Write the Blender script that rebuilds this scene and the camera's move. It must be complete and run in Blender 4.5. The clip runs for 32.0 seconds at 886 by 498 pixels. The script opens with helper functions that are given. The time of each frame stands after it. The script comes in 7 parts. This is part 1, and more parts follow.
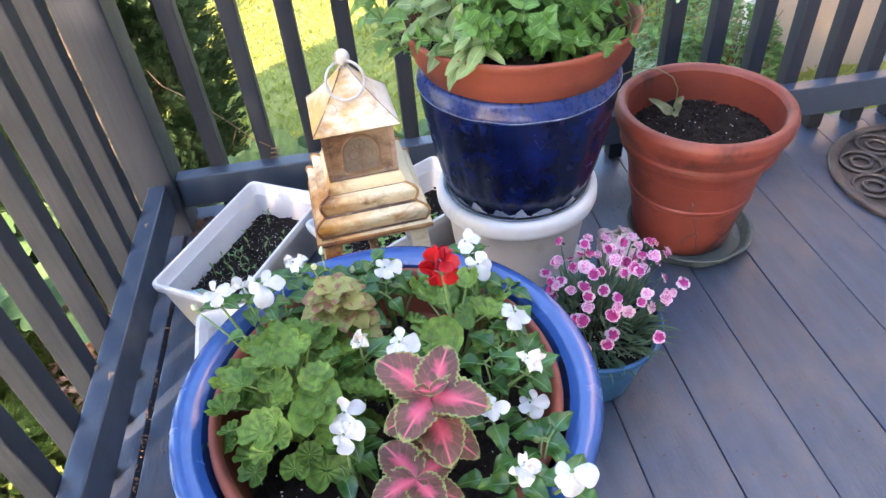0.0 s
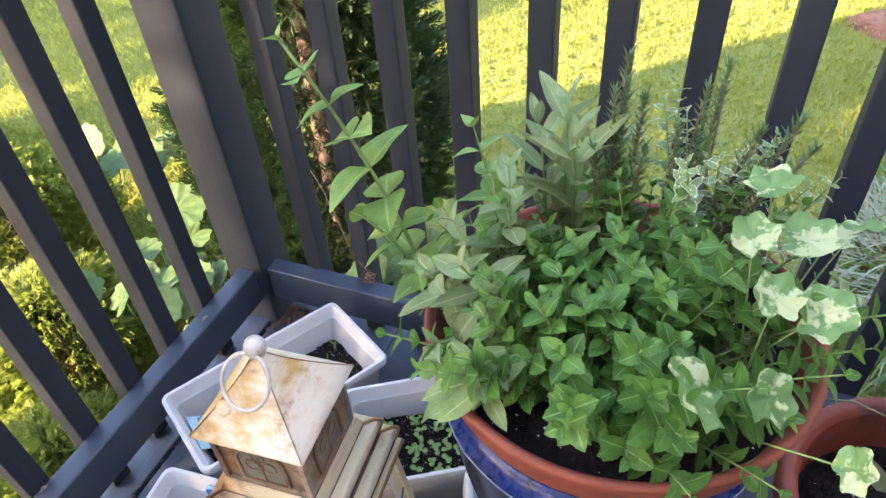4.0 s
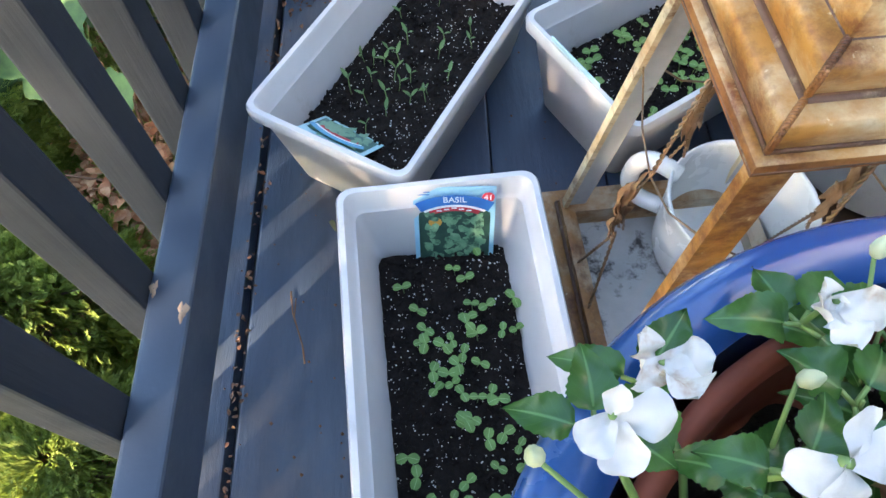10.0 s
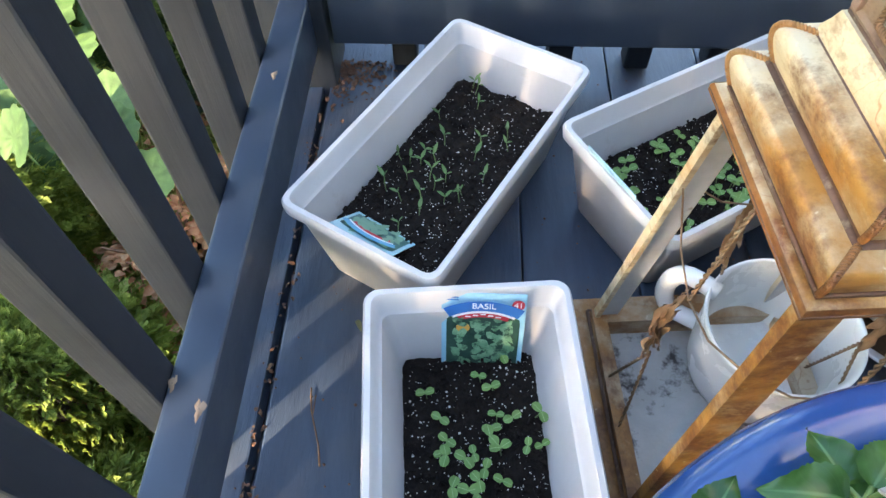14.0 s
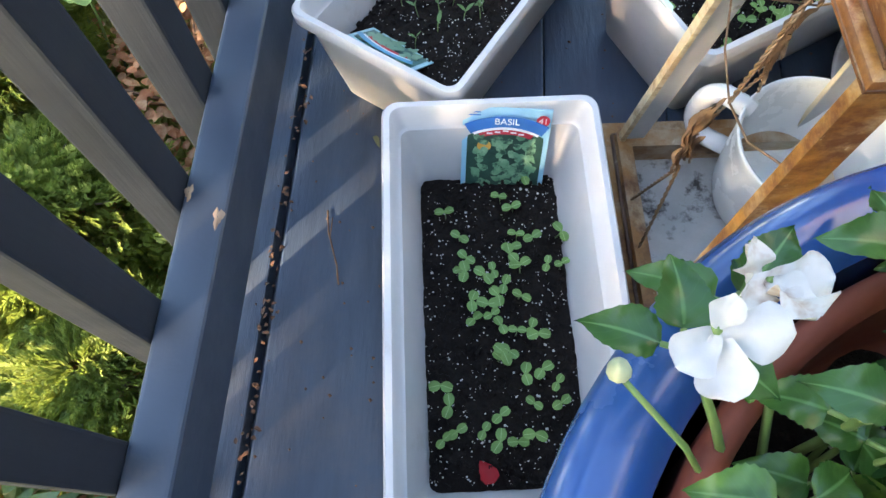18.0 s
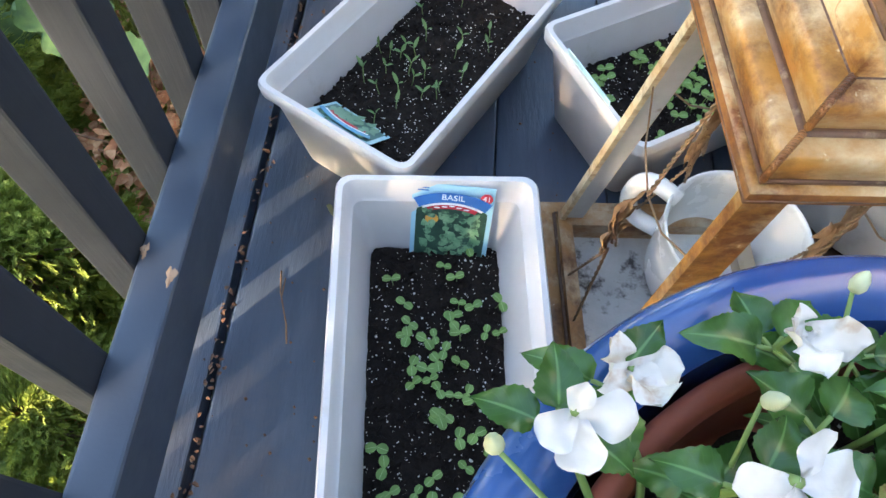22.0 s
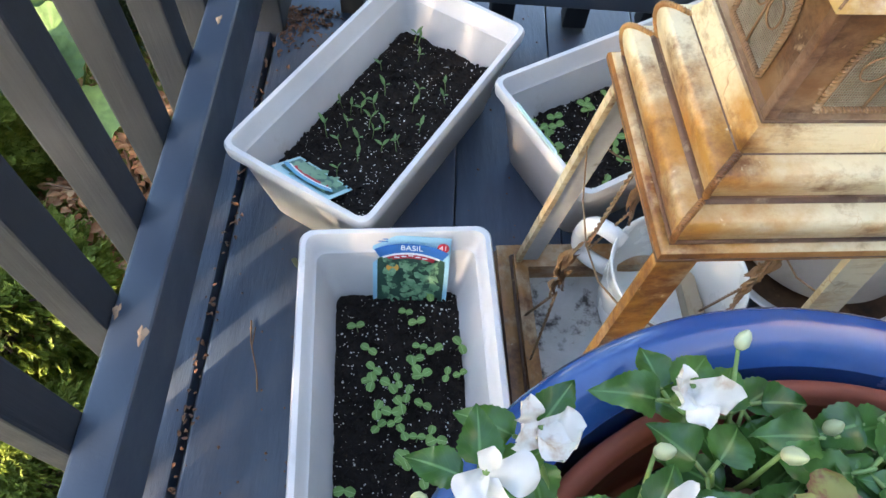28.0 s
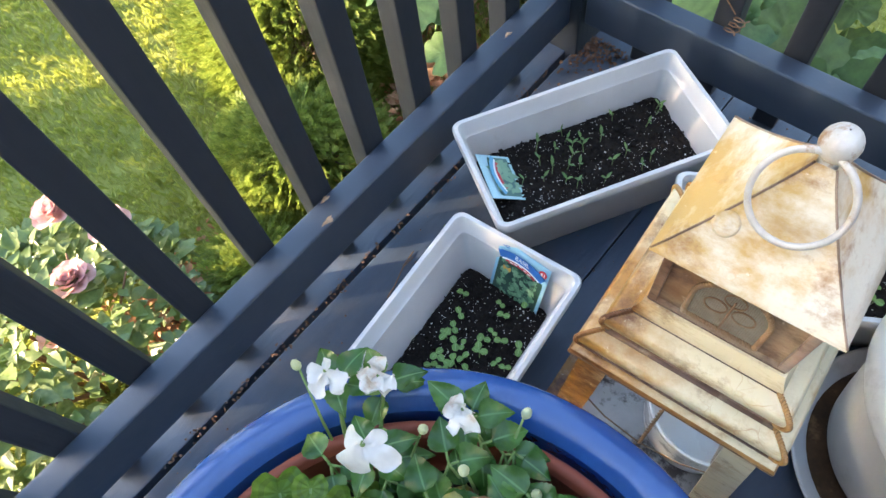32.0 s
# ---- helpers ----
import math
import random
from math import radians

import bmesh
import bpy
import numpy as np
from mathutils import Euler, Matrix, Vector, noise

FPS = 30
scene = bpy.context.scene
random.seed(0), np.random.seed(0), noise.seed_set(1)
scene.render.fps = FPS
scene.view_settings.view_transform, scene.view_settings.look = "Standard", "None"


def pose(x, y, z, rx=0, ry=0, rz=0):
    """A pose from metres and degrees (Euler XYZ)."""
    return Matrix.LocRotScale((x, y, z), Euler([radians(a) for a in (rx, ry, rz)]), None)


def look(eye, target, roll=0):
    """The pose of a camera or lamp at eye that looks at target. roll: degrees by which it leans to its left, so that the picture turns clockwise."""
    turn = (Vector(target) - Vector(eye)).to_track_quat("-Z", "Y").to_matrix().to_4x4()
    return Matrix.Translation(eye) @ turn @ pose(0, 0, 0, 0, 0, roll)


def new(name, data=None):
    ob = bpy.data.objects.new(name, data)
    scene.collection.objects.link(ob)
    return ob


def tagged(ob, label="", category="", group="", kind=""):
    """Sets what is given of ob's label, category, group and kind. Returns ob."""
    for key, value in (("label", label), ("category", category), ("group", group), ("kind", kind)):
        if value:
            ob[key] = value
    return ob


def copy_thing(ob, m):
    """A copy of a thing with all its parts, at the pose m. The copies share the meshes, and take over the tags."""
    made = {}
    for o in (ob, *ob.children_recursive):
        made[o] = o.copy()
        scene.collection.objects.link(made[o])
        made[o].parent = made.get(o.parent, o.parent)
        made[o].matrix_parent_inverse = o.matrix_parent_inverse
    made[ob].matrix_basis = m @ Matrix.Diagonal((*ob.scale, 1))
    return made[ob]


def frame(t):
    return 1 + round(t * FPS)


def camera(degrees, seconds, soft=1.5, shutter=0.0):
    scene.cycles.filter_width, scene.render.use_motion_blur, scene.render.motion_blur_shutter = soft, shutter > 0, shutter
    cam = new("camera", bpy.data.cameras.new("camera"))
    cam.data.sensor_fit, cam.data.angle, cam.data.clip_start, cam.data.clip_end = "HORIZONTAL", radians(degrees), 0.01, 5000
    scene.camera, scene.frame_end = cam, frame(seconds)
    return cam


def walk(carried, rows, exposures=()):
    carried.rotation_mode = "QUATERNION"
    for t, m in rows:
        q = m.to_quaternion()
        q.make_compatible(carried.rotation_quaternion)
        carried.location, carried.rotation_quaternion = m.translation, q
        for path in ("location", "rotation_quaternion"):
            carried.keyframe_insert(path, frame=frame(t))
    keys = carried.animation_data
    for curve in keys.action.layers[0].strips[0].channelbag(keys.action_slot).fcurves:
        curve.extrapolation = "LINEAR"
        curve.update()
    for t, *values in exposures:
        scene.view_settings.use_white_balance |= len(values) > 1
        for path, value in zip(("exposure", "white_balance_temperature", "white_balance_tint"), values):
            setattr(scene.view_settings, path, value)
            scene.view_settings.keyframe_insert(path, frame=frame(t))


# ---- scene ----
cam = camera(67.3, 32.0)
METRES, EYE, TILT, LEAN, TURN = 8.0, 1.5, 0.0, 0.0, 0.0
PATH = [
    (0, (0.469, -1.288, 0.961), (0.619, 0.21, -0.356), -5.2),
    (0.5, (0.578, -1.259, 0.992), (0.66, 0.278, -0.285), -5.3),
    (1, (0.64, -1.209, 1.012), (0.629, 0.356, -0.234), -6.5),
    (1.5, (0.689, -1.082, 1.015), (0.647, 0.484, -0.229), -5.9),
    (2, (0.733, -0.967, 1.025), (0.699, 0.581, -0.24), -5.8),
    (2.5, (0.768, -0.894, 1.021), (0.675, 0.648, -0.249), -4.5),
    (4.5, (0.76, -0.743, 1.025), (0.0, 0.56, -0.287), -5.6),
    (5, (0.715, -0.799, 1.013), (-0.084, 0.473, -0.307), -6.1),
    (5.5, (0.523, -0.894, 1.023), (-0.123, 0.402, -0.357), -7.9),
    (6, (0.417, -0.886, 0.978), (-0.102, 0.365, -0.495), -10.9),
    (6.5, (0.372, -0.845, 0.929), (-0.116, 0.278, -0.651), -10.1),
    (7, (0.324, -0.799, 0.856), (-0.113, 0.164, -0.842), -13.2),
    (7.5, (0.241, -0.754, 0.766), (-0.07, 0.083, -1.024), -19.6),
    (8, (0.215, -0.748, 0.727), (0.049, -0.022, -1.128), -14.9),
    (8.5, (0.194, -0.757, 0.697), (0.127, -0.009, -1.157), -6.4),
    (9, (0.199, -0.764, 0.679), (0.153, 0.1, -1.124), -3.9),
    (9.5, (0.208, -0.751, 0.66), (0.164, 0.181, -1.109), -4.0),
    (10, (0.203, -0.749, 0.648), (0.219, 0.177, -1.125), -0.8),
    (10.5, (0.2, -0.743, 0.643), (0.214, 0.174, -1.134), -0.3),
    (11, (0.199, -0.736, 0.646), (0.216, 0.203, -1.119), 0.2),
    (11.5, (0.208, -0.735, 0.649), (0.201, 0.231, -1.102), -0.8),
    (12, (0.214, -0.733, 0.645), (0.211, 0.241, -1.101), -0.4),
    (12.5, (0.209, -0.71, 0.654), (0.191, 0.265, -1.092), -1.1),
    (13, (0.211, -0.704, 0.665), (0.132, 0.396, -1.003), -2.9),
    (13.5, (0.206, -0.714, 0.66), (0.128, 0.425, -0.982), -2.6),
    (14, (0.2, -0.723, 0.65), (0.139, 0.407, -0.999), -1.2),
    (14.5, (0.202, -0.733, 0.644), (0.126, 0.369, -1.024), -1.4),
    (15, (0.2, -0.738, 0.633), (0.133, 0.299, -1.076), -0.3),
    (15.5, (0.202, -0.735, 0.625), (0.12, 0.226, -1.127), -1.1),
    (17.5, (0.196, -0.754, 0.612), (0.122, 0.046, -1.22), -3.1),
    (18, (0.187, -0.754, 0.612), (0.124, 0.028, -1.228), -1.9),
    (18.5, (0.204, -0.748, 0.624), (0.102, 0.048, -1.208), -4.1),
    (19, (0.217, -0.755, 0.637), (0.137, 0.097, -1.171), -3.2),
    (19.5, (0.212, -0.753, 0.64), (0.164, 0.128, -1.155), -1.2),
    (20, (0.212, -0.75, 0.641), (0.169, 0.14, -1.149), -0.5),
    (20.5, (0.216, -0.747, 0.646), (0.177, 0.145, -1.143), 0.0),
    (21, (0.211, -0.752, 0.65), (0.208, 0.156, -1.133), 3.1),
    (21.5, (0.212, -0.755, 0.651), (0.214, 0.165, -1.125), 4.4),
    (22, (0.208, -0.757, 0.647), (0.229, 0.182, -1.118), 6.1),
    (22.5, (0.206, -0.755, 0.652), (0.227, 0.174, -1.119), 6.8),
    (23, (0.209, -0.759, 0.656), (0.242, 0.197, -1.1), 6.6),
    (23.5, (0.22, -0.761, 0.668), (0.262, 0.192, -1.09), 5.9),
    (24, (0.223, -0.767, 0.671), (0.264, 0.228, -1.063), 5.5),
    (24.5, (0.224, -0.759, 0.673), (0.277, 0.242, -1.057), 6.7),
    (25, (0.228, -0.755, 0.672), (0.289, 0.26, -1.051), 6.9),
    (25.5, (0.228, -0.754, 0.674), (0.299, 0.263, -1.046), 7.2),
    (27.5, (0.222, -0.763, 0.673), (0.298, 0.27, -1.038), 7.2),
    (28, (0.228, -0.753, 0.691), (0.298, 0.252, -1.037), 6.5),
    (28.5, (0.257, -0.753, 0.755), (0.279, 0.263, -0.967), 1.1),
    (29, (0.291, -0.737, 0.826), (0.268, 0.277, -0.898), -3.1),
    (29.5, (0.319, -0.765, 0.885), (0.285, 0.291, -0.814), -5.8),
    (30, (0.327, -0.783, 0.922), (0.215, 0.253, -0.784), -9.6),
    (30.5, (0.347, -0.81, 0.929), (0.209, 0.167, -0.811), -6.7),
    (31, (0.422, -0.799, 0.91), (0.034, 0.115, -0.826), -4.0),
    (31.5, (0.466, -0.778, 0.898), (-0.096, 0.0, -0.856), -5.8),
    (32, (0.444, -0.727, 0.869), (-0.296, -0.121, -0.887), -11.6),
]
LIGHT = [(0, 3.96, 6700, 21), (2, 3.90, 6900, 21), (5, 3.60, 7000, 21), (9, 3.68, 6520, 12), (13, 3.68, 6660, 11), (22, 3.72, 6960, 12), (30, 3.60, 6950, 12), (32, 3.60, 6850, 11)]
walk(cam, [(t, look(eye, target, roll)) for t, eye, target, roll in PATH], LIGHT)

# ---- world and light ----
SUN_EL, SUN_AZ = 20.0, 222.0        # elevation; bearing of the sun, clockwise from +y
world = bpy.data.worlds.new("world")
scene.world = world
world.use_nodes = True
wn = world.node_tree
sky = wn.nodes.new("ShaderNodeTexSky")
sky.sky_type = "NISHITA"
sky.sun_disc = False
sky.sun_elevation, sky.sun_rotation = radians(SUN_EL), radians(SUN_AZ)
wn.links.new(sky.outputs[0], wn.nodes["Background"].inputs[0])
wn.nodes["Background"].inputs[1].default_value = 0.15
sun = new("sun", bpy.data.lights.new("sun", "SUN"))
sun.data.energy, sun.data.angle, sun.data.color = 3.4, radians(0.6), (1.0, 0.79, 0.56)
bear = radians(SUN_AZ)
sun.matrix_world = look((0, 0, 0), (-math.sin(bear) * math.cos(radians(SUN_EL)), -math.cos(bear) * math.cos(radians(SUN_EL)), -math.sin(radians(SUN_EL))))
scene.view_settings.use_white_balance = True

rnd = random.Random(11)


# ---- materials ----
def nodes_of(name):
    m = bpy.data.materials.new(name)
    m.use_nodes = True
    return m, m.node_tree, m.node_tree.nodes["Principled BSDF"]


def noise_fac(nt, scale, detail=6.0, lo=0.3, hi=0.7, coord="Object", stretch=None, rough=0.6):
    tc = nt.nodes.new("ShaderNodeTexCoord")
    n = nt.nodes.new("ShaderNodeTexNoise")
    n.inputs["Scale"].default_value, n.inputs["Detail"].default_value, n.inputs["Roughness"].default_value = scale, detail, rough
    if stretch:
        mp = nt.nodes.new("ShaderNodeMapping")
        mp.inputs["Scale"].default_value = stretch
        nt.links.new(tc.outputs[coord], mp.inputs[0])
        nt.links.new(mp.outputs[0], n.inputs["Vector"])
    else:
        nt.links.new(tc.outputs[coord], n.inputs["Vector"])
    r = nt.nodes.new("ShaderNodeMapRange")
    r.inputs["From Min"].default_value, r.inputs["From Max"].default_value = lo, hi
    nt.links.new(n.outputs["Fac"], r.inputs["Value"])
    return r.outputs["Result"]


def mixed(nt, fac, a, b):
    x = nt.nodes.new("ShaderNodeMix")
    x.data_type = "RGBA"
    for sock, v in ((x.inputs["A"], a), (x.inputs["B"], b)):
        if isinstance(v, (tuple, list)):
            sock.default_value = (*v, 1)
        else:
            nt.links.new(v, sock)
    if isinstance(fac, float):
        x.inputs["Factor"].default_value = fac
    else:
        nt.links.new(fac, x.inputs["Factor"])
    return x.outputs["Result"]


def bumped(nt, p, fac, strength=0.3, dist=0.002):
    b = nt.nodes.new("ShaderNodeBump")
    b.inputs["Strength"].default_value, b.inputs["Distance"].default_value = strength, dist
    nt.links.new(fac, b.inputs["Height"])
    nt.links.new(b.outputs[0], p.inputs["Normal"])


def surface(name, col, col2=None, scale=8.0, stain=None, stain_scale=3.0, stain_lo=0.5, stain_hi=0.7, rough=0.5, rough2=None, metal=0.0,
            bump=0.3, bump_scale=60.0, bump_dist=0.001, stretch=None, coat=0.0, random_tone=0.0):
    """A painted, fired or moulded surface: two scales of tone, stains with a shape of their own, fine relief."""
    m, nt, p = nodes_of(name)
    c = mixed(nt, noise_fac(nt, scale, stretch=stretch), col, col2 or tuple(v * 0.75 for v in col))
    if stain:
        c = mixed(nt, noise_fac(nt, stain_scale, 8.0, stain_lo, stain_hi, rough=0.7), c, stain)
    if random_tone:
        oi = nt.nodes.new("ShaderNodeObjectInfo")
        hs = nt.nodes.new("ShaderNodeHueSaturation")
        mr = nt.nodes.new("ShaderNodeMapRange")
        mr.inputs["To Min"].default_value, mr.inputs["To Max"].default_value = 1 - random_tone, 1 + random_tone
        nt.links.new(oi.outputs["Random"], mr.inputs["Value"])
        nt.links.new(mr.outputs[0], hs.inputs["Value"])
        nt.links.new(c, hs.inputs["Color"])
        c = hs.outputs[0]
    nt.links.new(c, p.inputs["Base Color"])
    p.inputs["Metallic"].default_value = metal
    p.inputs["Coat Weight"].default_value = coat
    p.inputs["Coat Roughness"].default_value = 0.12
    f = noise_fac(nt, bump_scale, 5.0, 0.2, 0.8, stretch=stretch)
    mr = nt.nodes.new("ShaderNodeMapRange")
    mr.inputs["To Min"].default_value, mr.inputs["To Max"].default_value = rough, rough2 if rough2 is not None else min(1.0, rough + 0.15)
    nt.links.new(noise_fac(nt, scale * 1.7), mr.inputs["Value"])
    nt.links.new(mr.outputs[0], p.inputs["Roughness"])
    if bump:
        bumped(nt, p, f, bump, bump_dist)
    return m


def aged_metal(name, cream, ochre, brown, lo=0.46, side=2.0, dark=0.53, wide=0.20):
    """Cream paint gone ochre in clouds, more so on the weather side, with brown streaks and pale flakes."""
    m, nt, p = nodes_of(name)
    tc = nt.nodes.new("ShaderNodeTexCoord")
    weather = nt.nodes.new("ShaderNodeVectorMath")
    weather.operation = "DOT_PRODUCT"
    weather.inputs[1].default_value = (1.0, 0.62, 0.0)
    nt.links.new(tc.outputs["Object"], weather.inputs[0])
    ma = nt.nodes.new("ShaderNodeMath")
    ma.operation = "MULTIPLY_ADD"
    ma.inputs[1].default_value = -side
    nt.links.new(weather.outputs["Value"], ma.inputs[0])
    nt.links.new(noise_fac(nt, 15.0, 9.0, 0.0, 1.0, stretch=(0.8, 0.8, 1.25), rough=0.66), ma.inputs[2])
    r = nt.nodes.new("ShaderNodeMapRange")
    r.inputs["From Min"].default_value, r.inputs["From Max"].default_value = lo - 0.03, lo + wide
    nt.links.new(ma.outputs[0], r.inputs["Value"])
    c = mixed(nt, r.outputs[0], cream, ochre)
    mb = nt.nodes.new("ShaderNodeMath")
    mb.operation = "MULTIPLY_ADD"
    mb.inputs[1].default_value = -side * 0.45
    nt.links.new(weather.outputs["Value"], mb.inputs[0])
    nt.links.new(noise_fac(nt, 22.0, 9.0, 0.0, 1.0, stretch=(0.8, 0.8, 1.4), rough=0.70), mb.inputs[2])
    r2 = nt.nodes.new("ShaderNodeMapRange")
    r2.inputs["From Min"].default_value, r2.inputs["From Max"].default_value = dark, dark + 0.15
    nt.links.new(mb.outputs[0], r2.inputs["Value"])
    c = mixed(nt, r2.outputs[0], c, brown)
    c = mixed(nt, noise_fac(nt, 30.0, 9.0, 0.52, 0.86, stretch=(0.7, 0.7, 3.2), rough=0.72), c, tuple(0.5 * u + 0.5 * v for u, v in zip(ochre, brown)))
    vo = nt.nodes.new("ShaderNodeTexVoronoi")
    vo.feature = "DISTANCE_TO_EDGE"
    vo.inputs["Scale"].default_value = 46.0
    wob = nt.nodes.new("ShaderNodeTexNoise")
    wob.inputs["Scale"].default_value = 40.0
    nt.links.new(tc.outputs["Object"], wob.inputs["Vector"])
    mv = nt.nodes.new("ShaderNodeMix")
    mv.data_type = "VECTOR"
    mv.inputs["Factor"].default_value = 0.035
    nt.links.new(tc.outputs["Object"], mv.inputs[4])
    nt.links.new(wob.outputs["Color"], mv.inputs[5])
    nt.links.new(mv.outputs[1], vo.inputs["Vector"])
    crack = nt.nodes.new("ShaderNodeMapRange")
    crack.inputs["From Min"].default_value, crack.inputs["From Max"].default_value = 0.030, 0.005
    nt.links.new(vo.outputs["Distance"], crack.inputs["Value"])
    cm = nt.nodes.new("ShaderNodeMath")
    cm.operation = "MULTIPLY"
    nt.links.new(crack.outputs[0], cm.inputs[0])
    nt.links.new(noise_fac(nt, 17.0, 3.0, 0.54, 0.80), cm.inputs[1])
    c = mixed(nt, cm.outputs[0], c, tuple(v * 2.2 for v in brown))
    c = mixed(nt, noise_fac(nt, 90.0, 6.0, 0.66, 0.74), c, tuple(min(0.85, v * 1.12 + 0.06) for v in cream))
    nt.links.new(c, p.inputs["Base Color"])
    mr = nt.nodes.new("ShaderNodeMapRange")
    mr.inputs["To Min"].default_value, mr.inputs["To Max"].default_value = 0.34, 0.60
    nt.links.new(noise_fac(nt, 30.0), mr.inputs["Value"])
    nt.links.new(mr.outputs[0], p.inputs["Roughness"])
    bumped(nt, p, noise_fac(nt, 75.0, 7.0, 0.2, 0.8), 0.4, 0.0012)
    return m


def leaf_mat(name, col, col2, vein=None, vein_force=0.28, edge=None, core=None, patch=None, rough=0.45, through_light=0.35, vary=0.25, patch_lo=0.5, patch_hi=0.55, patch_scale=60.0, zone=None, margin=0.90):
    """A leaf: tone by leaf, paler midrib, an optional margin and patches; light comes through it. UV: x across, y along."""
    m, nt, p = nodes_of(name)
    geo = nt.nodes.new("ShaderNodeNewGeometry")
    c = mixed(nt, geo.outputs["Random Per Island"], col, col2)
    c = mixed(nt, noise_fac(nt, 45.0, 3.0), c, tuple(v * 0.7 for v in col))
    uv = nt.nodes.new("ShaderNodeUVMap")
    sx = nt.nodes.new("ShaderNodeSeparateXYZ")
    nt.links.new(uv.outputs[0], sx.inputs[0])
    ab = nt.nodes.new("ShaderNodeMath")
    ab.operation = "ABSOLUTE"
    nt.links.new(sx.outputs[0], ab.inputs[0])
    if edge or core:
        tip = nt.nodes.new("ShaderNodeMapRange")
        tip.inputs["From Min"].default_value, tip.inputs["From Max"].default_value = 0.45, 0.98
        nt.links.new(sx.outputs[1], tip.inputs["Value"])
        big_of = nt.nodes.new("ShaderNodeMath")
        big_of.operation = "MAXIMUM"
        nt.links.new(ab.outputs[0], big_of.inputs[0])
        nt.links.new(tip.outputs[0], big_of.inputs[1])
        rim_d = big_of.outputs[0]
    if patch:
        c = mixed(nt, noise_fac(nt, patch_scale, 4.0, patch_lo, patch_hi), c, patch)
    if core:
        cn = nt.nodes.new("ShaderNodeMath")
        cn.operation = "MULTIPLY_ADD"
        cn.inputs[1].default_value = 0.55
        nt.links.new(noise_fac(nt, 90.0, 3.0, 0.0, 1.0), cn.inputs[0])
        nt.links.new(rim_d, cn.inputs[2])
        rc = nt.nodes.new("ShaderNodeMapRange")
        rc.inputs["From Min"].default_value, rc.inputs["From Max"].default_value = 0.74, 0.34
        nt.links.new(cn.outputs[0], rc.inputs["Value"])
        c = mixed(nt, rc.outputs[0], c, core)
    if zone:
        zd = nt.nodes.new("ShaderNodeMath")
        zd.operation = "MULTIPLY_ADD"
        zd.inputs[1].default_value = 0.22
        nt.links.new(noise_fac(nt, 110.0, 3.0, 0.0, 1.0), zd.inputs[0])
        nt.links.new(ab.outputs[0], zd.inputs[2])
        zp = nt.nodes.new("ShaderNodeMath")
        zp.operation = "COMPARE"
        zp.inputs[1].default_value, zp.inputs[2].default_value = 0.74, 0.11
        nt.links.new(zd.outputs[0], zp.inputs[0])
        zm = nt.nodes.new("ShaderNodeMath")
        zm.operation = "MULTIPLY"
        zm.inputs[1].default_value = 0.38
        nt.links.new(zp.outputs[0], zm.inputs[0])
        c = mixed(nt, zm.outputs[0], c, zone)
    if edge:
        w = nt.nodes.new("ShaderNodeMath")
        w.operation = "ADD"
        nt.links.new(rim_d, w.inputs[0])
        nz = noise_fac(nt, 130.0, 2.0, 0.0, 1.0)
        ms = nt.nodes.new("ShaderNodeMath")
        ms.operation = "MULTIPLY"
        ms.inputs[1].default_value = 0.35
        nt.links.new(nz, ms.inputs[0])
        nt.links.new(ms.outputs[0], w.inputs[1])
        r = nt.nodes.new("ShaderNodeMapRange")
        r.inputs["From Min"].default_value, r.inputs["From Max"].default_value = margin, margin + 0.10
        nt.links.new(w.outputs[0], r.inputs["Value"])
        c = mixed(nt, r.outputs[0], c, edge)
    if vein:
        # side veins: bands along the leaf that lean to the tip
        v = nt.nodes.new("ShaderNodeMath")
        v.operation = "MULTIPLY_ADD"
        v.inputs[1].default_value = -0.35
        nt.links.new(ab.outputs[0], v.inputs[0])
        nt.links.new(sx.outputs[1], v.inputs[2])
        mu = nt.nodes.new("ShaderNodeMath")
        mu.operation = "MULTIPLY"
        mu.inputs[1].default_value = 6.0
        nt.links.new(v.outputs[0], mu.inputs[0])
        pp = nt.nodes.new("ShaderNodeMath")
        pp.operation = "PINGPONG"
        pp.inputs[1].default_value = 0.5
        nt.links.new(mu.outputs[0], pp.inputs[0])
        r2 = nt.nodes.new("ShaderNodeMapRange")
        r2.inputs["From Min"].default_value, r2.inputs["From Max"].default_value = 0.08, 0.0
        r2.inputs["To Max"].default_value = vein_force
        nt.links.new(pp.outputs[0], r2.inputs["Value"])
        c = mixed(nt, r2.outputs[0], c, vein)
        r3 = nt.nodes.new("ShaderNodeMapRange")
        r3.inputs["From Min"].default_value, r3.inputs["From Max"].default_value = 0.10, 0.03
        nt.links.new(ab.outputs[0], r3.inputs["Value"])
        c = mixed(nt, r3.outputs[0], c, vein)
        bumped(nt, p, pp.outputs[0], vein_force, 0.0008)
    else:
        bumped(nt, p, noise_fac(nt, 170.0, 4.0, 0.2, 0.8), 0.22, 0.0008)
    nt.links.new(c, p.inputs["Base Color"])
    p.inputs["Roughness"].default_value = rough
    tr = nt.nodes.new("ShaderNodeBsdfTranslucent")
    nt.links.new(c, tr.inputs[0])
    mx = nt.nodes.new("ShaderNodeMixShader")
    mx.inputs[0].default_value = through_light
    nt.links.new(p.outputs[0], mx.inputs[1])
    nt.links.new(tr.outputs[0], mx.inputs[2])
    nt.links.new(mx.outputs[0], nt.nodes["Material Output"].inputs[0])
    return m


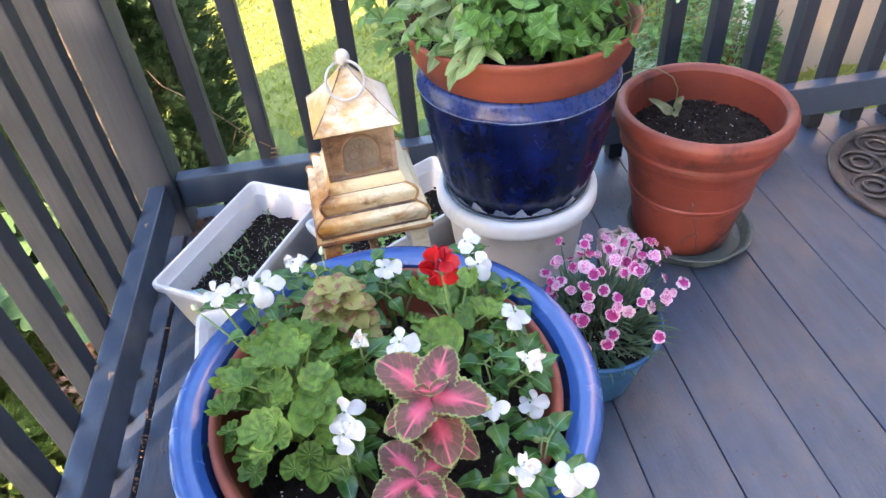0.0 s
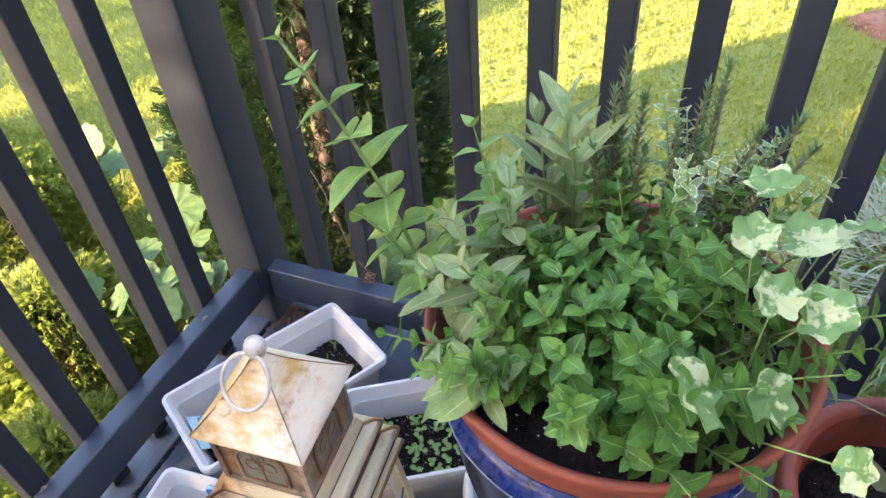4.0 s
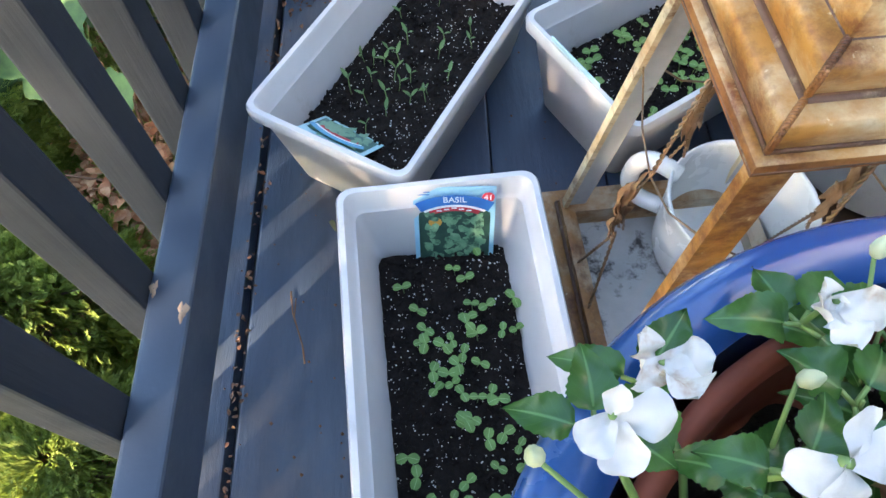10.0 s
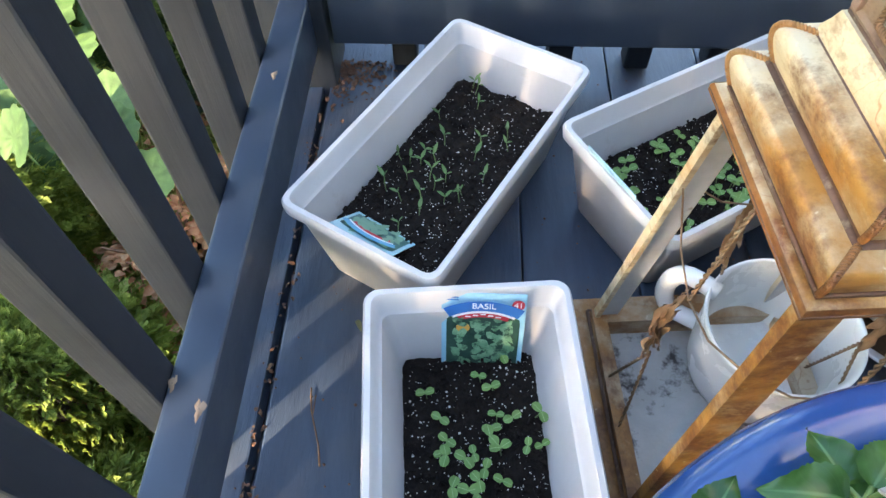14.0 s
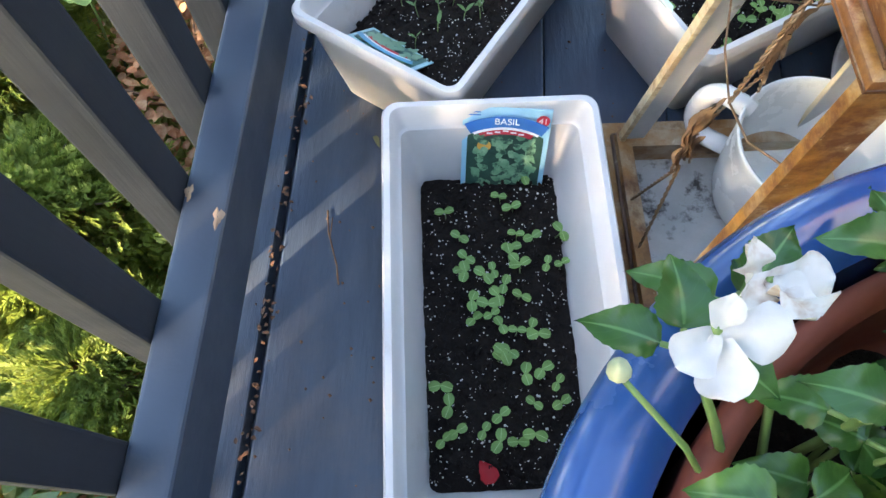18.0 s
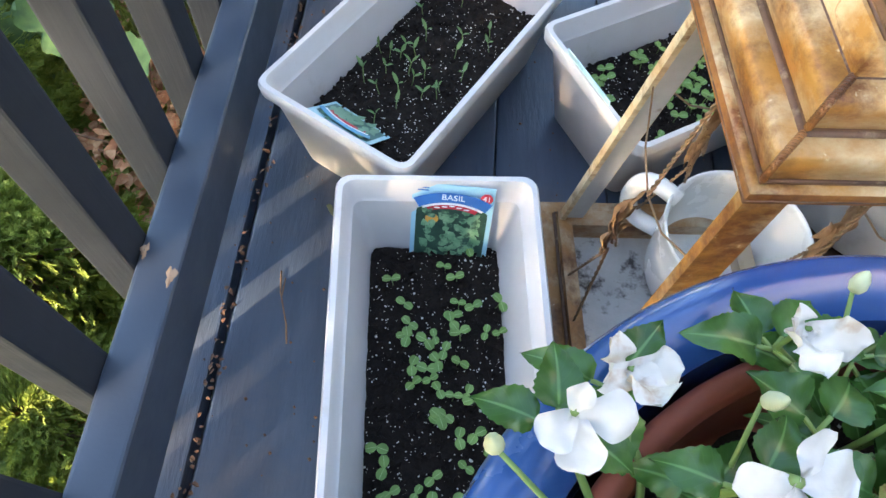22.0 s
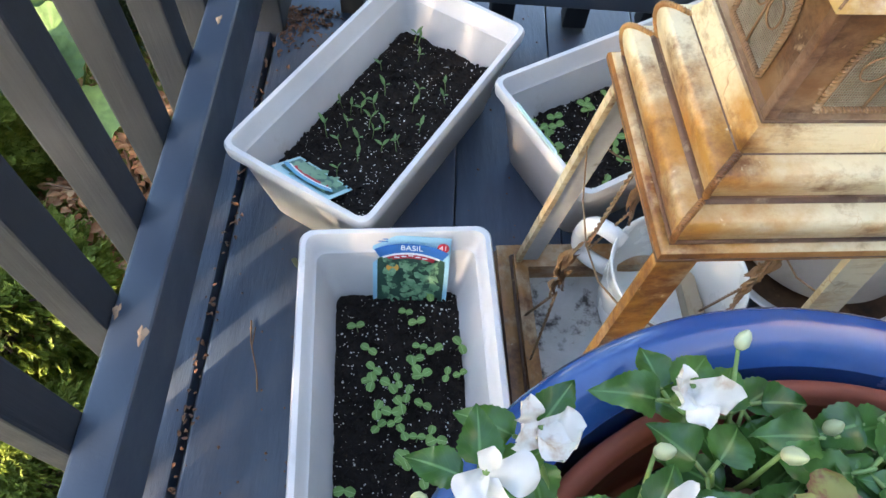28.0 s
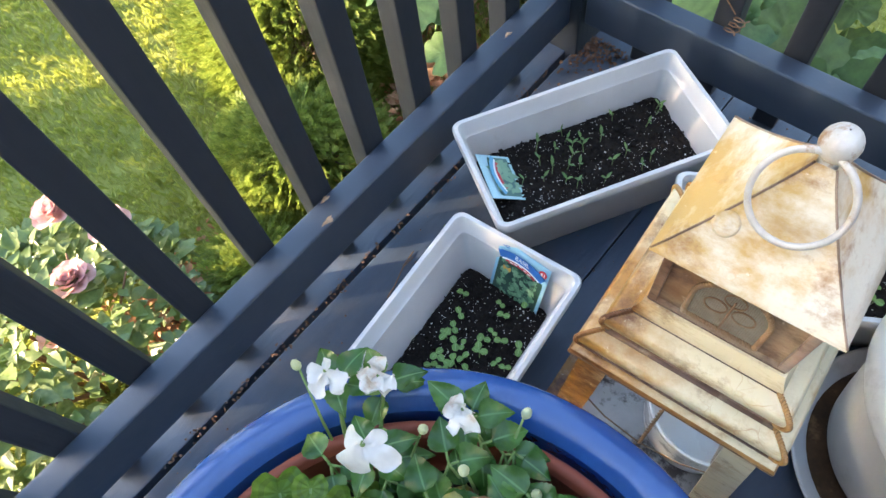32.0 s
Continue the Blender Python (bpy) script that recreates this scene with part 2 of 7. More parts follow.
M_deck = surface("deck_paint", (0.046, 0.067, 0.102), (0.029, 0.040, 0.062), 5.0, (0.092, 0.080, 0.080), 5.0, 0.48, 0.80, 0.26, 0.54, bump=0.5, bump_scale=30, stretch=(6, 1, 6), random_tone=0.08)
M_rail = surface("rail_paint", (0.038, 0.055, 0.084), (0.031, 0.045, 0.069), 7.0, (0.09, 0.09, 0.09), 9.0, 0.62, 0.8, 0.32, 0.52, bump=0.3, bump_scale=40, random_tone=0.07)
# Rails' paint with upright grain, darkened to offset too much light on these faces.
M_baluster = surface("darkened_grained_rail_paint", (0.0245, 0.0295, 0.0395), (0.0200, 0.0245, 0.0335), 7.0, (0.044, 0.046, 0.050), 9.0, 0.62, 0.8, 0.48, 0.66, bump=0.22, bump_scale=26, bump_dist=0.002, stretch=(4.0, 4.0, 0.22), random_tone=0.07)
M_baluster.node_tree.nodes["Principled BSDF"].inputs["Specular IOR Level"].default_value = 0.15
M_wood = surface("bare_wood", (0.35, 0.24, 0.16), (0.25, 0.16, 0.10), 40.0, rough=0.8)
M_plastic = surface("white_plastic", (0.59, 0.573, 0.565), (0.51, 0.495, 0.487), 10.0, (0.36, 0.31, 0.26), 16.0, 0.60, 0.84, 0.38, 0.5, bump=0.12, bump_scale=90)
M_glaze = surface("blue_glaze", (0.0026, 0.007, 0.052), (0.0015, 0.003, 0.012), 16.0, (0.004, 0.015, 0.115), 22.0, 0.50, 0.72, 0.16, 0.30, bump=0.35, bump_scale=26, coat=0.0, stretch=(1, 1, 0.18))
M_glaze.node_tree.nodes["Principled BSDF"].inputs["Specular IOR Level"].default_value = 0.35
M_glaze_rim = surface("blue_glaze_rim", (0.007, 0.026, 0.15), (0.004, 0.013, 0.075), 60.0, (0.003, 0.006, 0.025), 70.0, 0.56, 0.68, 0.22, 0.36, bump=0.4, bump_scale=90, coat=0.0)
M_bluepaint = surface("blue_ceramic", (0.016, 0.066, 0.225), (0.013, 0.054, 0.190), 6.0, (0.022, 0.080, 0.25), 25.0, 0.5, 0.8, 0.20, 0.3, bump=0.08, bump_scale=30, coat=0.4)
M_terra = surface("terracotta", (0.225, 0.052, 0.026), (0.175, 0.039, 0.020), 9.0, (0.13, 0.034, 0.020), 7.0, 0.55, 0.75, 0.6, 0.8, bump=0.25, bump_scale=70)
M_terra_wet = surface("old_terracotta", (0.205, 0.040, 0.022), (0.150, 0.030, 0.017), 8.0, (0.048, 0.016, 0.012), 7.0, 0.56, 0.68, 0.42, 0.7, bump=0.45, bump_scale=55)
M_soil = surface("potting_soil", (0.022, 0.016, 0.013), (0.010, 0.008, 0.007), 70.0, (0.035, 0.026, 0.02), 120.0, 0.55, 0.7, 0.85, 0.95, bump=1.0, bump_scale=160, bump_dist=0.004)
M_soil.node_tree.nodes["Principled BSDF"].inputs["Specular IOR Level"].default_value = 0.12
M_perlite = surface("perlite", (0.70, 0.68, 0.63), (0.55, 0.53, 0.48), 90.0, rough=0.9)
M_white_pot = surface("white_glazed_pot", (0.66, 0.64, 0.61), (0.52, 0.49, 0.46), 6.0, (0.28, 0.24, 0.20), 12.0, 0.58, 0.84, 0.35, 0.5, bump=0.1)
M_grimy_pot = surface("grimy_unglazed_white", (0.47, 0.445, 0.41), (0.38, 0.355, 0.32), 5.0, (0.22, 0.18, 0.14), 9.0, 0.56, 0.82, 0.5, 0.7, bump=0.2)
M_drip = surface("pale_glaze", (0.42, 0.50, 0.47), (0.10, 0.13, 0.22), 26.0, rough=0.15, rough2=0.3, bump=0.2, coat=0.4)
M_chip = surface("bare_dark_clay", (0.05, 0.05, 0.05), (0.09, 0.09, 0.085), 90.0, rough=0.8)
M_foot = surface("grey_foot_glaze", (0.46, 0.49, 0.52), (0.16, 0.20, 0.32), 60.0, rough=0.3, rough2=0.45, bump=0.3, coat=0.2)
M_teal = surface("teal_plastic", (0.014, 0.085, 0.19), (0.010, 0.065, 0.155), 8.0, rough=0.3, bump=0.05)
M_saucer = surface("grey_green_saucer", (0.060, 0.080, 0.075), (0.045, 0.060, 0.058), 9.0, (0.2, 0.19, 0.16), 14.0, 0.6, 0.8, 0.4, 0.6, bump=0.1)
M_rustdirt = surface("rusty_water", (0.085, 0.042, 0.018), (0.020, 0.012, 0.008), 26.0, (0.20, 0.11, 0.05), 18.0, 0.56, 0.7, 0.6)
M_rustdirt.node_tree.nodes["Principled BSDF"].inputs["Specular IOR Level"].default_value = 0.15
M_lantern = aged_metal("rusted_cream_metal", (0.66, 0.55, 0.35), (0.42, 0.20, 0.040), (0.16, 0.056, 0.013), 0.555, 1.75, 0.565)
M_lantern_roof = aged_metal("flaked_cream_metal", (0.64, 0.57, 0.46), (0.47, 0.29, 0.095), (0.25, 0.10, 0.025), 0.475, 1.2, 0.565, 0.11)
M_turret = aged_metal("brown_streaked_metal", (0.27, 0.19, 0.12), (0.17, 0.085, 0.035), (0.06, 0.024, 0.010))
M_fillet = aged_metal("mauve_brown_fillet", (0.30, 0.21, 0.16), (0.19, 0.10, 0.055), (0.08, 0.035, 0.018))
M_edge = aged_metal("orange_brown_edge", (0.40, 0.21, 0.07), (0.28, 0.11, 0.025), (0.12, 0.04, 0.01))
M_base = aged_metal("rusty_brown_base", (0.46, 0.36, 0.24), (0.30, 0.14, 0.040), (0.11, 0.042, 0.014), 0.44, 0.9, 0.52, 0.14)
M_crease = surface("brown_crease_line", (0.075, 0.040, 0.028), (0.15, 0.085, 0.055), 60.0, (0.42, 0.33, 0.22), 40.0, 0.55, 0.75, 0.55, 0.75, bump=0.4)
M_rust = surface("rust", (0.15, 0.075, 0.034), (0.27, 0.16, 0.08), 45.0, (0.46, 0.38, 0.28), 30.0, 0.55, 0.75, 0.5, 0.7, bump=0.4)
M_white_flake = surface("flaked_white_metal", (0.50, 0.48, 0.45), (0.36, 0.31, 0.26), 70.0, (0.26, 0.15, 0.08), 60.0, 0.58, 0.68, 0.5, 0.7, bump=0.5, bump_scale=140)
M_mesh = surface("dull_wire", (0.34, 0.31, 0.25), (0.22, 0.19, 0.14), 80.0, rough=0.5, metal=0.3)
M_bare = surface("dull_grey_metal", (0.46, 0.46, 0.45), (0.36, 0.355, 0.34), 25.0, (0.16, 0.12, 0.08), 30.0, 0.6, 0.72, 0.5, 0.65, bump=0.3)
M_dirtyplate = surface("dirty_white_plate", (0.50, 0.48, 0.44), (0.33, 0.31, 0.28), 16.0, (0.05, 0.04, 0.035), 22.0, 0.52, 0.62, 0.6, 0.8, bump=0.4)
M_pitcher = surface("white_ceramic", (0.80, 0.80, 0.77), (0.74, 0.73, 0.69), 6.0, (0.45, 0.4, 0.3), 20.0, 0.7, 0.85, 0.22, 0.35, bump=0.05, coat=0.3)
M_iron = surface("cast_iron", (0.085, 0.065, 0.055), (0.05, 0.04, 0.036), 20.0, (0.16, 0.09, 0.05), 18.0, 0.6, 0.8, 0.45, 0.6, metal=0.3, bump=0.4, bump_scale=90)
M_stone = surface("pink_stone", (0.46, 0.25, 0.23), (0.66, 0.58, 0.55), 34.0, (0.22, 0.09, 0.08), 26.0, 0.52, 0.64, 0.7, 0.85, bump=0.7, bump_scale=40, bump_dist=0.004)
M_debris = surface("dry_leaf_litter", (0.17, 0.075, 0.04), (0.09, 0.05, 0.03), 80.0, rough=0.85)
M_twig = surface("dry_twig", (0.24, 0.14, 0.08), (0.14, 0.07, 0.04), 60.0, rough=0.8)
M_stem = surface("green_stem", (0.16, 0.26, 0.07), (0.12, 0.20, 0.06), 40.0, rough=0.5, bump=0.1)
M_bark = surface("bark", (0.16, 0.11, 0.08), (0.09, 0.065, 0.05), 18.0, rough=0.9, bump=0.8, bump_scale=30, bump_dist=0.01)


# ---- mesh helpers ----
def obj_from(name, verts, faces, material, parent=None, uvs=None, smooth=True, label=""):
    me = bpy.data.meshes.new(name)
    me.from_pydata([tuple(map(float, v)) for v in verts], [], faces)
    if uvs is not None:
        lay = me.uv_layers.new(name="UVMap")
        idx = np.empty(len(me.loops), dtype=np.int32)
        me.loops.foreach_get("vertex_index", idx)
        lay.data.foreach_set("uv", np.asarray(uvs, dtype=np.float32)[idx].ravel())
    me.materials.append(material)
    if smooth:
        me.polygons.foreach_set("use_smooth", [True] * len(me.polygons))
    me.update()
    ob = new(name, me)
    if parent:
        ob.parent = parent
    if label:
        ob["label"] = label
    return ob


def part(name, bm, material, parent=None, label="", smooth=False):
    me = bpy.data.meshes.new(name)
    bm.normal_update()
    bm.to_mesh(me)
    bm.free()
    me.materials.append(material)
    if smooth:
        me.polygons.foreach_set("use_smooth", [True] * len(me.polygons))
    ob = new(name, me)
    if parent:
        ob.parent = parent
    if label:
        ob["label"] = label
    return ob


def empty(name, m, label, category, group="", kind=""):
    ob = new(name)
    ob.matrix_world = m
    return tagged(ob, label, category, group, kind)


def box(x0, x1, y0, y1, z0, z1, bevel=0.003, seg=2):
    bm = bmesh.new()
    bmesh.ops.create_cube(bm, size=1.0)
    for v in bm.verts:
        v.co = Vector((x0 if v.co.x < 0 else x1, y0 if v.co.y < 0 else y1, z0 if v.co.z < 0 else z1))
    if bevel:
        bmesh.ops.bevel(bm, geom=bm.edges[:], offset=bevel, segments=seg, profile=0.6, affect="EDGES")
    return bm


def lathe(profile, n=64, cx=0.0, cy=0.0, wobble=None):
    """Verts and faces of a turned form; profile is (radius, z) from one end to the other."""
    verts, faces = [], []
    for r, z in profile:
        for k in range(n):
            a = 2 * math.pi * k / n
            rr = r * (1 + (wobble(a, z) if wobble else 0))
            verts.append((cx + rr * math.cos(a), cy + rr * math.sin(a), z))
    for i in range(len(profile) - 1):
        for k in range(n):
            a, b = i * n + k, i * n + (k + 1) % n
            faces.append((a, b, b + n, a + n))
    return verts, faces


def rounded(profile, r=0.004):
    """Round the corners of an open profile a little."""
    out = [profile[0]]
    for p, q, s in zip(profile, profile[1:], profile[2:]):
        for o in (p, s):
            d = math.hypot(o[0] - q[0], o[1] - q[1]) or 1
            k = min(r, d * 0.4) / d
            out.append((q[0] + (o[0] - q[0]) * k, q[1] + (o[1] - q[1]) * k))
        a, b = out[-2], out[-1]
        out.insert(-1, ((a[0] + b[0]) / 4 + q[0] / 2, (a[1] + b[1]) / 4 + q[1] / 2))
    out.append(profile[-1])
    return out


def tube(path, r, n=8, taper=1.0, cap=True):
    """Verts and faces of a round bar along a path of points."""
    path = [Vector(p) for p in path]
    verts, faces = [], []
    side = None
    for i, p in enumerate(path):
        d = (path[min(i + 1, len(path) - 1)] - path[max(i - 1, 0)])
        d = d.normalized() if d.length else Vector((0, 0, 1))
        side = d.orthogonal() if side is None else (side - d * side.dot(d))
        side.normalize()
        up = d.cross(side)
        rr = r * (1 + (taper - 1) * i / max(1, len(path) - 1))
        for k in range(n):
            a = 2 * math.pi * k / n
            verts.append(p + side * (rr * math.cos(a)) + up * (rr * math.sin(a)))
    for i in range(len(path) - 1):
        for k in range(n):
            a, b = i * n + k, i * n + (k + 1) % n
            faces.append((a, b, b + n, a + n))
    if cap:
        faces.append(tuple(range(n - 1, -1, -1)))
        faces.append(tuple(range(len(verts) - n, len(verts))))
    return verts, faces


class Heap:
    """Gathers many small meshes into one."""

    def __init__(self):
        self.v, self.f, self.uv, self.n = [], [], [], 0

    def add(self, verts, faces, uvs=None, m=None):
        a = np.asarray([tuple(v) for v in verts], dtype=float)
        if m is not None:
            mm = np.array(m)
            a = a @ mm[:3, :3].T + mm[:3, 3]
        self.v.append(a)
        self.f += [tuple(i + self.n for i in f) for f in faces]
        self.uv.append(np.zeros((len(a), 2)) if uvs is None else np.asarray(uvs, dtype=float))
        self.n += len(a)

    def make(self, name, material, parent=None, label="", smooth=True):
        return obj_from(name, np.concatenate(self.v), self.f, material, parent, np.concatenate(self.uv), smooth, label)


def leaf(length, width, shape="oval", fold=0.25, droop=0.3, nl=6, nw=1, ruffle=0.0, teeth=0.0, seed=0):
    """A leaf that grows from the origin along +y, its face up. Returns verts, faces, uvs (across -1..1, along 0..1)."""
    r = random.Random(seed)
    ph = r.random() * 6
    verts, uvs, faces = [], [], []
    for i in range(nl + 1):
        t = i / nl
        if shape == "oval":
            w = math.sin(math.pi * min(1, t ** 0.85)) ** 0.75
        elif shape == "egg":
            w = math.sin(math.pi * t ** 0.62) ** 0.85 * (1 - 0.15 * t)
        elif shape == "blunt":
            w = math.sin(math.pi * t ** 0.70) ** 0.55
        elif shape == "lance":
            w = math.sin(math.pi * t ** 0.8) ** 1.0
        elif shape == "petal":
            w = math.sin(math.pi * min(1, t * 0.86 + 0.03)) ** 0.6
        elif shape == "spoon":
            w = 0.14 + 0.86 * (t / 0.62) ** 0.8 if t < 0.62 else math.sqrt(max(0.0, 1 - ((t - 0.62) / 0.385) ** 2))
        elif shape == "strap":
            w = (1 - t) ** 0.5 * min(1, 0.4 + 3 * t)
        else:
            w = math.sin(math.pi * t)
        w = max(w, 0.02) * width / 2
        y = length * (t - 0.10 * droop * t * t)
        zc = -droop * length * t * t * 0.5
        for k in range(-nw, nw + 1):
            u = k / nw
            j = 1 + (teeth * math.sin(i * math.pi) if not teeth else teeth * (1 if i % 2 else -1) * abs(u))
            x = u * w * j
            z = zc + abs(u) ** 1.4 * w * fold + ruffle * length * math.sin(ph + 9 * t + 2 * u) * abs(u)
            verts.append((x, y, z))
            uvs.append((u, t))
    c = 2 * nw + 1
    for i in range(nl):
        for k in range(2 * nw):
            a = i * c + k
            faces.append((a, a + 1, a + c + 1, a + c))
    return verts, faces, uvs


def disc_leaf(radius, n=22, rings=3, lobes=7, depth=0.10, cup=0.15, notch=0.5, ruffle=0.04, seed=0):
    """A round scalloped leaf, its stalk joining near the middle, face up."""
    r = random.Random(seed)
    ph = r.random() * 6
    verts, uvs, faces = [(0, 0, 0)], [(0, 0.5)], []
    for q in range(1, rings + 1):
        f = q / rings
        for k in range(n):
            a = 2 * math.pi * k / n
            rr = radius * f * (1 + depth * f * math.cos(lobes * a))
            cut = max(0.0, math.cos(a + math.pi / 2)) ** 14 * notch * f
            rr *= 1 - cut
            z = cup * radius * f * f + ruffle * radius * f * math.sin(lobes * a + ph) + 0.05 * radius * math.sin(2 * a + ph) * f
            verts.append((rr * math.cos(a), rr * math.sin(a), z))
            uvs.append((f, 0.5))
    for k in range(n):
        faces.append((0, 1 + k, 1 + (k + 1) % n))
    for q in range(rings - 1):
        for k in range(n):
            a, b = 1 + q * n + k, 1 + q * n + (k + 1) % n
            faces.append((a, a + n, b + n, b))
    return verts, faces, uvs


def aim(p, d, up=(0, 0, 1), scale=1.0, spin=0.0):
    """The pose of a leaf at p that grows along d."""
    y = Vector(d).normalized()
    x = y.cross(Vector(up))
    x = x.normalized() if x.length > 1e-4 else Vector((1, 0, 0))
    z = x.cross(y)
    m = Matrix((x, y, z)).transposed().to_4x4()
    return Matrix.Translation(p) @ m @ Matrix.Rotation(spin, 4, "Y") @ Matrix.Scale(scale, 4)


# ---- deck, rails, post ----
GROUND = -0.62
floor = empty("floor", Matrix(), "slate-blue painted wooden deck boards with dark joints", "deck floor", kind="structure")
pitch = 0.1325
part("plank", box(-0.085, -0.0050, -2.2, 0.10, -0.028, 0.0, 0.0025), M_deck, floor)
board = box(-pitch / 2 + 0.0007, pitch / 2 - 0.0007, -2.2, 0.10, -0.028, 0.0, 0.0025)
first = part("plank", board, M_deck, floor)
first.location.x = 0.004 + pitch / 2
for k in range(1, 20):
    o = new("plank", first.data)
    o.parent = floor
    o.location = (0.004 + pitch * (k + 0.5), rnd.uniform(-0.004, 0.004), rnd.uniform(-0.0012, 0.0))
joist = tagged(part("joist", box(-0.044, 2.75, -2.2, 0.098, -0.20, -0.034, 0), M_rail), "dark framing under the deck boards", "deck frame", kind="structure")

RAIL_Z0, RAIL_Z1, RAIL_TOP = 0.068, 0.146, 1.02


def baluster_mesh():
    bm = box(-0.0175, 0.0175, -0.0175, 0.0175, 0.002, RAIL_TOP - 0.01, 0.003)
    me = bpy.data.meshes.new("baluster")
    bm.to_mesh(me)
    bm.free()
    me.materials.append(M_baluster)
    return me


bal = baluster_mesh()
left_rail = empty("railing", Matrix(), "slate-grey painted wooden deck railing with square balusters", "railing", "deck railings", "structure")
part("bottom_rail", box(-0.037, 0.0, -2.2, -0.006, RAIL_Z0, RAIL_Z1, 0.004, 3), M_rail, left_rail)
part("top_rail", box(-0.037, 0.0, -2.2, -0.006, RAIL_TOP - 0.09, RAIL_TOP, 0.004), M_rail, left_rail)
for k in range(-15, 5):
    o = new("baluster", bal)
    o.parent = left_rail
    o.location = (-0.037 - 0.0180, -0.517 + 0.1030 * k + rnd.uniform(-0.002, 0.002), 0)
    o.rotation_euler = (0, 0, rnd.uniform(-0.02, 0.02))
back_rail = empty("railing", Matrix(), "slate-grey painted wooden deck railing with square balusters", "railing", "deck railings", "structure")
part("bottom_rail", box(0.019, 2.75, 0.006, 0.043, RAIL_Z0, RAIL_Z1, 0.004, 3), M_rail, back_rail)
part("top_rail", box(0.019, 2.75, 0.006, 0.043, RAIL_TOP - 0.09, RAIL_TOP, 0.004), M_rail, back_rail)
for k in range(0, 24):
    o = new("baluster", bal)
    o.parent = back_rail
    o.location = ((0.111 + 0.1105 * k if k < 5 else 0.553 + 0.101 * (k - 4) if k < 10 else 1.058 + 0.1056 * (k - 9)) + rnd.uniform(-0.002, 0.002), 0.043 + 0.0180, 0)
    o.rotation_euler = (0, 0, rnd.uniform(-0.02, 0.02))
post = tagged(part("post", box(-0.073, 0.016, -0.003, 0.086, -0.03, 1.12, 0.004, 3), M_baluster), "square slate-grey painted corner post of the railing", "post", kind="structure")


# ---- planter boxes ----
def ring_rect(w, l, r, n=5):
    pts = []
    for cx, cy, a0 in ((w / 2 - r, l / 2 - r, 0), (-w / 2 + r, l / 2 - r, 90), (-w / 2 + r, -l / 2 + r, 180), (w / 2 - r, -l / 2 + r, 270)):
        for k in range(n):
            a = radians(a0 + 90 * k / (n - 1))
            pts.append((cx + r * math.cos(a), cy + r * math.sin(a)))
    return pts


def loft(rings):
    verts, faces = [], []
    n = len(rings[0][0])
    for pts, z in rings:
        verts += [(x, y, z) for x, y in pts]
    for i in range(len(rings) - 1):
        for k in range(n):
            a, b = i * n + k, i * n + (k + 1) % n
            faces.append((a, b, b + n, a + n))
    return verts, faces, n


BW, BL, BH = 0.188, 0.345, 0.134


def planter_box(m, label):
    th = empty("planter_box", m, label, "planter box", "seedling planter boxes")
    W, L, H = BW, BL, BH
    rings = [(ring_rect(W - 0.060, L - 0.060, 0.012), 0.0), (ring_rect(W - 0.052, L - 0.052, 0.014), 0.004), (ring_rect(W - 0.016, L - 0.016, 0.014), H - 0.016),
             (ring_rect(W - 0.002, L - 0.002, 0.014), H - 0.015), (ring_rect(W, L, 0.014), H - 0.004), (ring_rect(W - 0.004, L - 0.004, 0.013), H),
             (ring_rect(W - 0.014, L - 0.014, 0.011), H), (ring_rect(W - 0.018, L - 0.018, 0.010), H - 0.003), (ring_rect(W - 0.024, L - 0.024, 0.010), H - 0.022),
             (ring_rect(W - 0.030, L - 0.030, 0.009), H - 0.024), (ring_rect(W - 0.074, L - 0.074, 0.010), 0.008)]
    v, f, n = loft(rings)
    f.append(tuple(range(n - 1, -1, -1)))
    f.append(tuple(range(len(v) - n, len(v))))
    ring_n = 3 * n
    lip = [fc for fc in f if min(fc) >= 2 * n and max(fc) < 10 * n and len(fc) == 4]
    rest = [fc for fc in f if fc not in lip]
    for nm, fs in (("body", rest), ("rim", lip)):
        used = sorted({i for fc in fs for i in fc})
        at = {i: k for k, i in enumerate(used)}
        b = obj_from(nm, [v[i] for i in used], [tuple(at[i] for i in fc) for fc in fs], M_plastic, th, smooth=True)
        b.data.set_sharp_from_angle(angle=radians(50))
    return th


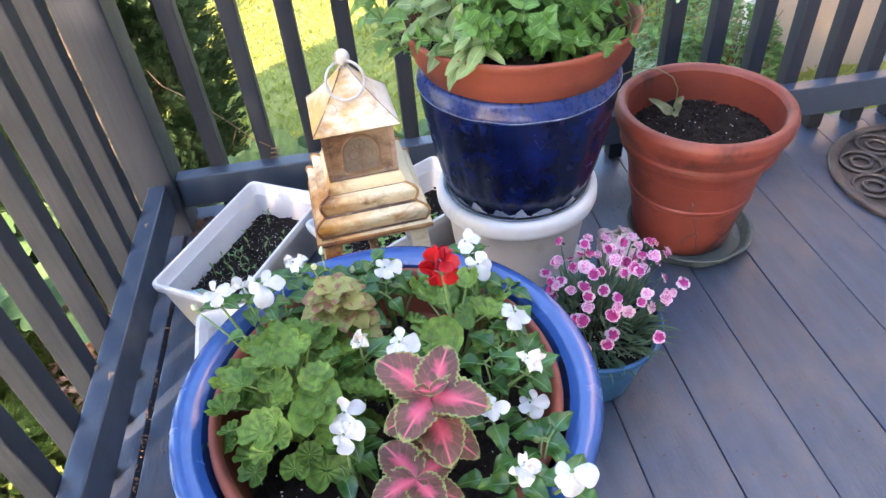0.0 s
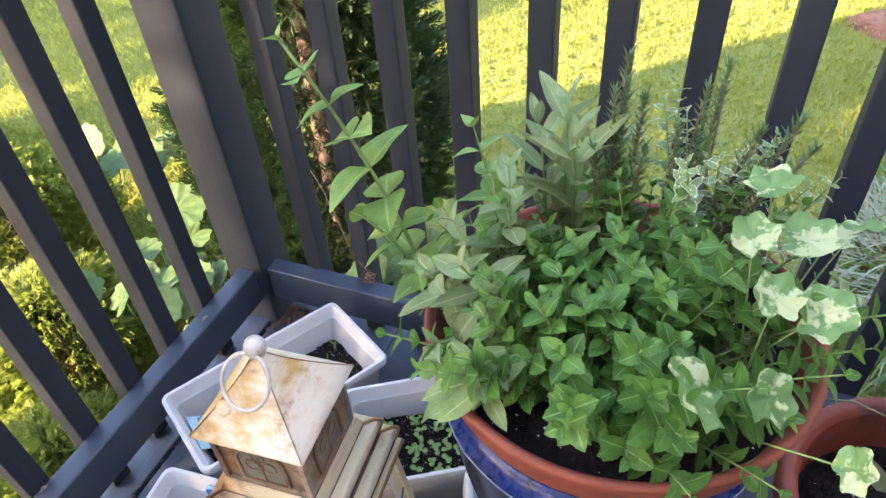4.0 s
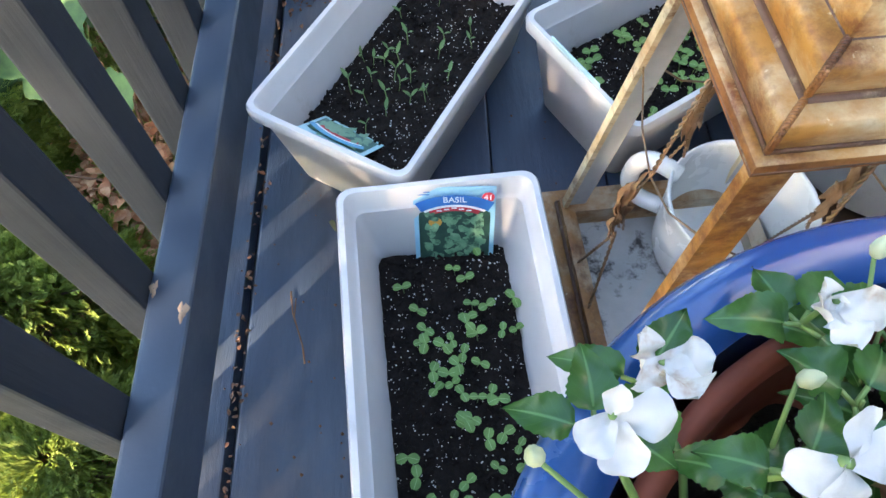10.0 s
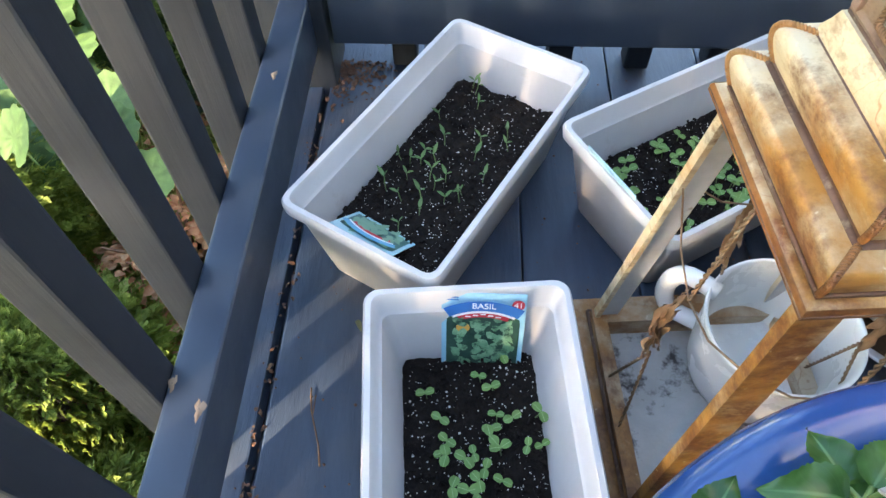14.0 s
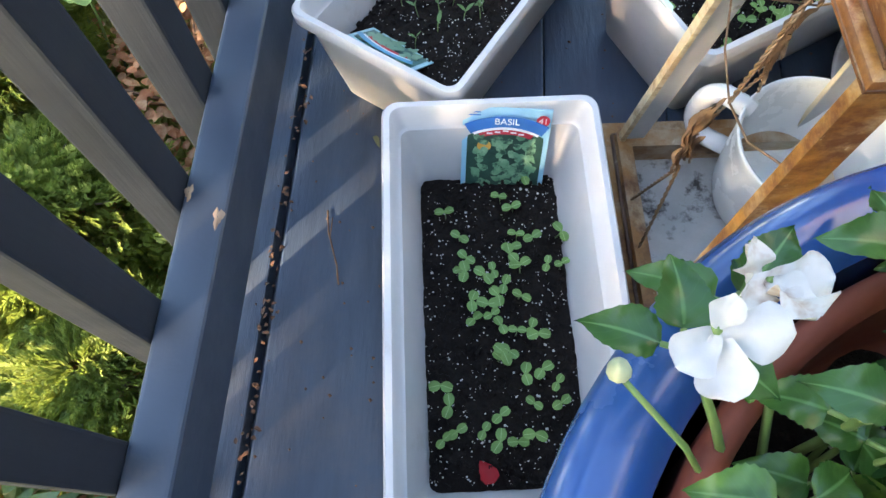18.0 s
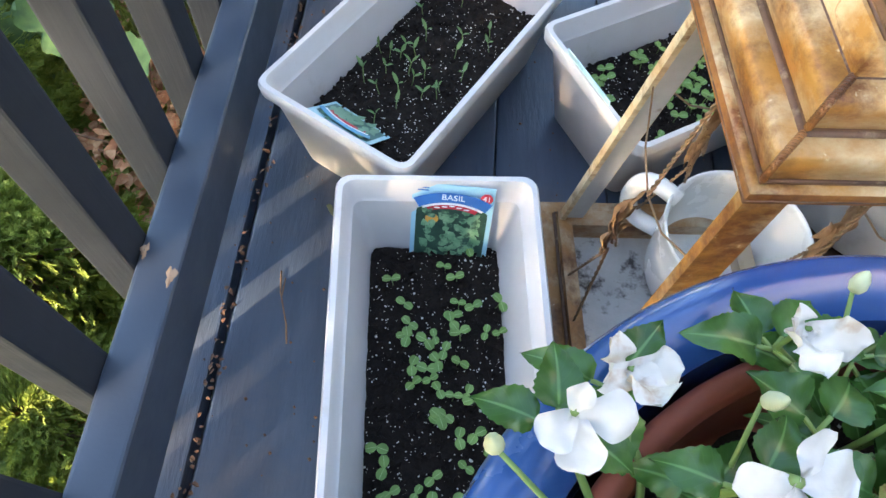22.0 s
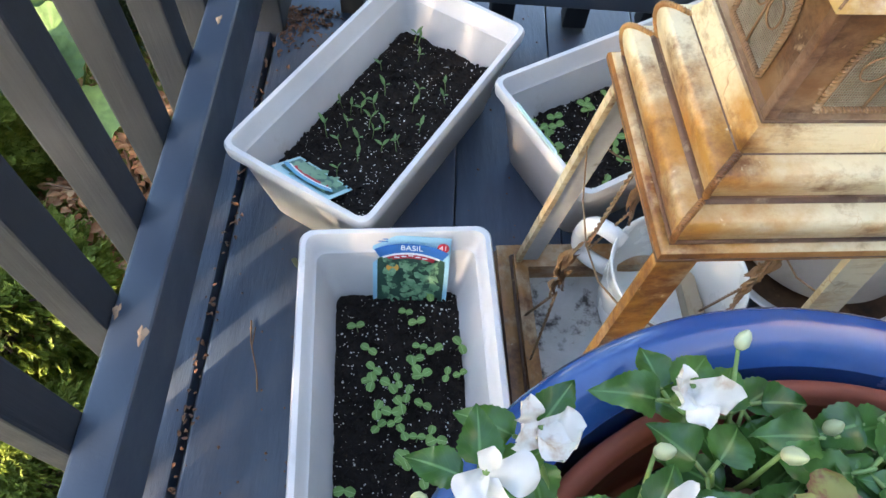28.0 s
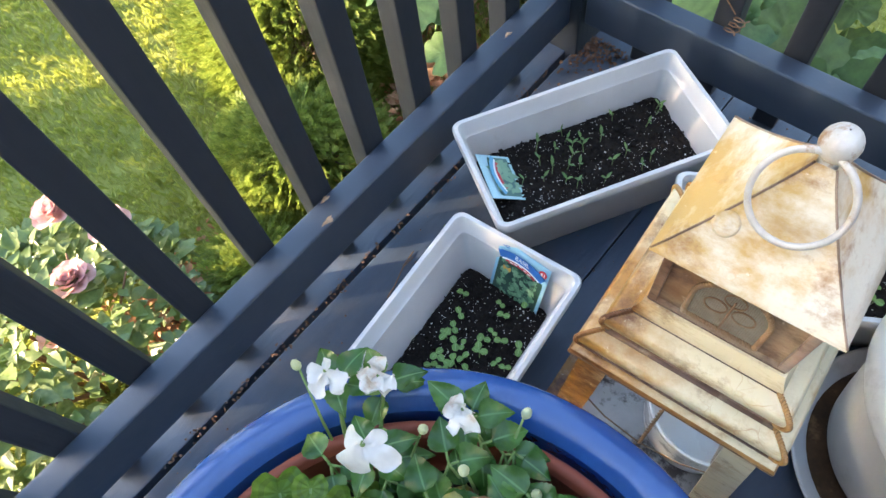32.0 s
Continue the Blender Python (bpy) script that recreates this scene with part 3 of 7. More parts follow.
def soil_patch(m, w, l, z, seed, label, sag=0.006):
    """Crumbly soil that fills a box, and the white grains in it."""
    r = random.Random(seed)
    nx, ny = 40, 72
    verts, faces = [], []
    for j in range(ny + 1):
        for i in range(nx + 1):
            x, y = (i / nx - 0.5) * w, (j / ny - 0.5) * l
            h = noise.noise(Vector((x * 40, y * 40, seed))) * 0.004 + noise.noise(Vector((x * 140, y * 140, seed))) * 0.0035
            e = min(1 - abs(2 * i / nx - 1), 1 - abs(2 * j / ny - 1))
            verts.append((x, y, z + h - sag * (1 - min(1, e * 6))))
    for j in range(ny):
        for i in range(nx):
            a = j * (nx + 1) + i
            faces.append((a, a + 1, a + nx + 2, a + nx + 1))
    so = obj_from("soil", verts, faces, M_soil)
    so.matrix_world = m
    tagged(so, label, "soil", kind="stuff")
    hp = Heap()
    for q in range(820):
        x, y = r.uniform(-0.48, 0.48) * w, r.uniform(-0.48, 0.48) * l
        s = r.uniform(0.0003, 0.0011) * (1.6 if r.random() < 0.1 else 1)
        h = noise.noise(Vector((x * 40, y * 40, seed))) * 0.004 + noise.noise(Vector((x * 140, y * 140, seed))) * 0.0035
        vs = [(s, 0, 0), (-s * .8, s * .3, 0), (0, s, 0), (0, -s, .2 * s), (0, 0, s), (0, 0, -s)]
        fs = [(0, 2, 4), (2, 1, 4), (1, 3, 4), (3, 0, 4), (2, 0, 5), (1, 2, 5), (3, 1, 5), (0, 3, 5)]
        hp.add(vs, fs, None, pose(x, y, z + h + s * 0.3, 0, 0, r.uniform(0, 360)))
    pe = hp.make("perlite", M_perlite, smooth=False)
    pe.matrix_world = m
    tagged(pe, "white perlite grains scattered in black soil", "perlite", kind="stuff")
    ch = Heap()
    for q in range(420):
        x, y = r.uniform(-0.46, 0.46) * w, r.uniform(-0.48, 0.48) * l
        a, b2 = r.uniform(0.0012, 0.0042), r.uniform(0.0006, 0.0018)
        vs = [(-a, -b2, 0), (a, -b2, 0.0005), (a, b2, 0), (-a, b2, 0.0008), (-a, -b2, -.002), (a, -b2, -.002), (a, b2, -.002), (-a, b2, -.002)]
        fs = [(0, 1, 2, 3), (0, 4, 5, 1), (1, 5, 6, 2), (2, 6, 7, 3), (3, 7, 4, 0)]
        ch.add(vs, fs, None, pose(x, y, z + 0.003, r.uniform(-25, 25), r.uniform(-25, 25), r.uniform(0, 360)))
    co = ch.make("bark_crumbs", M_soil, smooth=False)
    co.matrix_world = m
    tagged(co, "dark bark crumbs on the soil", "bark crumbs", kind="stuff")
    return so


def inner_at(z):
    """How much narrower than the rim the box is inside, at height z."""
    return 0.027 + 0.044 * (0.110 - z) / 0.102


BOX1 = pose(0.2192, -0.5778, 0.0, 0, 0, 5.2)
BOX2 = pose(0.1790, -0.2140, 0.0, 0, 0, -29.9)
BOX3 = pose(0.4950, -0.1915, 0.0, 0, 0, -58.9)
planter_box(BOX1, "white plastic planter box sown with basil seedlings, on the deck")
planter_box(BOX2, "white plastic planter box with thin grassy seedlings, near the corner post")
planter_box(BOX3, "white plastic planter box with round seedlings, beside the lantern")
for mm, sd, lb in ((BOX1, 1, "black potting soil filling the basil planter"), (BOX2, 2, "black potting soil with grassy sprouts"), (BOX3, 3, "black potting soil with round sprouts")):
    zs = 0.049 if sd == 1 else 0.069
    soil_patch(mm, BW - inner_at(zs), BL - inner_at(zs), zs, sd, lb)


# ---- pots ----
def potted(profile, i, j, material, parent, n=96, r=0.005, body=None):
    """A pot in three parts: its rim, steps i to j of the profile, its body and its inside."""
    turned("body", rounded(profile[:i + 1], r), body or material, parent, n)
    turned("rim", rounded(profile[i:j + 1], r), material, parent, n)
    turned("inside", rounded(profile[j:], r), material, parent, n)


def turned(name, profile, material, parent=None, n=72, label="", wobble=None, smooth=True):
    v, f = lathe(profile, n, wobble=wobble)
    return obj_from(name, v, f, material, parent, smooth=smooth, label=label)


def soil_disc(name, cx, cy, r, z, seed, label, mound=0.0, grains=300, clods=0):
    nr, na = 18, 64
    verts, faces = [], []
    for i in range(nr + 1):
        for k in range(na):
            a, q = 2 * math.pi * k / na, r * (i + 0.02) / (nr + 0.02)
            x, y = q * math.cos(a), q * math.sin(a)
            h = noise.noise(Vector((x * 30, y * 30, seed))) * 0.007 + noise.noise(Vector((x * 110, y * 110, seed))) * 0.004
            verts.append((cx + x, cy + y, z + h + mound * (1 - (i / nr) ** 2)))
    for i in range(nr):
        for k in range(na):
            a, b = i * na + k, i * na + (k + 1) % na
            faces.append((a, a + na, b + na, b))
    faces.append(tuple(range(na)))
    tagged(obj_from(name, verts, faces, M_soil), label, "soil", kind="stuff")
    r0 = random.Random(seed)
    hp = Heap()
    for q in range(grains):
        a, d = r0.uniform(0, 6.283), r * math.sqrt(r0.random()) * 0.97
        x, y, s = d * math.cos(a), d * math.sin(a), r0.uniform(0.0006, 0.0018)
        h = noise.noise(Vector((x * 30, y * 30, seed))) * 0.007 + noise.noise(Vector((x * 110, y * 110, seed))) * 0.004 + mound * (1 - (d / r) ** 2)
        hp.add([(s, 0, 0), (-s, 0, 0), (0, s, 0), (0, -s, 0), (0, 0, s)], [(0, 2, 4), (2, 1, 4), (1, 3, 4), (3, 0, 4)], None, Matrix.Translation((cx + x, cy + y, z + h)))
    tagged(hp.make("perlite", M_perlite, smooth=False), "white perlite grains scattered in black soil", "perlite", kind="stuff")
    if clods:
        hp = Heap()
        for q in range(clods):
            a, d, s = r0.uniform(0, 6.283), r * math.sqrt(r0.random()) * 0.98, r0.uniform(0.0014, 0.0052) * r0.uniform(0.5, 1)
            x, y = d * math.cos(a), d * math.sin(a)
            pts = [(s * r0.uniform(0.6, 1.2) * u, s * r0.uniform(0.6, 1.2) * v, s * r0.uniform(0.5, 1.0) * w) for u, v, w in ((1, 0, 0), (0, 1, 0), (-1, 0, 0), (0, -1, 0), (0, 0, 1), (0, 0, -1))]
            hp.add(pts, [(0, 1, 4), (1, 2, 4), (2, 3, 4), (3, 0, 4), (1, 0, 5), (2, 1, 5), (3, 2, 5), (0, 3, 5)], None, Matrix.Translation((cx + x, cy + y, z + 0.002 + mound * (1 - (d / r) ** 2))))
        tagged(hp.make("soil_clods", M_soil, smooth=False), "loose dark crumbs of potting soil", "soil", kind="stuff")


# wide blue pot with a terracotta liner
P1 = (0.438, -0.8246)
big = empty("blue_planter", pose(P1[0], P1[1], 0) @ Matrix.Diagonal((0.940, 0.940, 0.99, 1)), "wide cobalt-blue ceramic planter with a broad rolled rim", "planter")
potted([(0.001, 0.0), (0.125, 0.0), (0.150, 0.06), (0.168, 0.14), (0.200, 0.24), (0.222, 0.325), (0.236, 0.338), (0.249, 0.350), (0.252, 0.366), (0.246, 0.377), (0.226, 0.378), (0.214, 0.368), (0.208, 0.33), (0.196, 0.25), (0.17, 0.15), (0.15, 0.07), (0.001, 0.06)], 5, 11, M_bluepaint, big, 96, 0.008)
liner = empty("flower_pot", pose(P1[0], P1[1], 0) @ Matrix.Diagonal((0.98, 0.98, 1, 1)), "round terracotta pot set inside the blue planter", "flower pot")
potted([(0.001, 0.07), (0.135, 0.07), (0.165, 0.17), (0.182, 0.27), (0.194, 0.335), (0.199, 0.361), (0.196, 0.368), (0.189, 0.368), (0.185, 0.361), (0.176, 0.30), (0.001, 0.28)], 4, 8, M_terra, liner, 96)
soil_disc("soil", P1[0], P1[1], 0.172, 0.300, 5, "black potting soil under mixed bedding plants", 0.012)

# glazed pot on an upturned white pot
wp = empty("white_pot", pose(0.7155, -0.3005, 0) @ Matrix.Diagonal((0.957, 0.957, 1.05, 1)), "grimy white glazed pot with a chipped rim, serving as a stand", "flower pot")
potted([(0.001, 0.020), (0.114, 0.020), (0.121, 0.06), (0.130, 0.12), (0.138, 0.194), (0.147, 0.196), (0.1545, 0.200), (0.1560, 0.209), (0.1545, 0.223), (0.148, 0.230), (0.139, 0.230), (0.134, 0.222), (0.130, 0.215), (0.001, 0.214)], 5, 11, M_white_pot, wp, 80, 0.005, M_grimy_pot)
turned("glaze_ring", rounded([(0.1415, 0.2312), (0.137, 0.2310), (0.132, 0.2235)], 0.002), M_drip, wp, 80, "pale green glaze on the inner edge")
chip = Heap()
for q in range(7):
    a = radians(18 + 1.6 * q)
    chip.add(*disc_leaf(0.0045 + 0.002 * (q % 3), 9, 1, 3, 0.2, 0.0, 0.0, 0.0, q), Matrix.Translation((0.1505 * math.cos(a), 0.1505 * math.sin(a), 0.2275 + 0.0012 * (q % 2))) @ Matrix.Rotation(a, 4, "Z") @ Matrix.Rotation(radians(55), 4, "Y"))
chip.make("rim_chip", M_chip, wp, "dark chip in the rim")
ws = empty("saucer", pose(0.7140, -0.3100, 0) @ Matrix.Diagonal((0.973, 0.973, 1, 1)), "white saucer holding rusty water under the white pot", "saucer")
turned("dish", rounded([(0.001, 0.0), (0.125, 0.0), (0.146, 0.022), (0.150, 0.026), (0.146, 0.027), (0.140, 0.022), (0.122, 0.007), (0.001, 0.007)], 0.003), M_white_pot, ws, 72)
turned("water", [(0.001, 0.0105), (0.06, 0.0105), (0.1255, 0.0105)], M_rustdirt, ws, 48, "rust-brown water in the saucer")
gp = empty("glazed_pot", pose(0.7195, -0.2900, 0.004, 0, 0, 0) @ Matrix.Diagonal((0.93, 0.93, 0.985, 1)), "deep blue glazed ceramic pot with fluted sides", "flower pot")
flute = lambda a, z: (0.016 * abs(math.sin(a * 10)) - 0.010) * max(0.0, min(1.0, (0.435 - z) / 0.06)) * max(0.0, min(1.0, (z - 0.222) / 0.03))
turned("body", rounded([(0.001, 0.2215), (0.130, 0.2215), (0.138, 0.232), (0.151, 0.278), (0.162, 0.328), (0.171, 0.378), (0.177, 0.418), (0.1805, 0.446)], 0.006), M_glaze, gp, 160, wobble=flute)
turned("rim", rounded([(0.1790, 0.4445), (0.1822, 0.4495), (0.1805, 0.456), (0.1735, 0.472), (0.167, 0.477), (0.160, 0.470), (0.155, 0.44)], 0.003), M_glaze_rim, gp, 96, "brighter speckled blue glazed rim")
obj_from("rim_edge", *tube([(0.1822 * math.cos(k * math.pi / 48), 0.1822 * math.sin(k * math.pi / 48), 0.4495 + 0.0008 * math.sin(k * 0.9)) for k in range(97)], 0.0006, 6), M_foot, gp, label="thin worn pale edge of the glaze")
fv, ff = [], []
for k in range(240):
    a = 2 * math.pi * k / 240
    top = 0.247 + 0.009 * abs(math.sin(a * 10)) ** 3 + 0.018 * noise.noise(Vector((math.cos(a) * 7, math.sin(a) * 9, 0))) + 0.006 * noise.noise(Vector((math.cos(a) * 30, math.sin(a) * 30, 3)))
    for i in range(6):
        z = 0.2235 + (top - 0.2235) * i / 5
        rr = (0.1325 + (z - 0.2235) * 0.42) * (1 + flute(a, z)) + 0.0010
        fv.append((rr * math.cos(a), rr * math.sin(a), z))
for k in range(240):
    for i in range(5):
        p, q = k * 6 + i, (k + 1) % 240 * 6 + i
        ff.append((p, q, q + 1, p + 1))
obj_from("foot_glaze", fv, ff, M_foot, gp, label="pale grey glaze run along the foot")
for k in range(20):
    a = math.pi * k / 10 + rnd.uniform(-0.03, 0.03)
    z0, z1 = 0.245 + rnd.uniform(0, 0.03), 0.31 + rnd.uniform(0, 0.10)
    rad = lambda z: 0.1395 + (z - 0.236) * 0.220 - 0.00018 * ((z - 0.33) / 0.01) ** 2 * 0.12
    obj_from("glaze_streak", *tube([(rad(z0 + (z1 - z0) * q / 6) * 0.985 * math.cos(a + 0.004 * math.sin(q * 1.7 + k)), rad(z0 + (z1 - z0) * q / 6) * 0.985 * math.sin(a + 0.004 * math.sin(q * 1.7 + k)), z0 + (z1 - z0) * q / 6) for q in range(7)], 0.0013, 5, 0.4), M_foot, gp)
PH = (0.7254, -0.2821)
HERBS = Matrix.Translation((PH[0], PH[1], 0)) @ Matrix.Diagonal((0.918, 0.918, 1, 1)) @ Matrix.Translation((-0.757, 0.275, 0))
gl = empty("flower_pot", pose(PH[0], PH[1], 0) @ Matrix.Diagonal((0.918, 0.918, 1, 1)), "terracotta pot set in the glazed pot, planted with herbs", "flower pot")
potted([(0.001, 0.30), (0.12, 0.30), (0.150, 0.43), (0.180, 0.474), (0.194, 0.498), (0.202, 0.527), (0.2060, 0.535), (0.2062, 0.541), (0.200, 0.543), (0.194, 0.536), (0.182, 0.50), (0.001, 0.49)], 5, 9, M_terra, gl, 96, 0.004)
soil_disc("soil", PH[0], PH[1], 0.170, 0.508, 6, "black potting soil under the herbs", 0.012)

# old terracotta pot
P3 = (1.0910, -0.2540)
tp = empty("terracotta_pot", pose(P3[0], P3[1], 0), "weathered cracked terracotta pot holding bare soil", "flower pot")
potted([(0.001, 0.012), (0.098, 0.012), (0.104, 0.05), (0.118, 0.13), (0.132, 0.205), (0.137, 0.228), (0.1485, 0.232), (0.1505, 0.247), (0.1465, 0.253), (0.1575, 0.270), (0.1645, 0.286), (0.166, 0.303), (0.160, 0.315), (0.148, 0.315), (0.142, 0.305), (0.140, 0.25), (0.132, 0.20), (0.001, 0.20)], 5, 14, M_terra_wet, tp, 96, 0.003)
turned("raised_band", rounded([(0.1195, 0.128), (0.1225, 0.133), (0.1235, 0.140), (0.121, 0.143)], 0.001), M_terra_wet, tp, 96)
st = empty("saucer", pose(P3[0] + 0.012, P3[1] - 0.011, 0) @ Matrix.Diagonal((0.96, 0.96, 1, 1)), "grey-green plastic saucer under the terracotta pot", "saucer")
turned("dish", rounded([(0.001, 0.0), (0.118, 0.0), (0.132, 0.026), (0.138, 0.030), (0.134, 0.033), (0.127, 0.030), (0.113, 0.008), (0.001, 0.008)], 0.003), M_saucer, st, 72)
soil_disc("soil", P3[0], P3[1], 0.138, 0.240, 8, "dark bare potting soil in the terracotta pot", 0.020, 90, 1500)

# small teal pot
P4 = (0.7795, -0.5785)
sp = empty("small_pot", pose(P4[0], P4[1], 0) @ Matrix.Diagonal((0.94, 0.94, 0.90, 1)), "small teal plastic pot of pink carnations", "flower pot")
potted([(0.001, 0.0), (0.078, 0.0), (0.090, 0.05), (0.106, 0.125), (0.114, 0.128), (0.119, 0.146), (0.117, 0.151), (0.111, 0.150), (0.108, 0.142), (0.100, 0.11), (0.001, 0.10)], 3, 8, M_teal, sp, 72, 0.003)
soil_disc("soil", P4[0], P4[1], 0.096, 0.108, 9, "black potting soil in the small pot", 0.004)


# ---- lantern ----
LAN = pose(0.4432, -0.4698, 0, 0, 0, 4.6) @ Matrix.Diagonal((0.905, 0.905, 0.981, 1))
lan = empty("lantern", LAN, "large rusty cream metal garden lantern with a stepped roof", "lantern")


def square_lathe(profile):
    """A square form from (half width, z) steps."""
    verts, faces = [], []
    for h, z in profile:
        verts += [(-h, -h, z), (h, -h, z), (h, h, z), (-h, h, z)]
    for i in range(len(profile) - 1):
        for k in range(4):
            a, b = 4 * i + k, 4 * i + (k + 1) % 4
            faces.append((a, b, b + 4, a + 4))
    return verts, faces


def half_round(h0, h1, z0, z1, bulge, n=8):
    out = []
    for i in range(n + 1):
        t = i / n
        out.append((h0 + (h1 - h0) * t + bulge * math.sin(math.pi * t) * 0.85, z0 + (z1 - z0) * t + bulge * math.sin(math.pi * t) * 0.6))
    return out


def square_part(name, profile, material, label=""):
    v, f = square_lathe(profile)
    o = obj_from(name, v, f, material, lan, smooth=True, label=label)
    o.data.set_sharp_from_angle(angle=radians(35))
    return o


bh = 0.131
# Dark brown line laid along the crease of the base moulding.
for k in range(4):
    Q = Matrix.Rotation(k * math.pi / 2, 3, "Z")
    obj_from("groove_line", *tube([Q @ Vector((0.017 - bh, 0.017 - bh, 0.034)), Q @ Vector((bh - 0.017, 0.017 - bh, 0.034))], 0.0022, 6), M_crease, lan)
square_part("base_moulding", [(bh - 0.036, 0.010), (bh - 0.036, 0.040)] + half_round(bh - 0.034, bh - 0.020, 0.040, 0.040, 0.008, 5) + [(bh - 0.018, 0.034)] + half_round(bh - 0.018, bh - 0.002, 0.030, 0.026, 0.010, 5) + [(bh, 0.018), (bh, 0.0), (bh - 0.03, 0.0)], M_base)
part("base_plate", box(-bh + 0.03, bh - 0.03, -bh + 0.03, bh - 0.03, 0.004, 0.012, 0), M_dirtyplate, lan, "flaking dirty white floor plate of the lantern")
# legs: thin angle bars that lean inwards to the top
for sx in (-1, 1):
    for sy in (-1, 1):
        b0, b1, z0, z1, w, n, t = 0.112, 0.082, 0.012, 0.362, 0.028, 0.010, 0.0055
        corners = ((0, 0), (w, 0), (w, t), (t, t), (t, n), (0, n))
        verts = [(sx * (b - u), sy * (b - v), z) for b, z in ((b0, z0), (b1, z1)) for u, v in corners]
        sides = [(k, (k + 1) % 6, 6 + (k + 1) % 6, 6 + k) for k in range(6)]
        leg = obj_from("leg", verts, sides + [tuple(range(5, -1, -1)), tuple(range(6, 12))], M_lantern, lan, smooth=False)
        for u0, v0, u1, v1 in ((w - 0.001, t, t + 0.001, t), (t, t + 0.001, t, n - 0.001)):
            q = 0.0008
            du, dv = (0, q) if v0 == v1 else (q, 0)
            cc = ((u0, v0 - dv), (u1, v1 - dv), (u1 + du, v1 + dv), (u0 + du, v0 + dv)) if du == 0 else ((u0 - du, v0), (u0 + du, v0), (u1 + du, v1), (u1 - du, v1))
            vv = [(sx * (b - u), sy * (b - v), z) for b, z in ((b0, z0 + 0.002), (b1, z1 - 0.002)) for u, v in cc]
            obj_from("inner_face", vv, [(k, (k + 1) % 4, 4 + (k + 1) % 4, 4 + k) for k in range(4)] + [(3, 2, 1, 0), (4, 5, 6, 7)], M_bare, leg, smooth=False, label="bare dull grey inner face of the leg")


def twisted(p, q, r=0.0017, turns=26):
    hp = Heap()
    p, q = Vector(p), Vector(q)
    d = (q - p).normalized()
    u = d.orthogonal().normalized()
    w = d.cross(u)
    for ph in (0, math.pi):
        pts = []
        for i in range(turns * 6 + 1):
            t = i / (turns * 6)
            a = ph + t * turns * math.pi
            pts.append(p.lerp(q, t) + (u * math.cos(a) + w * math.sin(a)) * r * 0.75)
        hp.add(*tube(pts, r * 0.75, 5))
    return hp


for k in range(4):
    R = Matrix.Rotation(k * math.pi / 2, 3, "Z")
    side = lambda s, f: R @ Vector((s * (0.112 - 0.030 * f - 0.008), -(0.112 - 0.030 * f - 0.004), 0.030 + 0.335 * f))
    mid = (side(-1, 0.48) + side(1, 0.48)) / 2
    head, foot = side(0, 0.62), side(0, 0.36)
    twisted(side(0, 1.0), head, 0.0015, turns=18).make("rope_bar", M_rust, lan, "rusty twisted rope bar")
    for s in (-1, 1):
        twisted(foot, side(0.30 * s, 0.0), 0.0013, turns=16).make("rope_bar", M_rust, lan, "rusty twisted rope bar")
        obj_from("tie_wire", *tube([head, (head + side(s, 0.70)) / 2 - Vector((0, 0, 0.004)), side(s, 0.74)], 0.0009, 6), M_rust, lan)
    hp = Heap()
    for q in range(20):
        lv = leaf(0.024 + 0.008 * (q % 3), 0.0075, "oval", 0.7, 0.35, 6, 1, ruffle=0.05, seed=q)
        a = q * 2.4
        out = R @ Vector((0, -1, 0))
        d = R @ Vector((0.20 * math.cos(a), 0.15 * math.sin(a), 1.0 if q % 2 else -1.0)) + out * 0.10
        hp.add(*lv, aim(mid + out * (0.002 + 0.0005 * q) + Vector((0, 0, 0.016 * math.sin(q * 1.7))), d, out))
    hp.make("leaf_ornament", M_rust, lan, "rusty metal leaf ornament on the rope bar")

square_part("lower_flange", [(0.02, 0.358), (0.089, 0.360), (0.0905, 0.3615)], M_edge)
square_part("flange_edge", [(0.0905, 0.3610), (0.0922, 0.3630), (0.0922, 0.3675), (0.0905, 0.3700)], M_edge, "orange-brown worn edge")
square_part("flange_band", [(0.0905, 0.3695), (0.0880, 0.3712), (0.0835, 0.3712)], M_lantern)
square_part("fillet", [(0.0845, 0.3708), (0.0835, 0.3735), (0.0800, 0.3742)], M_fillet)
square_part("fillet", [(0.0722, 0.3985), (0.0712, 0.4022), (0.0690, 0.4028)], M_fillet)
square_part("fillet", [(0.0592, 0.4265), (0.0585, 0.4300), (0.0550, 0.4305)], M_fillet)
square_part("lower_roll", half_round(0.0815, 0.0690, 0.3715, 0.4005, 0.0150, 14) + [(0.0690, 0.4000)], M_lantern)
square_part("upper_roll", half_round(0.0685, 0.0560, 0.3995, 0.4285, 0.0150, 14) + [(0.0550, 0.4280)], M_lantern)
# Dark brown lines laid along the mouldings' creases and the flange's edge.
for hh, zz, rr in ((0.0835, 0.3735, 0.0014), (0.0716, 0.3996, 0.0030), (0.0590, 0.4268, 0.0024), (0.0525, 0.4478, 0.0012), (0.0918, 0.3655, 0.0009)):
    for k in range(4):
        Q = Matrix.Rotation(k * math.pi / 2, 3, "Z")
        obj_from("groove_line", *tube([Q @ Vector((-hh, -hh, zz)), Q @ Vector((0, -hh, zz)), Q @ Vector((hh, -hh, zz))], rr, 6), M_crease, lan)
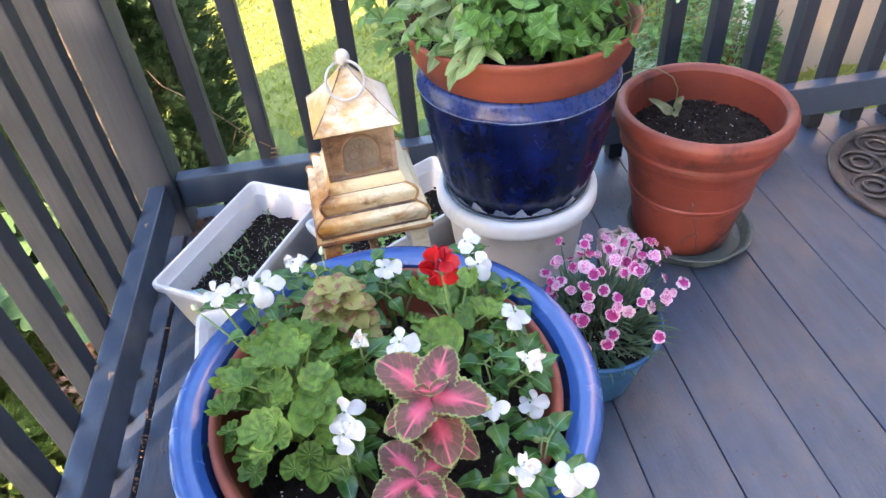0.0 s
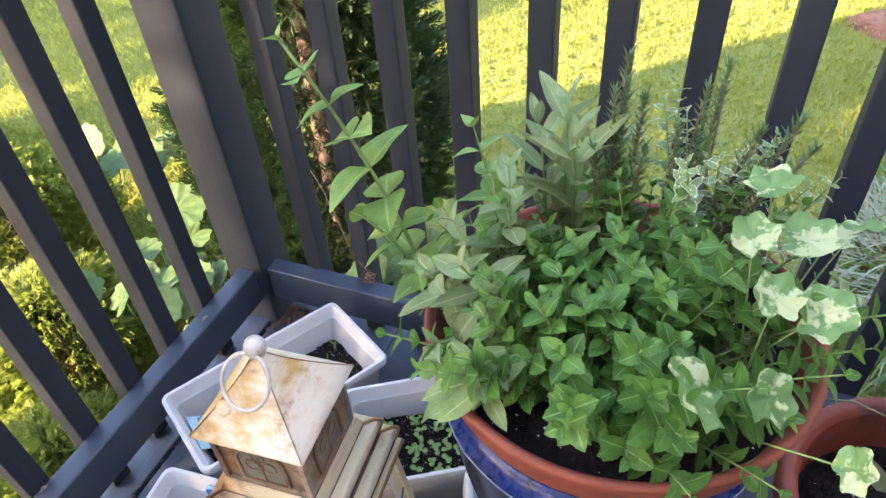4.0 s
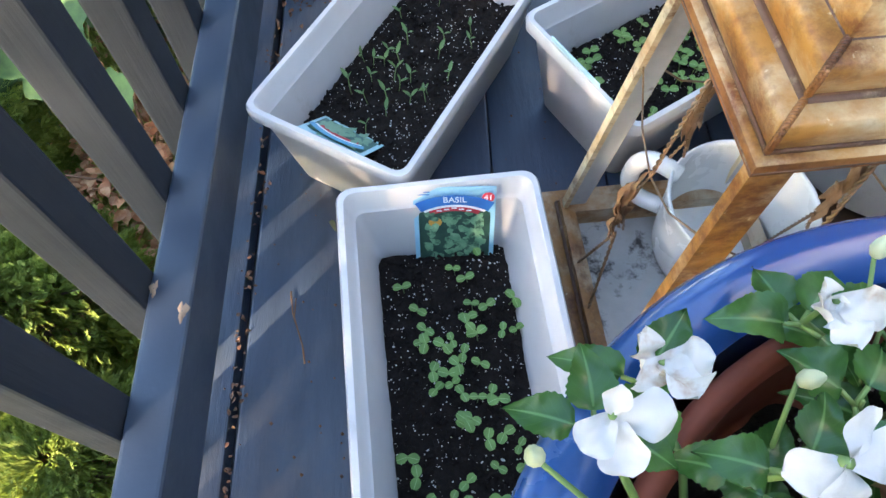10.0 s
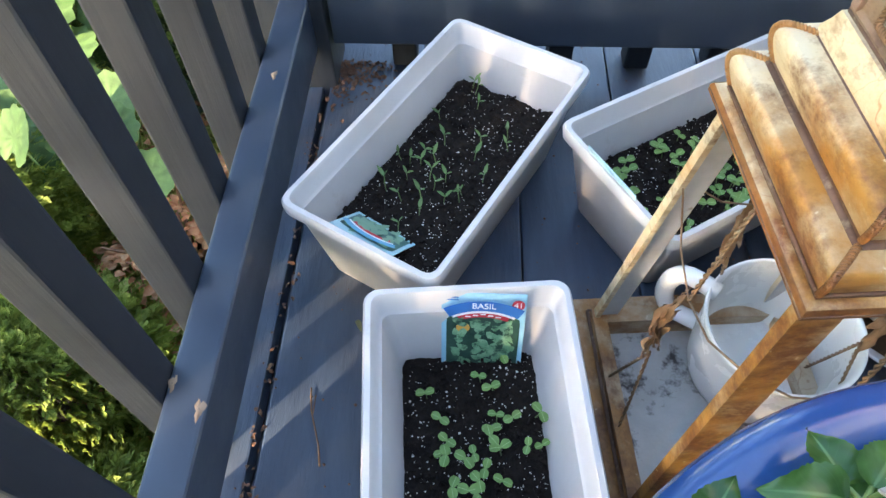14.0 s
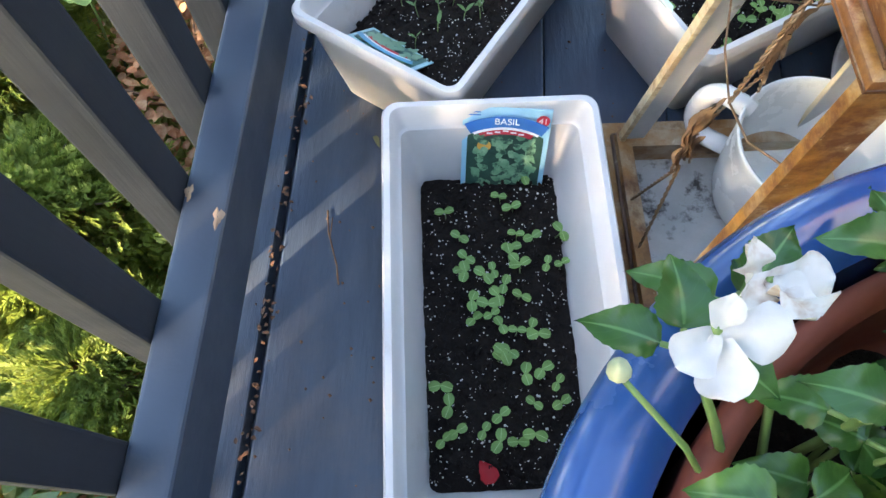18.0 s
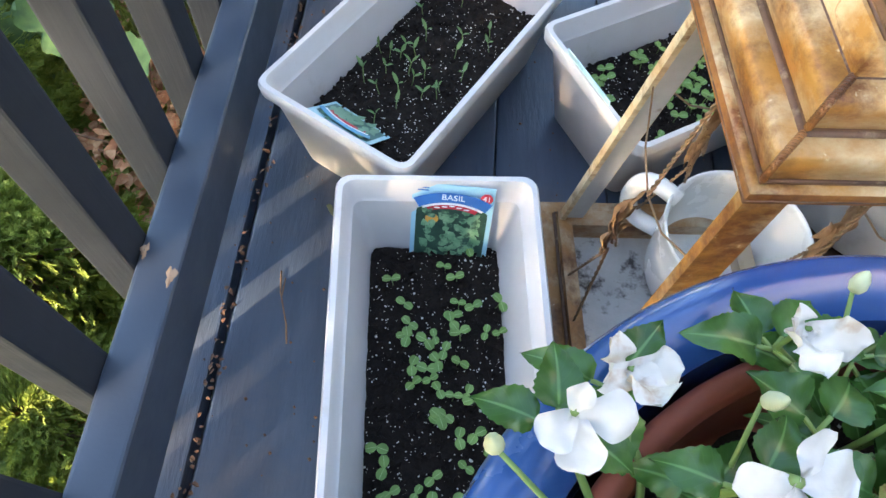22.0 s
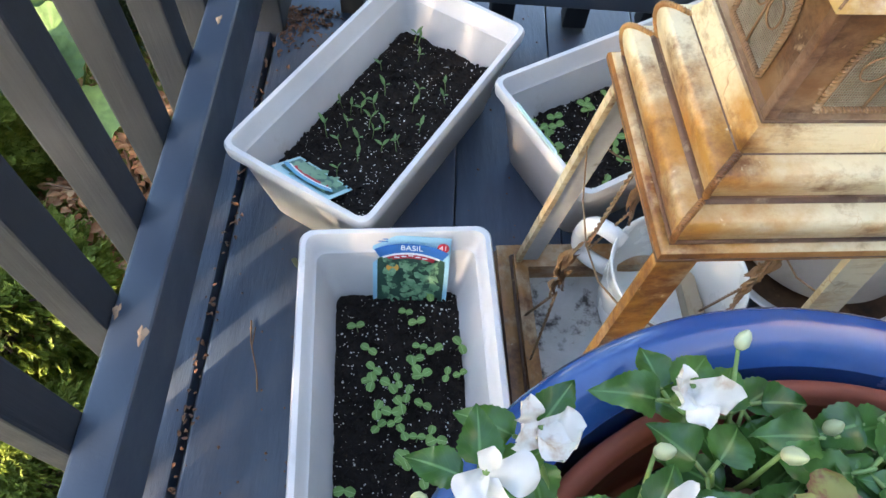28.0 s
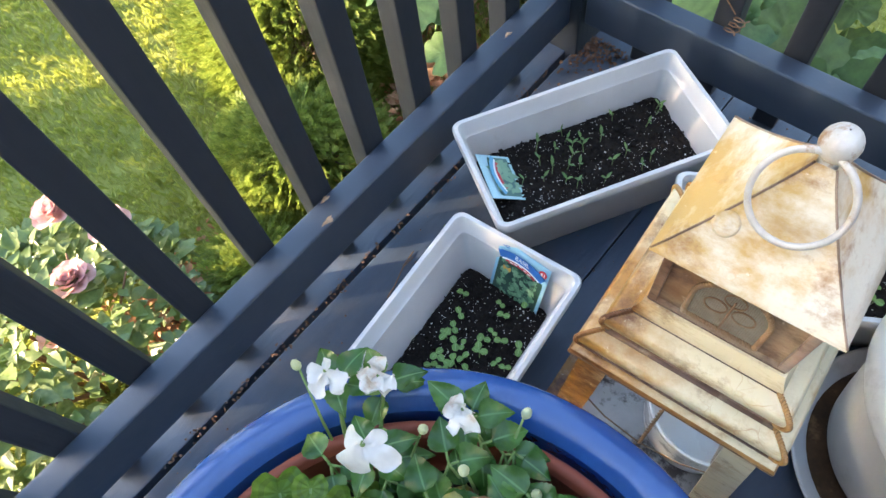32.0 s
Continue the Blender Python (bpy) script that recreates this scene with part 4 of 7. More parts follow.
for prof in (half_round(0.0815, 0.0690, 0.3715, 0.4005, 0.0150, 14), half_round(0.0685, 0.0560, 0.3995, 0.4285, 0.0150, 14)):
    for sx, sy in ((-1, -1), (1, -1), (1, 1), (-1, 1)):
        pts = [Vector((sx * h, sy * h, z)) for h, z in prof]
        bead = Heap()
        for p, q in zip(pts, pts[1:]):
            tw = twisted(p, q, 0.0017, 2)
            bead.add(np.concatenate(tw.v), tw.f)
        bead.make("mitre_rope", M_edge, lan, "brown rope moulding on the mitre")
square_part("upper_flange", [(0.059, 0.426), (0.060, 0.434), (0.057, 0.440), (0.055, 0.446), (0.050, 0.447)], M_lantern)
square_part("turret", [(0.0530, 0.444), (0.0530, 0.450), (0.0505, 0.452), (0.0500, 0.454), (0.0500, 0.519), (0.030, 0.521)], M_turret, "brown streaked turret of the lantern")
for sx, sy in ((-1, -1), (1, -1), (1, 1), (-1, 1)):
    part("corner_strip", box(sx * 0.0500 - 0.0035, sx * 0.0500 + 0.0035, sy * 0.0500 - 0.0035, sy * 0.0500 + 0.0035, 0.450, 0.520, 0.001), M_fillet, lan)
roof = []
for i in range(9):
    t = i / 8
    roof.append((0.0625 * (1 - t) ** 1.12 + 0.006 * t, 0.527 + 0.064 * t ** 1.05))
square_part("roof", [(0.045, 0.519), (0.060, 0.523), (0.063, 0.525)] + roof, M_lantern_roof, "flaked cream pyramid roof with rust spots")
for sx, sy in ((-1, -1), (1, -1), (1, 1), (-1, 1)):
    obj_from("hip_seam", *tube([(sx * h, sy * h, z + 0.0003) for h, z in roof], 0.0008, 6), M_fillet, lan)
turned("finial", [(0.006, 0.585), (0.0065, 0.589), (0.005, 0.593)] + [(max(0.0005, 0.0112 * math.sin(math.pi * (0.08 + 0.92 * i / 10))), 0.6035 - 0.0112 * math.cos(math.pi * (0.08 + 0.92 * i / 10))) for i in range(11)], M_white_flake, lan, 24, "white flaked ball finial")
ringpts = []
for i in range(41):
    a = 2 * math.pi * i / 40
    ringpts.append(Vector((0.0270 * math.sin(a), -0.008 - 0.0275 * (1 - math.cos(a)) * 0.64, 0.602 - 0.0275 * (1 - math.cos(a)) * 0.72)))
swing = Matrix.Rotation(radians(-6), 3, "Z")
obj_from("ring_handle", *tube([swing @ p for p in ringpts], 0.0021, 8), M_white_flake, lan, label="white flaked metal ring handle")
bv, bf = lathe([(0.0088, -0.003), (0.0085, 0.0015), (0.0068, 0.0030), (0.0050, 0.0022), (0.0036, 0.0028), (0.0005, 0.0038)], 20)
bm4 = np.array(Matrix.Translation((-0.030, -0.0375, 0.5500)) @ Matrix.Rotation(radians(48), 4, "X"))
obj_from("boss", np.asarray(bv) @ bm4[:3, :3].T + bm4[:3, 3], bf, M_lantern_roof, lan, label="small round raised boss on the roof's face")
# arched mesh window on each face of the turret
for k in range(4):
    R = Matrix.Rotation(k * math.pi / 2, 4, "Z")
    hp, fr = Heap(), Heap()
    y = -0.0512
    arch = [(-0.027, 0.456)] + [(-0.027 * math.cos(math.pi * i / 12), 0.486 + 0.027 * math.sin(math.pi * i / 12)) for i in range(13)] + [(0.027, 0.456), (-0.027, 0.456)]
    for a0, a1 in zip(arch, arch[1:]):
        tw2 = twisted((a0[0], y - 0.001, a0[1]), (a1[0], y - 0.001, a1[1]), 0.0015, max(2, int(math.hypot(a1[0] - a0[0], a1[1] - a0[1]) / 0.0022)))
        fr.add(np.concatenate(tw2.v), tw2.f, None, R)
    fr.add(*tube([(0, y - 0.001, 0.456), (0, y - 0.001, 0.498)], 0.0009, 6), None, R)
    for cx, cz, rr in ((0, 0.499, 0.0075), (-0.010, 0.484, 0.008), (0.010, 0.484, 0.008)):
        fr.add(*tube([(cx + rr * math.cos(a * 0.4488), y - 0.001, cz + rr * math.sin(a * 0.4488)) for a in range(15)], 0.0007, 5), None, R)
    for i in range(-16, 17):
        x = i * 0.0016
        top = 0.486 + math.sqrt(max(0.0, 0.027 ** 2 - x * x))
        hp.add(*tube([(x, y, 0.457), (x, y, top)], 0.0003, 4, cap=False), None, R)
    for i in range(31):
        z = 0.458 + i * 0.0018
        hw = 0.027 if z < 0.486 else math.sqrt(max(0.0, 0.027 ** 2 - (z - 0.486) ** 2))
        hp.add(*tube([(-hw, y, z), (hw, y, z)], 0.0003, 4, cap=False), None, R)
    hp.make("window_mesh", M_mesh, lan, "fine wire mesh in the arched window")
    fr.make("window_frame", M_rust, lan, "arched rusty window frame with tracery")

# white pitcher on the lantern's floor plate
pt = empty("pitcher", pose(0.490, -0.4300, 0.012, 0, 0, -35.0) @ Matrix.Diagonal((1, 1, 0.90, 1)), "white ceramic pitcher standing inside the lantern", "pitcher")
turned("body", rounded([(0.001, 0.0), (0.055, 0.0), (0.062, 0.02), (0.066, 0.06), (0.068, 0.10), (0.071, 0.116), (0.069, 0.118), (0.066, 0.114), (0.063, 0.06), (0.058, 0.012), (0.001, 0.010)], 0.004), M_pitcher, pt, 56)
hpts = [(-0.062 - 0.044 * math.sin(math.pi * i / 16) ** 0.8, 0, 0.108 + 0.016 * math.sin(2 * math.pi * i / 16) - 0.066 * i / 16) for i in range(17)]
obj_from("handle", *tube(hpts, 0.0095, 10), M_pitcher, pt)

# pink stone, iron mat
bm = bmesh.new()
bmesh.ops.create_icosphere(bm, subdivisions=4, radius=1.0)
for v in bm.verts:
    c = v.co.copy()
    k = max(abs(c.x), abs(c.y), abs(c.z))
    c = c / k ** 0.75
    n1 = noise.noise(c * 1.7) * 0.16 + noise.noise(c * 5) * 0.05
    c *= 1 + n1
    v.co = Vector((c.x * 0.038, c.y * 0.062, c.z * 0.030))
stn = part("rock", bm, M_stone, None, smooth=True)
stn.matrix_world = pose(0.9260, -0.3340, 0.028, 0, 0, -8)
tagged(stn, "rough pink stone lying on the deck boards", "stone")

MATC = (1.723, -0.2210)
mat_ob = empty("door_mat", pose(MATC[0], MATC[1], 0), "round cast-iron grate mat with scrolls, lying on the deck", "mat")
v, f = lathe(rounded([(0.205, 0.0), (0.225, 0.0), (0.227, 0.010), (0.222, 0.014), (0.206, 0.014), (0.203, 0.010), (0.205, 0.0)], 0.002), 80)
obj_from("rim", v, f, M_iron, mat_ob)
v, f = lathe([(0.001, 0.002), (0.12, 0.002), (0.205, 0.002)], 64)
obj_from("back_sheet", v, f, M_iron, mat_ob)
for k in range(10):
    a = 2 * math.pi * k / 10
    for rad, rr in ((0.155, 0.044), (0.155, 0.022), (0.075, 0.030)):
        if rr == 0.030 and k % 2:
            continue
        c = Vector((rad * math.cos(a), rad * math.sin(a), 0.008))
        obj_from("scroll", *tube([c + Vector((rr * math.cos(q * 0.3142), rr * math.sin(q * 0.3142), 0)) for q in range(21)], 0.0048, 8), M_iron, mat_ob)


# ---- plant materials ----
M_basil = leaf_mat("basil_leaf", (0.17, 0.34, 0.075), (0.33, 0.51, 0.155), vein=(0.38, 0.54, 0.21), rough=0.5)
M_sprout = leaf_mat("sprout_leaf", (0.16, 0.30, 0.10), (0.24, 0.38, 0.15), rough=0.5)
M_gera = leaf_mat("geranium_leaf", (0.100, 0.205, 0.025), (0.205, 0.345, 0.050), zone=(0.05, 0.085, 0.025), rough=0.6)
M_imp = leaf_mat("impatiens_leaf", (0.042, 0.125, 0.027), (0.105, 0.245, 0.052), vein=(0.11, 0.24, 0.07), vein_force=0.10, rough=0.26)
M_coleus = leaf_mat("coleus_leaf", (0.145, 0.060, 0.038), (0.21, 0.085, 0.060), vein=(0.66, 0.14, 0.17), edge=(0.25, 0.31, 0.085), core=(0.70, 0.10, 0.17), rough=0.5, margin=1.02)
M_coleus2 = leaf_mat("bronze_coleus_leaf", (0.38, 0.38, 0.11), (0.28, 0.27, 0.08), patch=(0.24, 0.11, 0.06), patch_lo=0.48, patch_hi=0.58, patch_scale=70.0, rough=0.55)
M_white_petal = leaf_mat("white_petal", (0.70, 0.70, 0.69), (0.66, 0.675, 0.68), rough=0.6, through_light=0.3, patch=(0.52, 0.40, 0.30), patch_lo=0.66, patch_hi=0.80, patch_scale=45.0)
M_faded_petal = leaf_mat("faded_white_petal", (0.80, 0.78, 0.73), (0.72, 0.68, 0.62), rough=0.6, through_light=0.25, patch=(0.40, 0.25, 0.14), patch_lo=0.54, patch_hi=0.72, patch_scale=60.0)
M_bud = leaf_mat("flower_bud", (0.55, 0.62, 0.36), (0.70, 0.72, 0.55), rough=0.5)
M_red_petal = leaf_mat("red_petal", (0.62, 0.010, 0.018), (0.48, 0.008, 0.02), rough=0.5)
M_pink = leaf_mat("pink_petal", (0.75, 0.16, 0.42), (0.82, 0.52, 0.62), edge=(0.88, 0.60, 0.72), rough=0.55)
M_pale = leaf_mat("pale_pink_petal", (0.82, 0.58, 0.64), (0.85, 0.70, 0.73), rough=0.6)
M_pink2 = leaf_mat("magenta_petal", (0.52, 0.03, 0.20), (0.60, 0.06, 0.28), rough=0.55)
M_mint = leaf_mat("mint_leaf", (0.070, 0.195, 0.032), (0.16, 0.34, 0.062), vein=(0.18, 0.35, 0.10), rough=0.5)
M_sage = leaf_mat("sage_leaf", (0.21, 0.31, 0.13), (0.29, 0.39, 0.19), vein=(0.32, 0.41, 0.22), rough=0.7)
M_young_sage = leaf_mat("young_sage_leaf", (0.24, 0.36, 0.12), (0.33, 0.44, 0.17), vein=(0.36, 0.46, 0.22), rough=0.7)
M_rosemary = leaf_mat("rosemary_needle", (0.10, 0.19, 0.075), (0.18, 0.28, 0.12), rough=0.5)
M_oreg = leaf_mat("soft_green_leaf", (0.17, 0.32, 0.075), (0.24, 0.40, 0.11), vein=(0.28, 0.43, 0.15), rough=0.55)
M_nast = leaf_mat("variegated_leaf", (0.13, 0.28, 0.09), (0.19, 0.35, 0.12), patch=(0.46, 0.55, 0.30), patch_lo=0.49, patch_hi=0.54, patch_scale=42.0, rough=0.5)
M_varieg = leaf_mat("cream_edged_leaf", (0.20, 0.32, 0.12), (0.28, 0.40, 0.18), edge=(0.66, 0.70, 0.54), rough=0.55, margin=0.98)
M_dianleaf = leaf_mat("carnation_leaf", (0.065, 0.125, 0.065), (0.13, 0.20, 0.11), rough=0.55)
M_grass = leaf_mat("grass_blade", (0.28, 0.33, 0.056), (0.46, 0.46, 0.115), rough=0.55, through_light=0.5)
M_thuja = leaf_mat("conifer_spray", (0.175, 0.25, 0.040), (0.34, 0.385, 0.082), rough=0.6, through_light=0.5)
M_thuja2 = leaf_mat("dark_conifer_spray", (0.028, 0.065, 0.018), (0.055, 0.10, 0.03), rough=0.6, through_light=0.2)
M_vine = leaf_mat("vine_leaf", (0.044, 0.098, 0.020), (0.075, 0.145, 0.034), patch=(0.115, 0.185, 0.055), patch_lo=0.6, patch_hi=0.8, patch_scale=14.0, rough=0.72, through_light=0.08)
M_bush = leaf_mat("garden_leaf", (0.07, 0.16, 0.035), (0.16, 0.28, 0.06), rough=0.5)
M_rose_leaf = leaf_mat("rose_leaf", (0.11, 0.185, 0.045), (0.25, 0.305, 0.11), rough=0.4)
M_rose = leaf_mat("rose_petal", (0.80, 0.44, 0.42), (0.85, 0.60, 0.56), rough=0.6)
M_lav = leaf_mat("silver_leaf", (0.30, 0.36, 0.26), (0.42, 0.47, 0.36), rough=0.7)
M_redleaf = leaf_mat("russet_leaf", (0.40, 0.15, 0.06), (0.66, 0.44, 0.24), rough=0.7)
M_wilt = leaf_mat("wilted_leaf", (0.24, 0.26, 0.12), (0.33, 0.32, 0.18), rough=0.7)
M_lawn = surface("lawn_ground", (0.18, 0.20, 0.035), (0.25, 0.26, 0.06), 2.2, (0.11, 0.15, 0.025), 5.0, 0.5, 0.8, 0.9, bump=0.8, bump_scale=40, bump_dist=0.02)
M_mulch = surface("red_brown_mulch", (0.24, 0.085, 0.05), (0.34, 0.15, 0.10), 9.0, (0.10, 0.05, 0.03), 14.0, 0.5, 0.7, 0.9, bump=1.0, bump_scale=30, bump_dist=0.03)
M_stucco = surface("tan_stucco", (0.50, 0.40, 0.30), (0.44, 0.34, 0.25), 3.0, (0.38, 0.29, 0.21), 1.5, 0.55, 0.8, 0.85, bump=0.5, bump_scale=60)
M_siding = surface("pale_grey_wall_paint", (0.44, 0.46, 0.50), (0.39, 0.41, 0.45), 3.0, (0.34, 0.35, 0.37), 1.5, 0.55, 0.8, 0.7, bump=0.3)
M_downpipe = surface("white_painted_metal", (0.72, 0.71, 0.66), (0.62, 0.60, 0.55), 6.0, rough=0.45, bump=0.05)
M_blue_card = surface("pale_blue_card", (0.33, 0.60, 0.72), (0.28, 0.54, 0.68), 30.0, rough=0.35, bump=0.05)
M_mid_blue = surface("banner_blue_ink", (0.03, 0.16, 0.46), (0.025, 0.14, 0.42), 30.0, rough=0.35, bump=0.0)
M_red_ink = surface("red_ink", (0.55, 0.03, 0.05), (0.5, 0.03, 0.05), 30.0, rough=0.35, bump=0.0)
M_white_ink = surface("white_ink", (0.80, 0.82, 0.82), (0.76, 0.78, 0.78), 30.0, rough=0.4, bump=0.0)
M_green_ink = surface("printed_leaf_green", (0.09, 0.24, 0.13), (0.24, 0.42, 0.25), 110.0, (0.03, 0.09, 0.06), 90.0, 0.5, 0.6, 0.4, bump=0.0)
M_dark_ink = surface("printed_dark_green", (0.012, 0.045, 0.035), (0.03, 0.09, 0.06), 90.0, rough=0.4, bump=0.0)
M_orange_ink = surface("printed_orange", (0.65, 0.33, 0.06), (0.6, 0.28, 0.05), 60.0, rough=0.4, bump=0.0)


FADED = tuple(surface("faded_" + nm, a, b, 40.0, rough=0.25, bump=0.05, coat=0.4) for nm, a, b in (
    ("card", (0.42, 0.64, 0.68), (0.36, 0.58, 0.62)), ("dark_ink", (0.05, 0.14, 0.12), (0.09, 0.20, 0.17)), ("leaf_ink", (0.14, 0.30, 0.18), (0.26, 0.42, 0.28)), ("banner_ink", (0.10, 0.34, 0.52), (0.12, 0.38, 0.55))))


# ---- seedlings ----
def seedling(mat, size, seed, label, group, upright=0.0):
    r = random.Random(seed)
    th = empty("seedling", Matrix(), label, "seedling", group)
    h = size * (0.9 + 0.5 * r.random()) * (1 + 0.25 * upright)
    obj_from("stem", *tube([(0, 0, -0.006), (0.0005, 0, h * 0.5), (0, 0, h)], size * 0.07, 5, 0.8), M_stem, th)
    for k in range(2):
        a = k * math.pi + r.uniform(-0.3, 0.3)
        if upright:
            lf = leaf(size * 1.35, size * 0.46, "oval", 0.35, 0.15, 6, 1, seed=seed + k)
            el = 0.65 + 0.6 * r.random()
        else:
            lf = leaf(size * 1.05, size * 0.92, "petal", 0.30, 0.35, 6, 2, seed=seed + k)
            el = 0.12 + 0.3 * r.random()
        m = aim((0, 0, h), (math.cos(a) * math.cos(el), math.sin(a) * math.cos(el), math.sin(el)))
        v, f, uv = lf
        mm = np.array(m)
        v = np.asarray(v) @ mm[:3, :3].T + mm[:3, 3]
        obj_from("seed_leaf", v, f, mat, th, uv)
    return th


def sow(kinds, boxm, spots, z=0.071, seed=0):
    r = random.Random(seed)
    for x, y in spots:
        k = r.randrange(len(kinds))
        m = boxm @ pose(x, y, z, r.uniform(-12, 12), r.uniform(-12, 12), r.uniform(0, 360)) @ Matrix.Scale(1.0, 4)
        copy_thing(kinds[k], m)


SOIL_W, SOIL_L = BW - 0.064, BL - 0.064
basil_at = [(10, 113), (21, 103), (-42, 99), (-30, 74), (22, 73), (35, 72), (59, 74), (-26, 54), (-25, 38), (-12, 37), (0, 40), (14, 53), (23, 41), (8, 28), (49, 45),
            (59, 43), (-24, 10), (-11, 9), (4, 14), (19, 15), (-22, -6), (-6, 0), (2, -12), (14, -17), (26, -14), (-2, -39), (8, -34), (-50, -60), (-47, -77), (33, 135),
            (-42, -96), (-19, -99), (-6, -108), (7, -108), (20, -105), (-5, -87), (23, -77), (32, -53), (42, -61), (19, -56), (-53, -104), (1, -37), (44, -78)]    # millimetres from the box's middle
kinds = [seedling(M_basil, 0.0076 + 0.0012 * k, 20 + k, "tiny green basil seedling with two round leaves in black soil", "basil seedlings") for k in range(3)]
sow(kinds, BOX1, [(0.001 * u, 0.001 * v) for u, v in basil_at], 0.051, seed=3)
for th, (u, v) in zip(kinds, ((-30, 42), (16, 62), (32, -20))):
    th.matrix_world = BOX1 @ pose(0.001 * u, 0.001 * v, 0.051)
kinds = [seedling(M_sprout, 0.0084 + 0.0014 * k, 40 + k, "thin green sprout with narrow leaves in black soil", "narrow sprouts", 1.0) for k in range(3)]
r5 = random.Random(5)
sprout_at = [(-48, 62), (-19, 101), (36, 79), (45, 62), (-54, -15), (-40, -17), (-29, -10), (-15, 0), (20, 28), (-43, -61), (9, -17), (3, -33), (-20, -65), (0, -55),
             (34, -24), (45, 4), (9, -72), (1, -101), (37, -34), (-36, 128), (-34, 4), (-42, 130), (-8, -24), (24, -45), (-30, -38), (14, 52), (-22, 30)]    # millimetres from the box's middle
spots = [(0.001 * u, 0.001 * v) for u, v in sprout_at]
sow(kinds, BOX2, spots[:-3], seed=4)
for th, (x, y) in zip(kinds, spots[-3:]):
    th.matrix_world = BOX2 @ pose(x, y, 0.071)
kinds = [seedling(M_basil, 0.0074 + 0.0012 * k, 60 + k, "tiny pale green seedling with round leaves in black soil", "round seedlings") for k in range(3)]
spots = [(max(-0.47, min(0.47, r5.gauss(0.02, 0.25))) * SOIL_W, max(-0.47, min(0.47, r5.gauss(-0.12, 0.24))) * SOIL_L) for k in range(66)]
sow(kinds, BOX3, spots[:-3], seed=6)
for th, (x, y) in zip(kinds, spots[-3:]):
    th.matrix_world = BOX3 @ pose(x, y, 0.071)
petal = leaf(0.022, 0.016, "egg", 0.35, 0.5, 8, 2, ruffle=0.08, teeth=0.05)
fp = obj_from("fallen_petal", petal[0], petal[1], M_red_petal, None, petal[2])
fp.matrix_world = BOX1 @ pose(-0.013, -0.138, 0.053, 0, 0, 30)
tagged(fp, "bright red fallen flower petal on black soil", "petal")


# ---- seed packets ----
def flat(name, pts, z, mat, parent, thick=0.0004):
    n = len(pts)
    v = [(x, y, z) for x, y in pts] + [(x, y, z + thick) for x, y in pts]
    f = [tuple(range(n - 1, -1, -1)), tuple(range(n, 2 * n))] + [(k, (k + 1) % n, n + (k + 1) % n, n + k) for k in range(n)]
    return obj_from(name, v, f, mat, parent, smooth=False)


def lettering(text, size, x, y, z, mat, parent):
    cu = bpy.data.curves.new("lettering", "FONT")
    cu.body, cu.size, cu.align_x, cu.extrude = text, size, "CENTER", 0.0002
    tmp = bpy.data.objects.new("lettering", cu)
    me = bpy.data.meshes.new_from_object(tmp)
    bpy.data.objects.remove(tmp)
    bpy.data.curves.remove(cu)
    me.materials.clear()
    me.materials.append(mat)
    o = new("lettering", me)
    o.parent = parent
    o.location = (x, y, z)
    return o


def arc_band(r0, r1, cx, cy, a0, a1, n=14):
    return [(cx + r1 * math.cos(radians(a0 + (a1 - a0) * k / n)), cy + r1 * math.sin(radians(a0 + (a1 - a0) * k / n))) for k in range(n + 1)] + \
           [(cx + r0 * math.cos(radians(a1 + (a0 - a1) * k / n)), cy + r0 * math.sin(radians(a1 + (a0 - a1) * k / n))) for k in range(n + 1)]


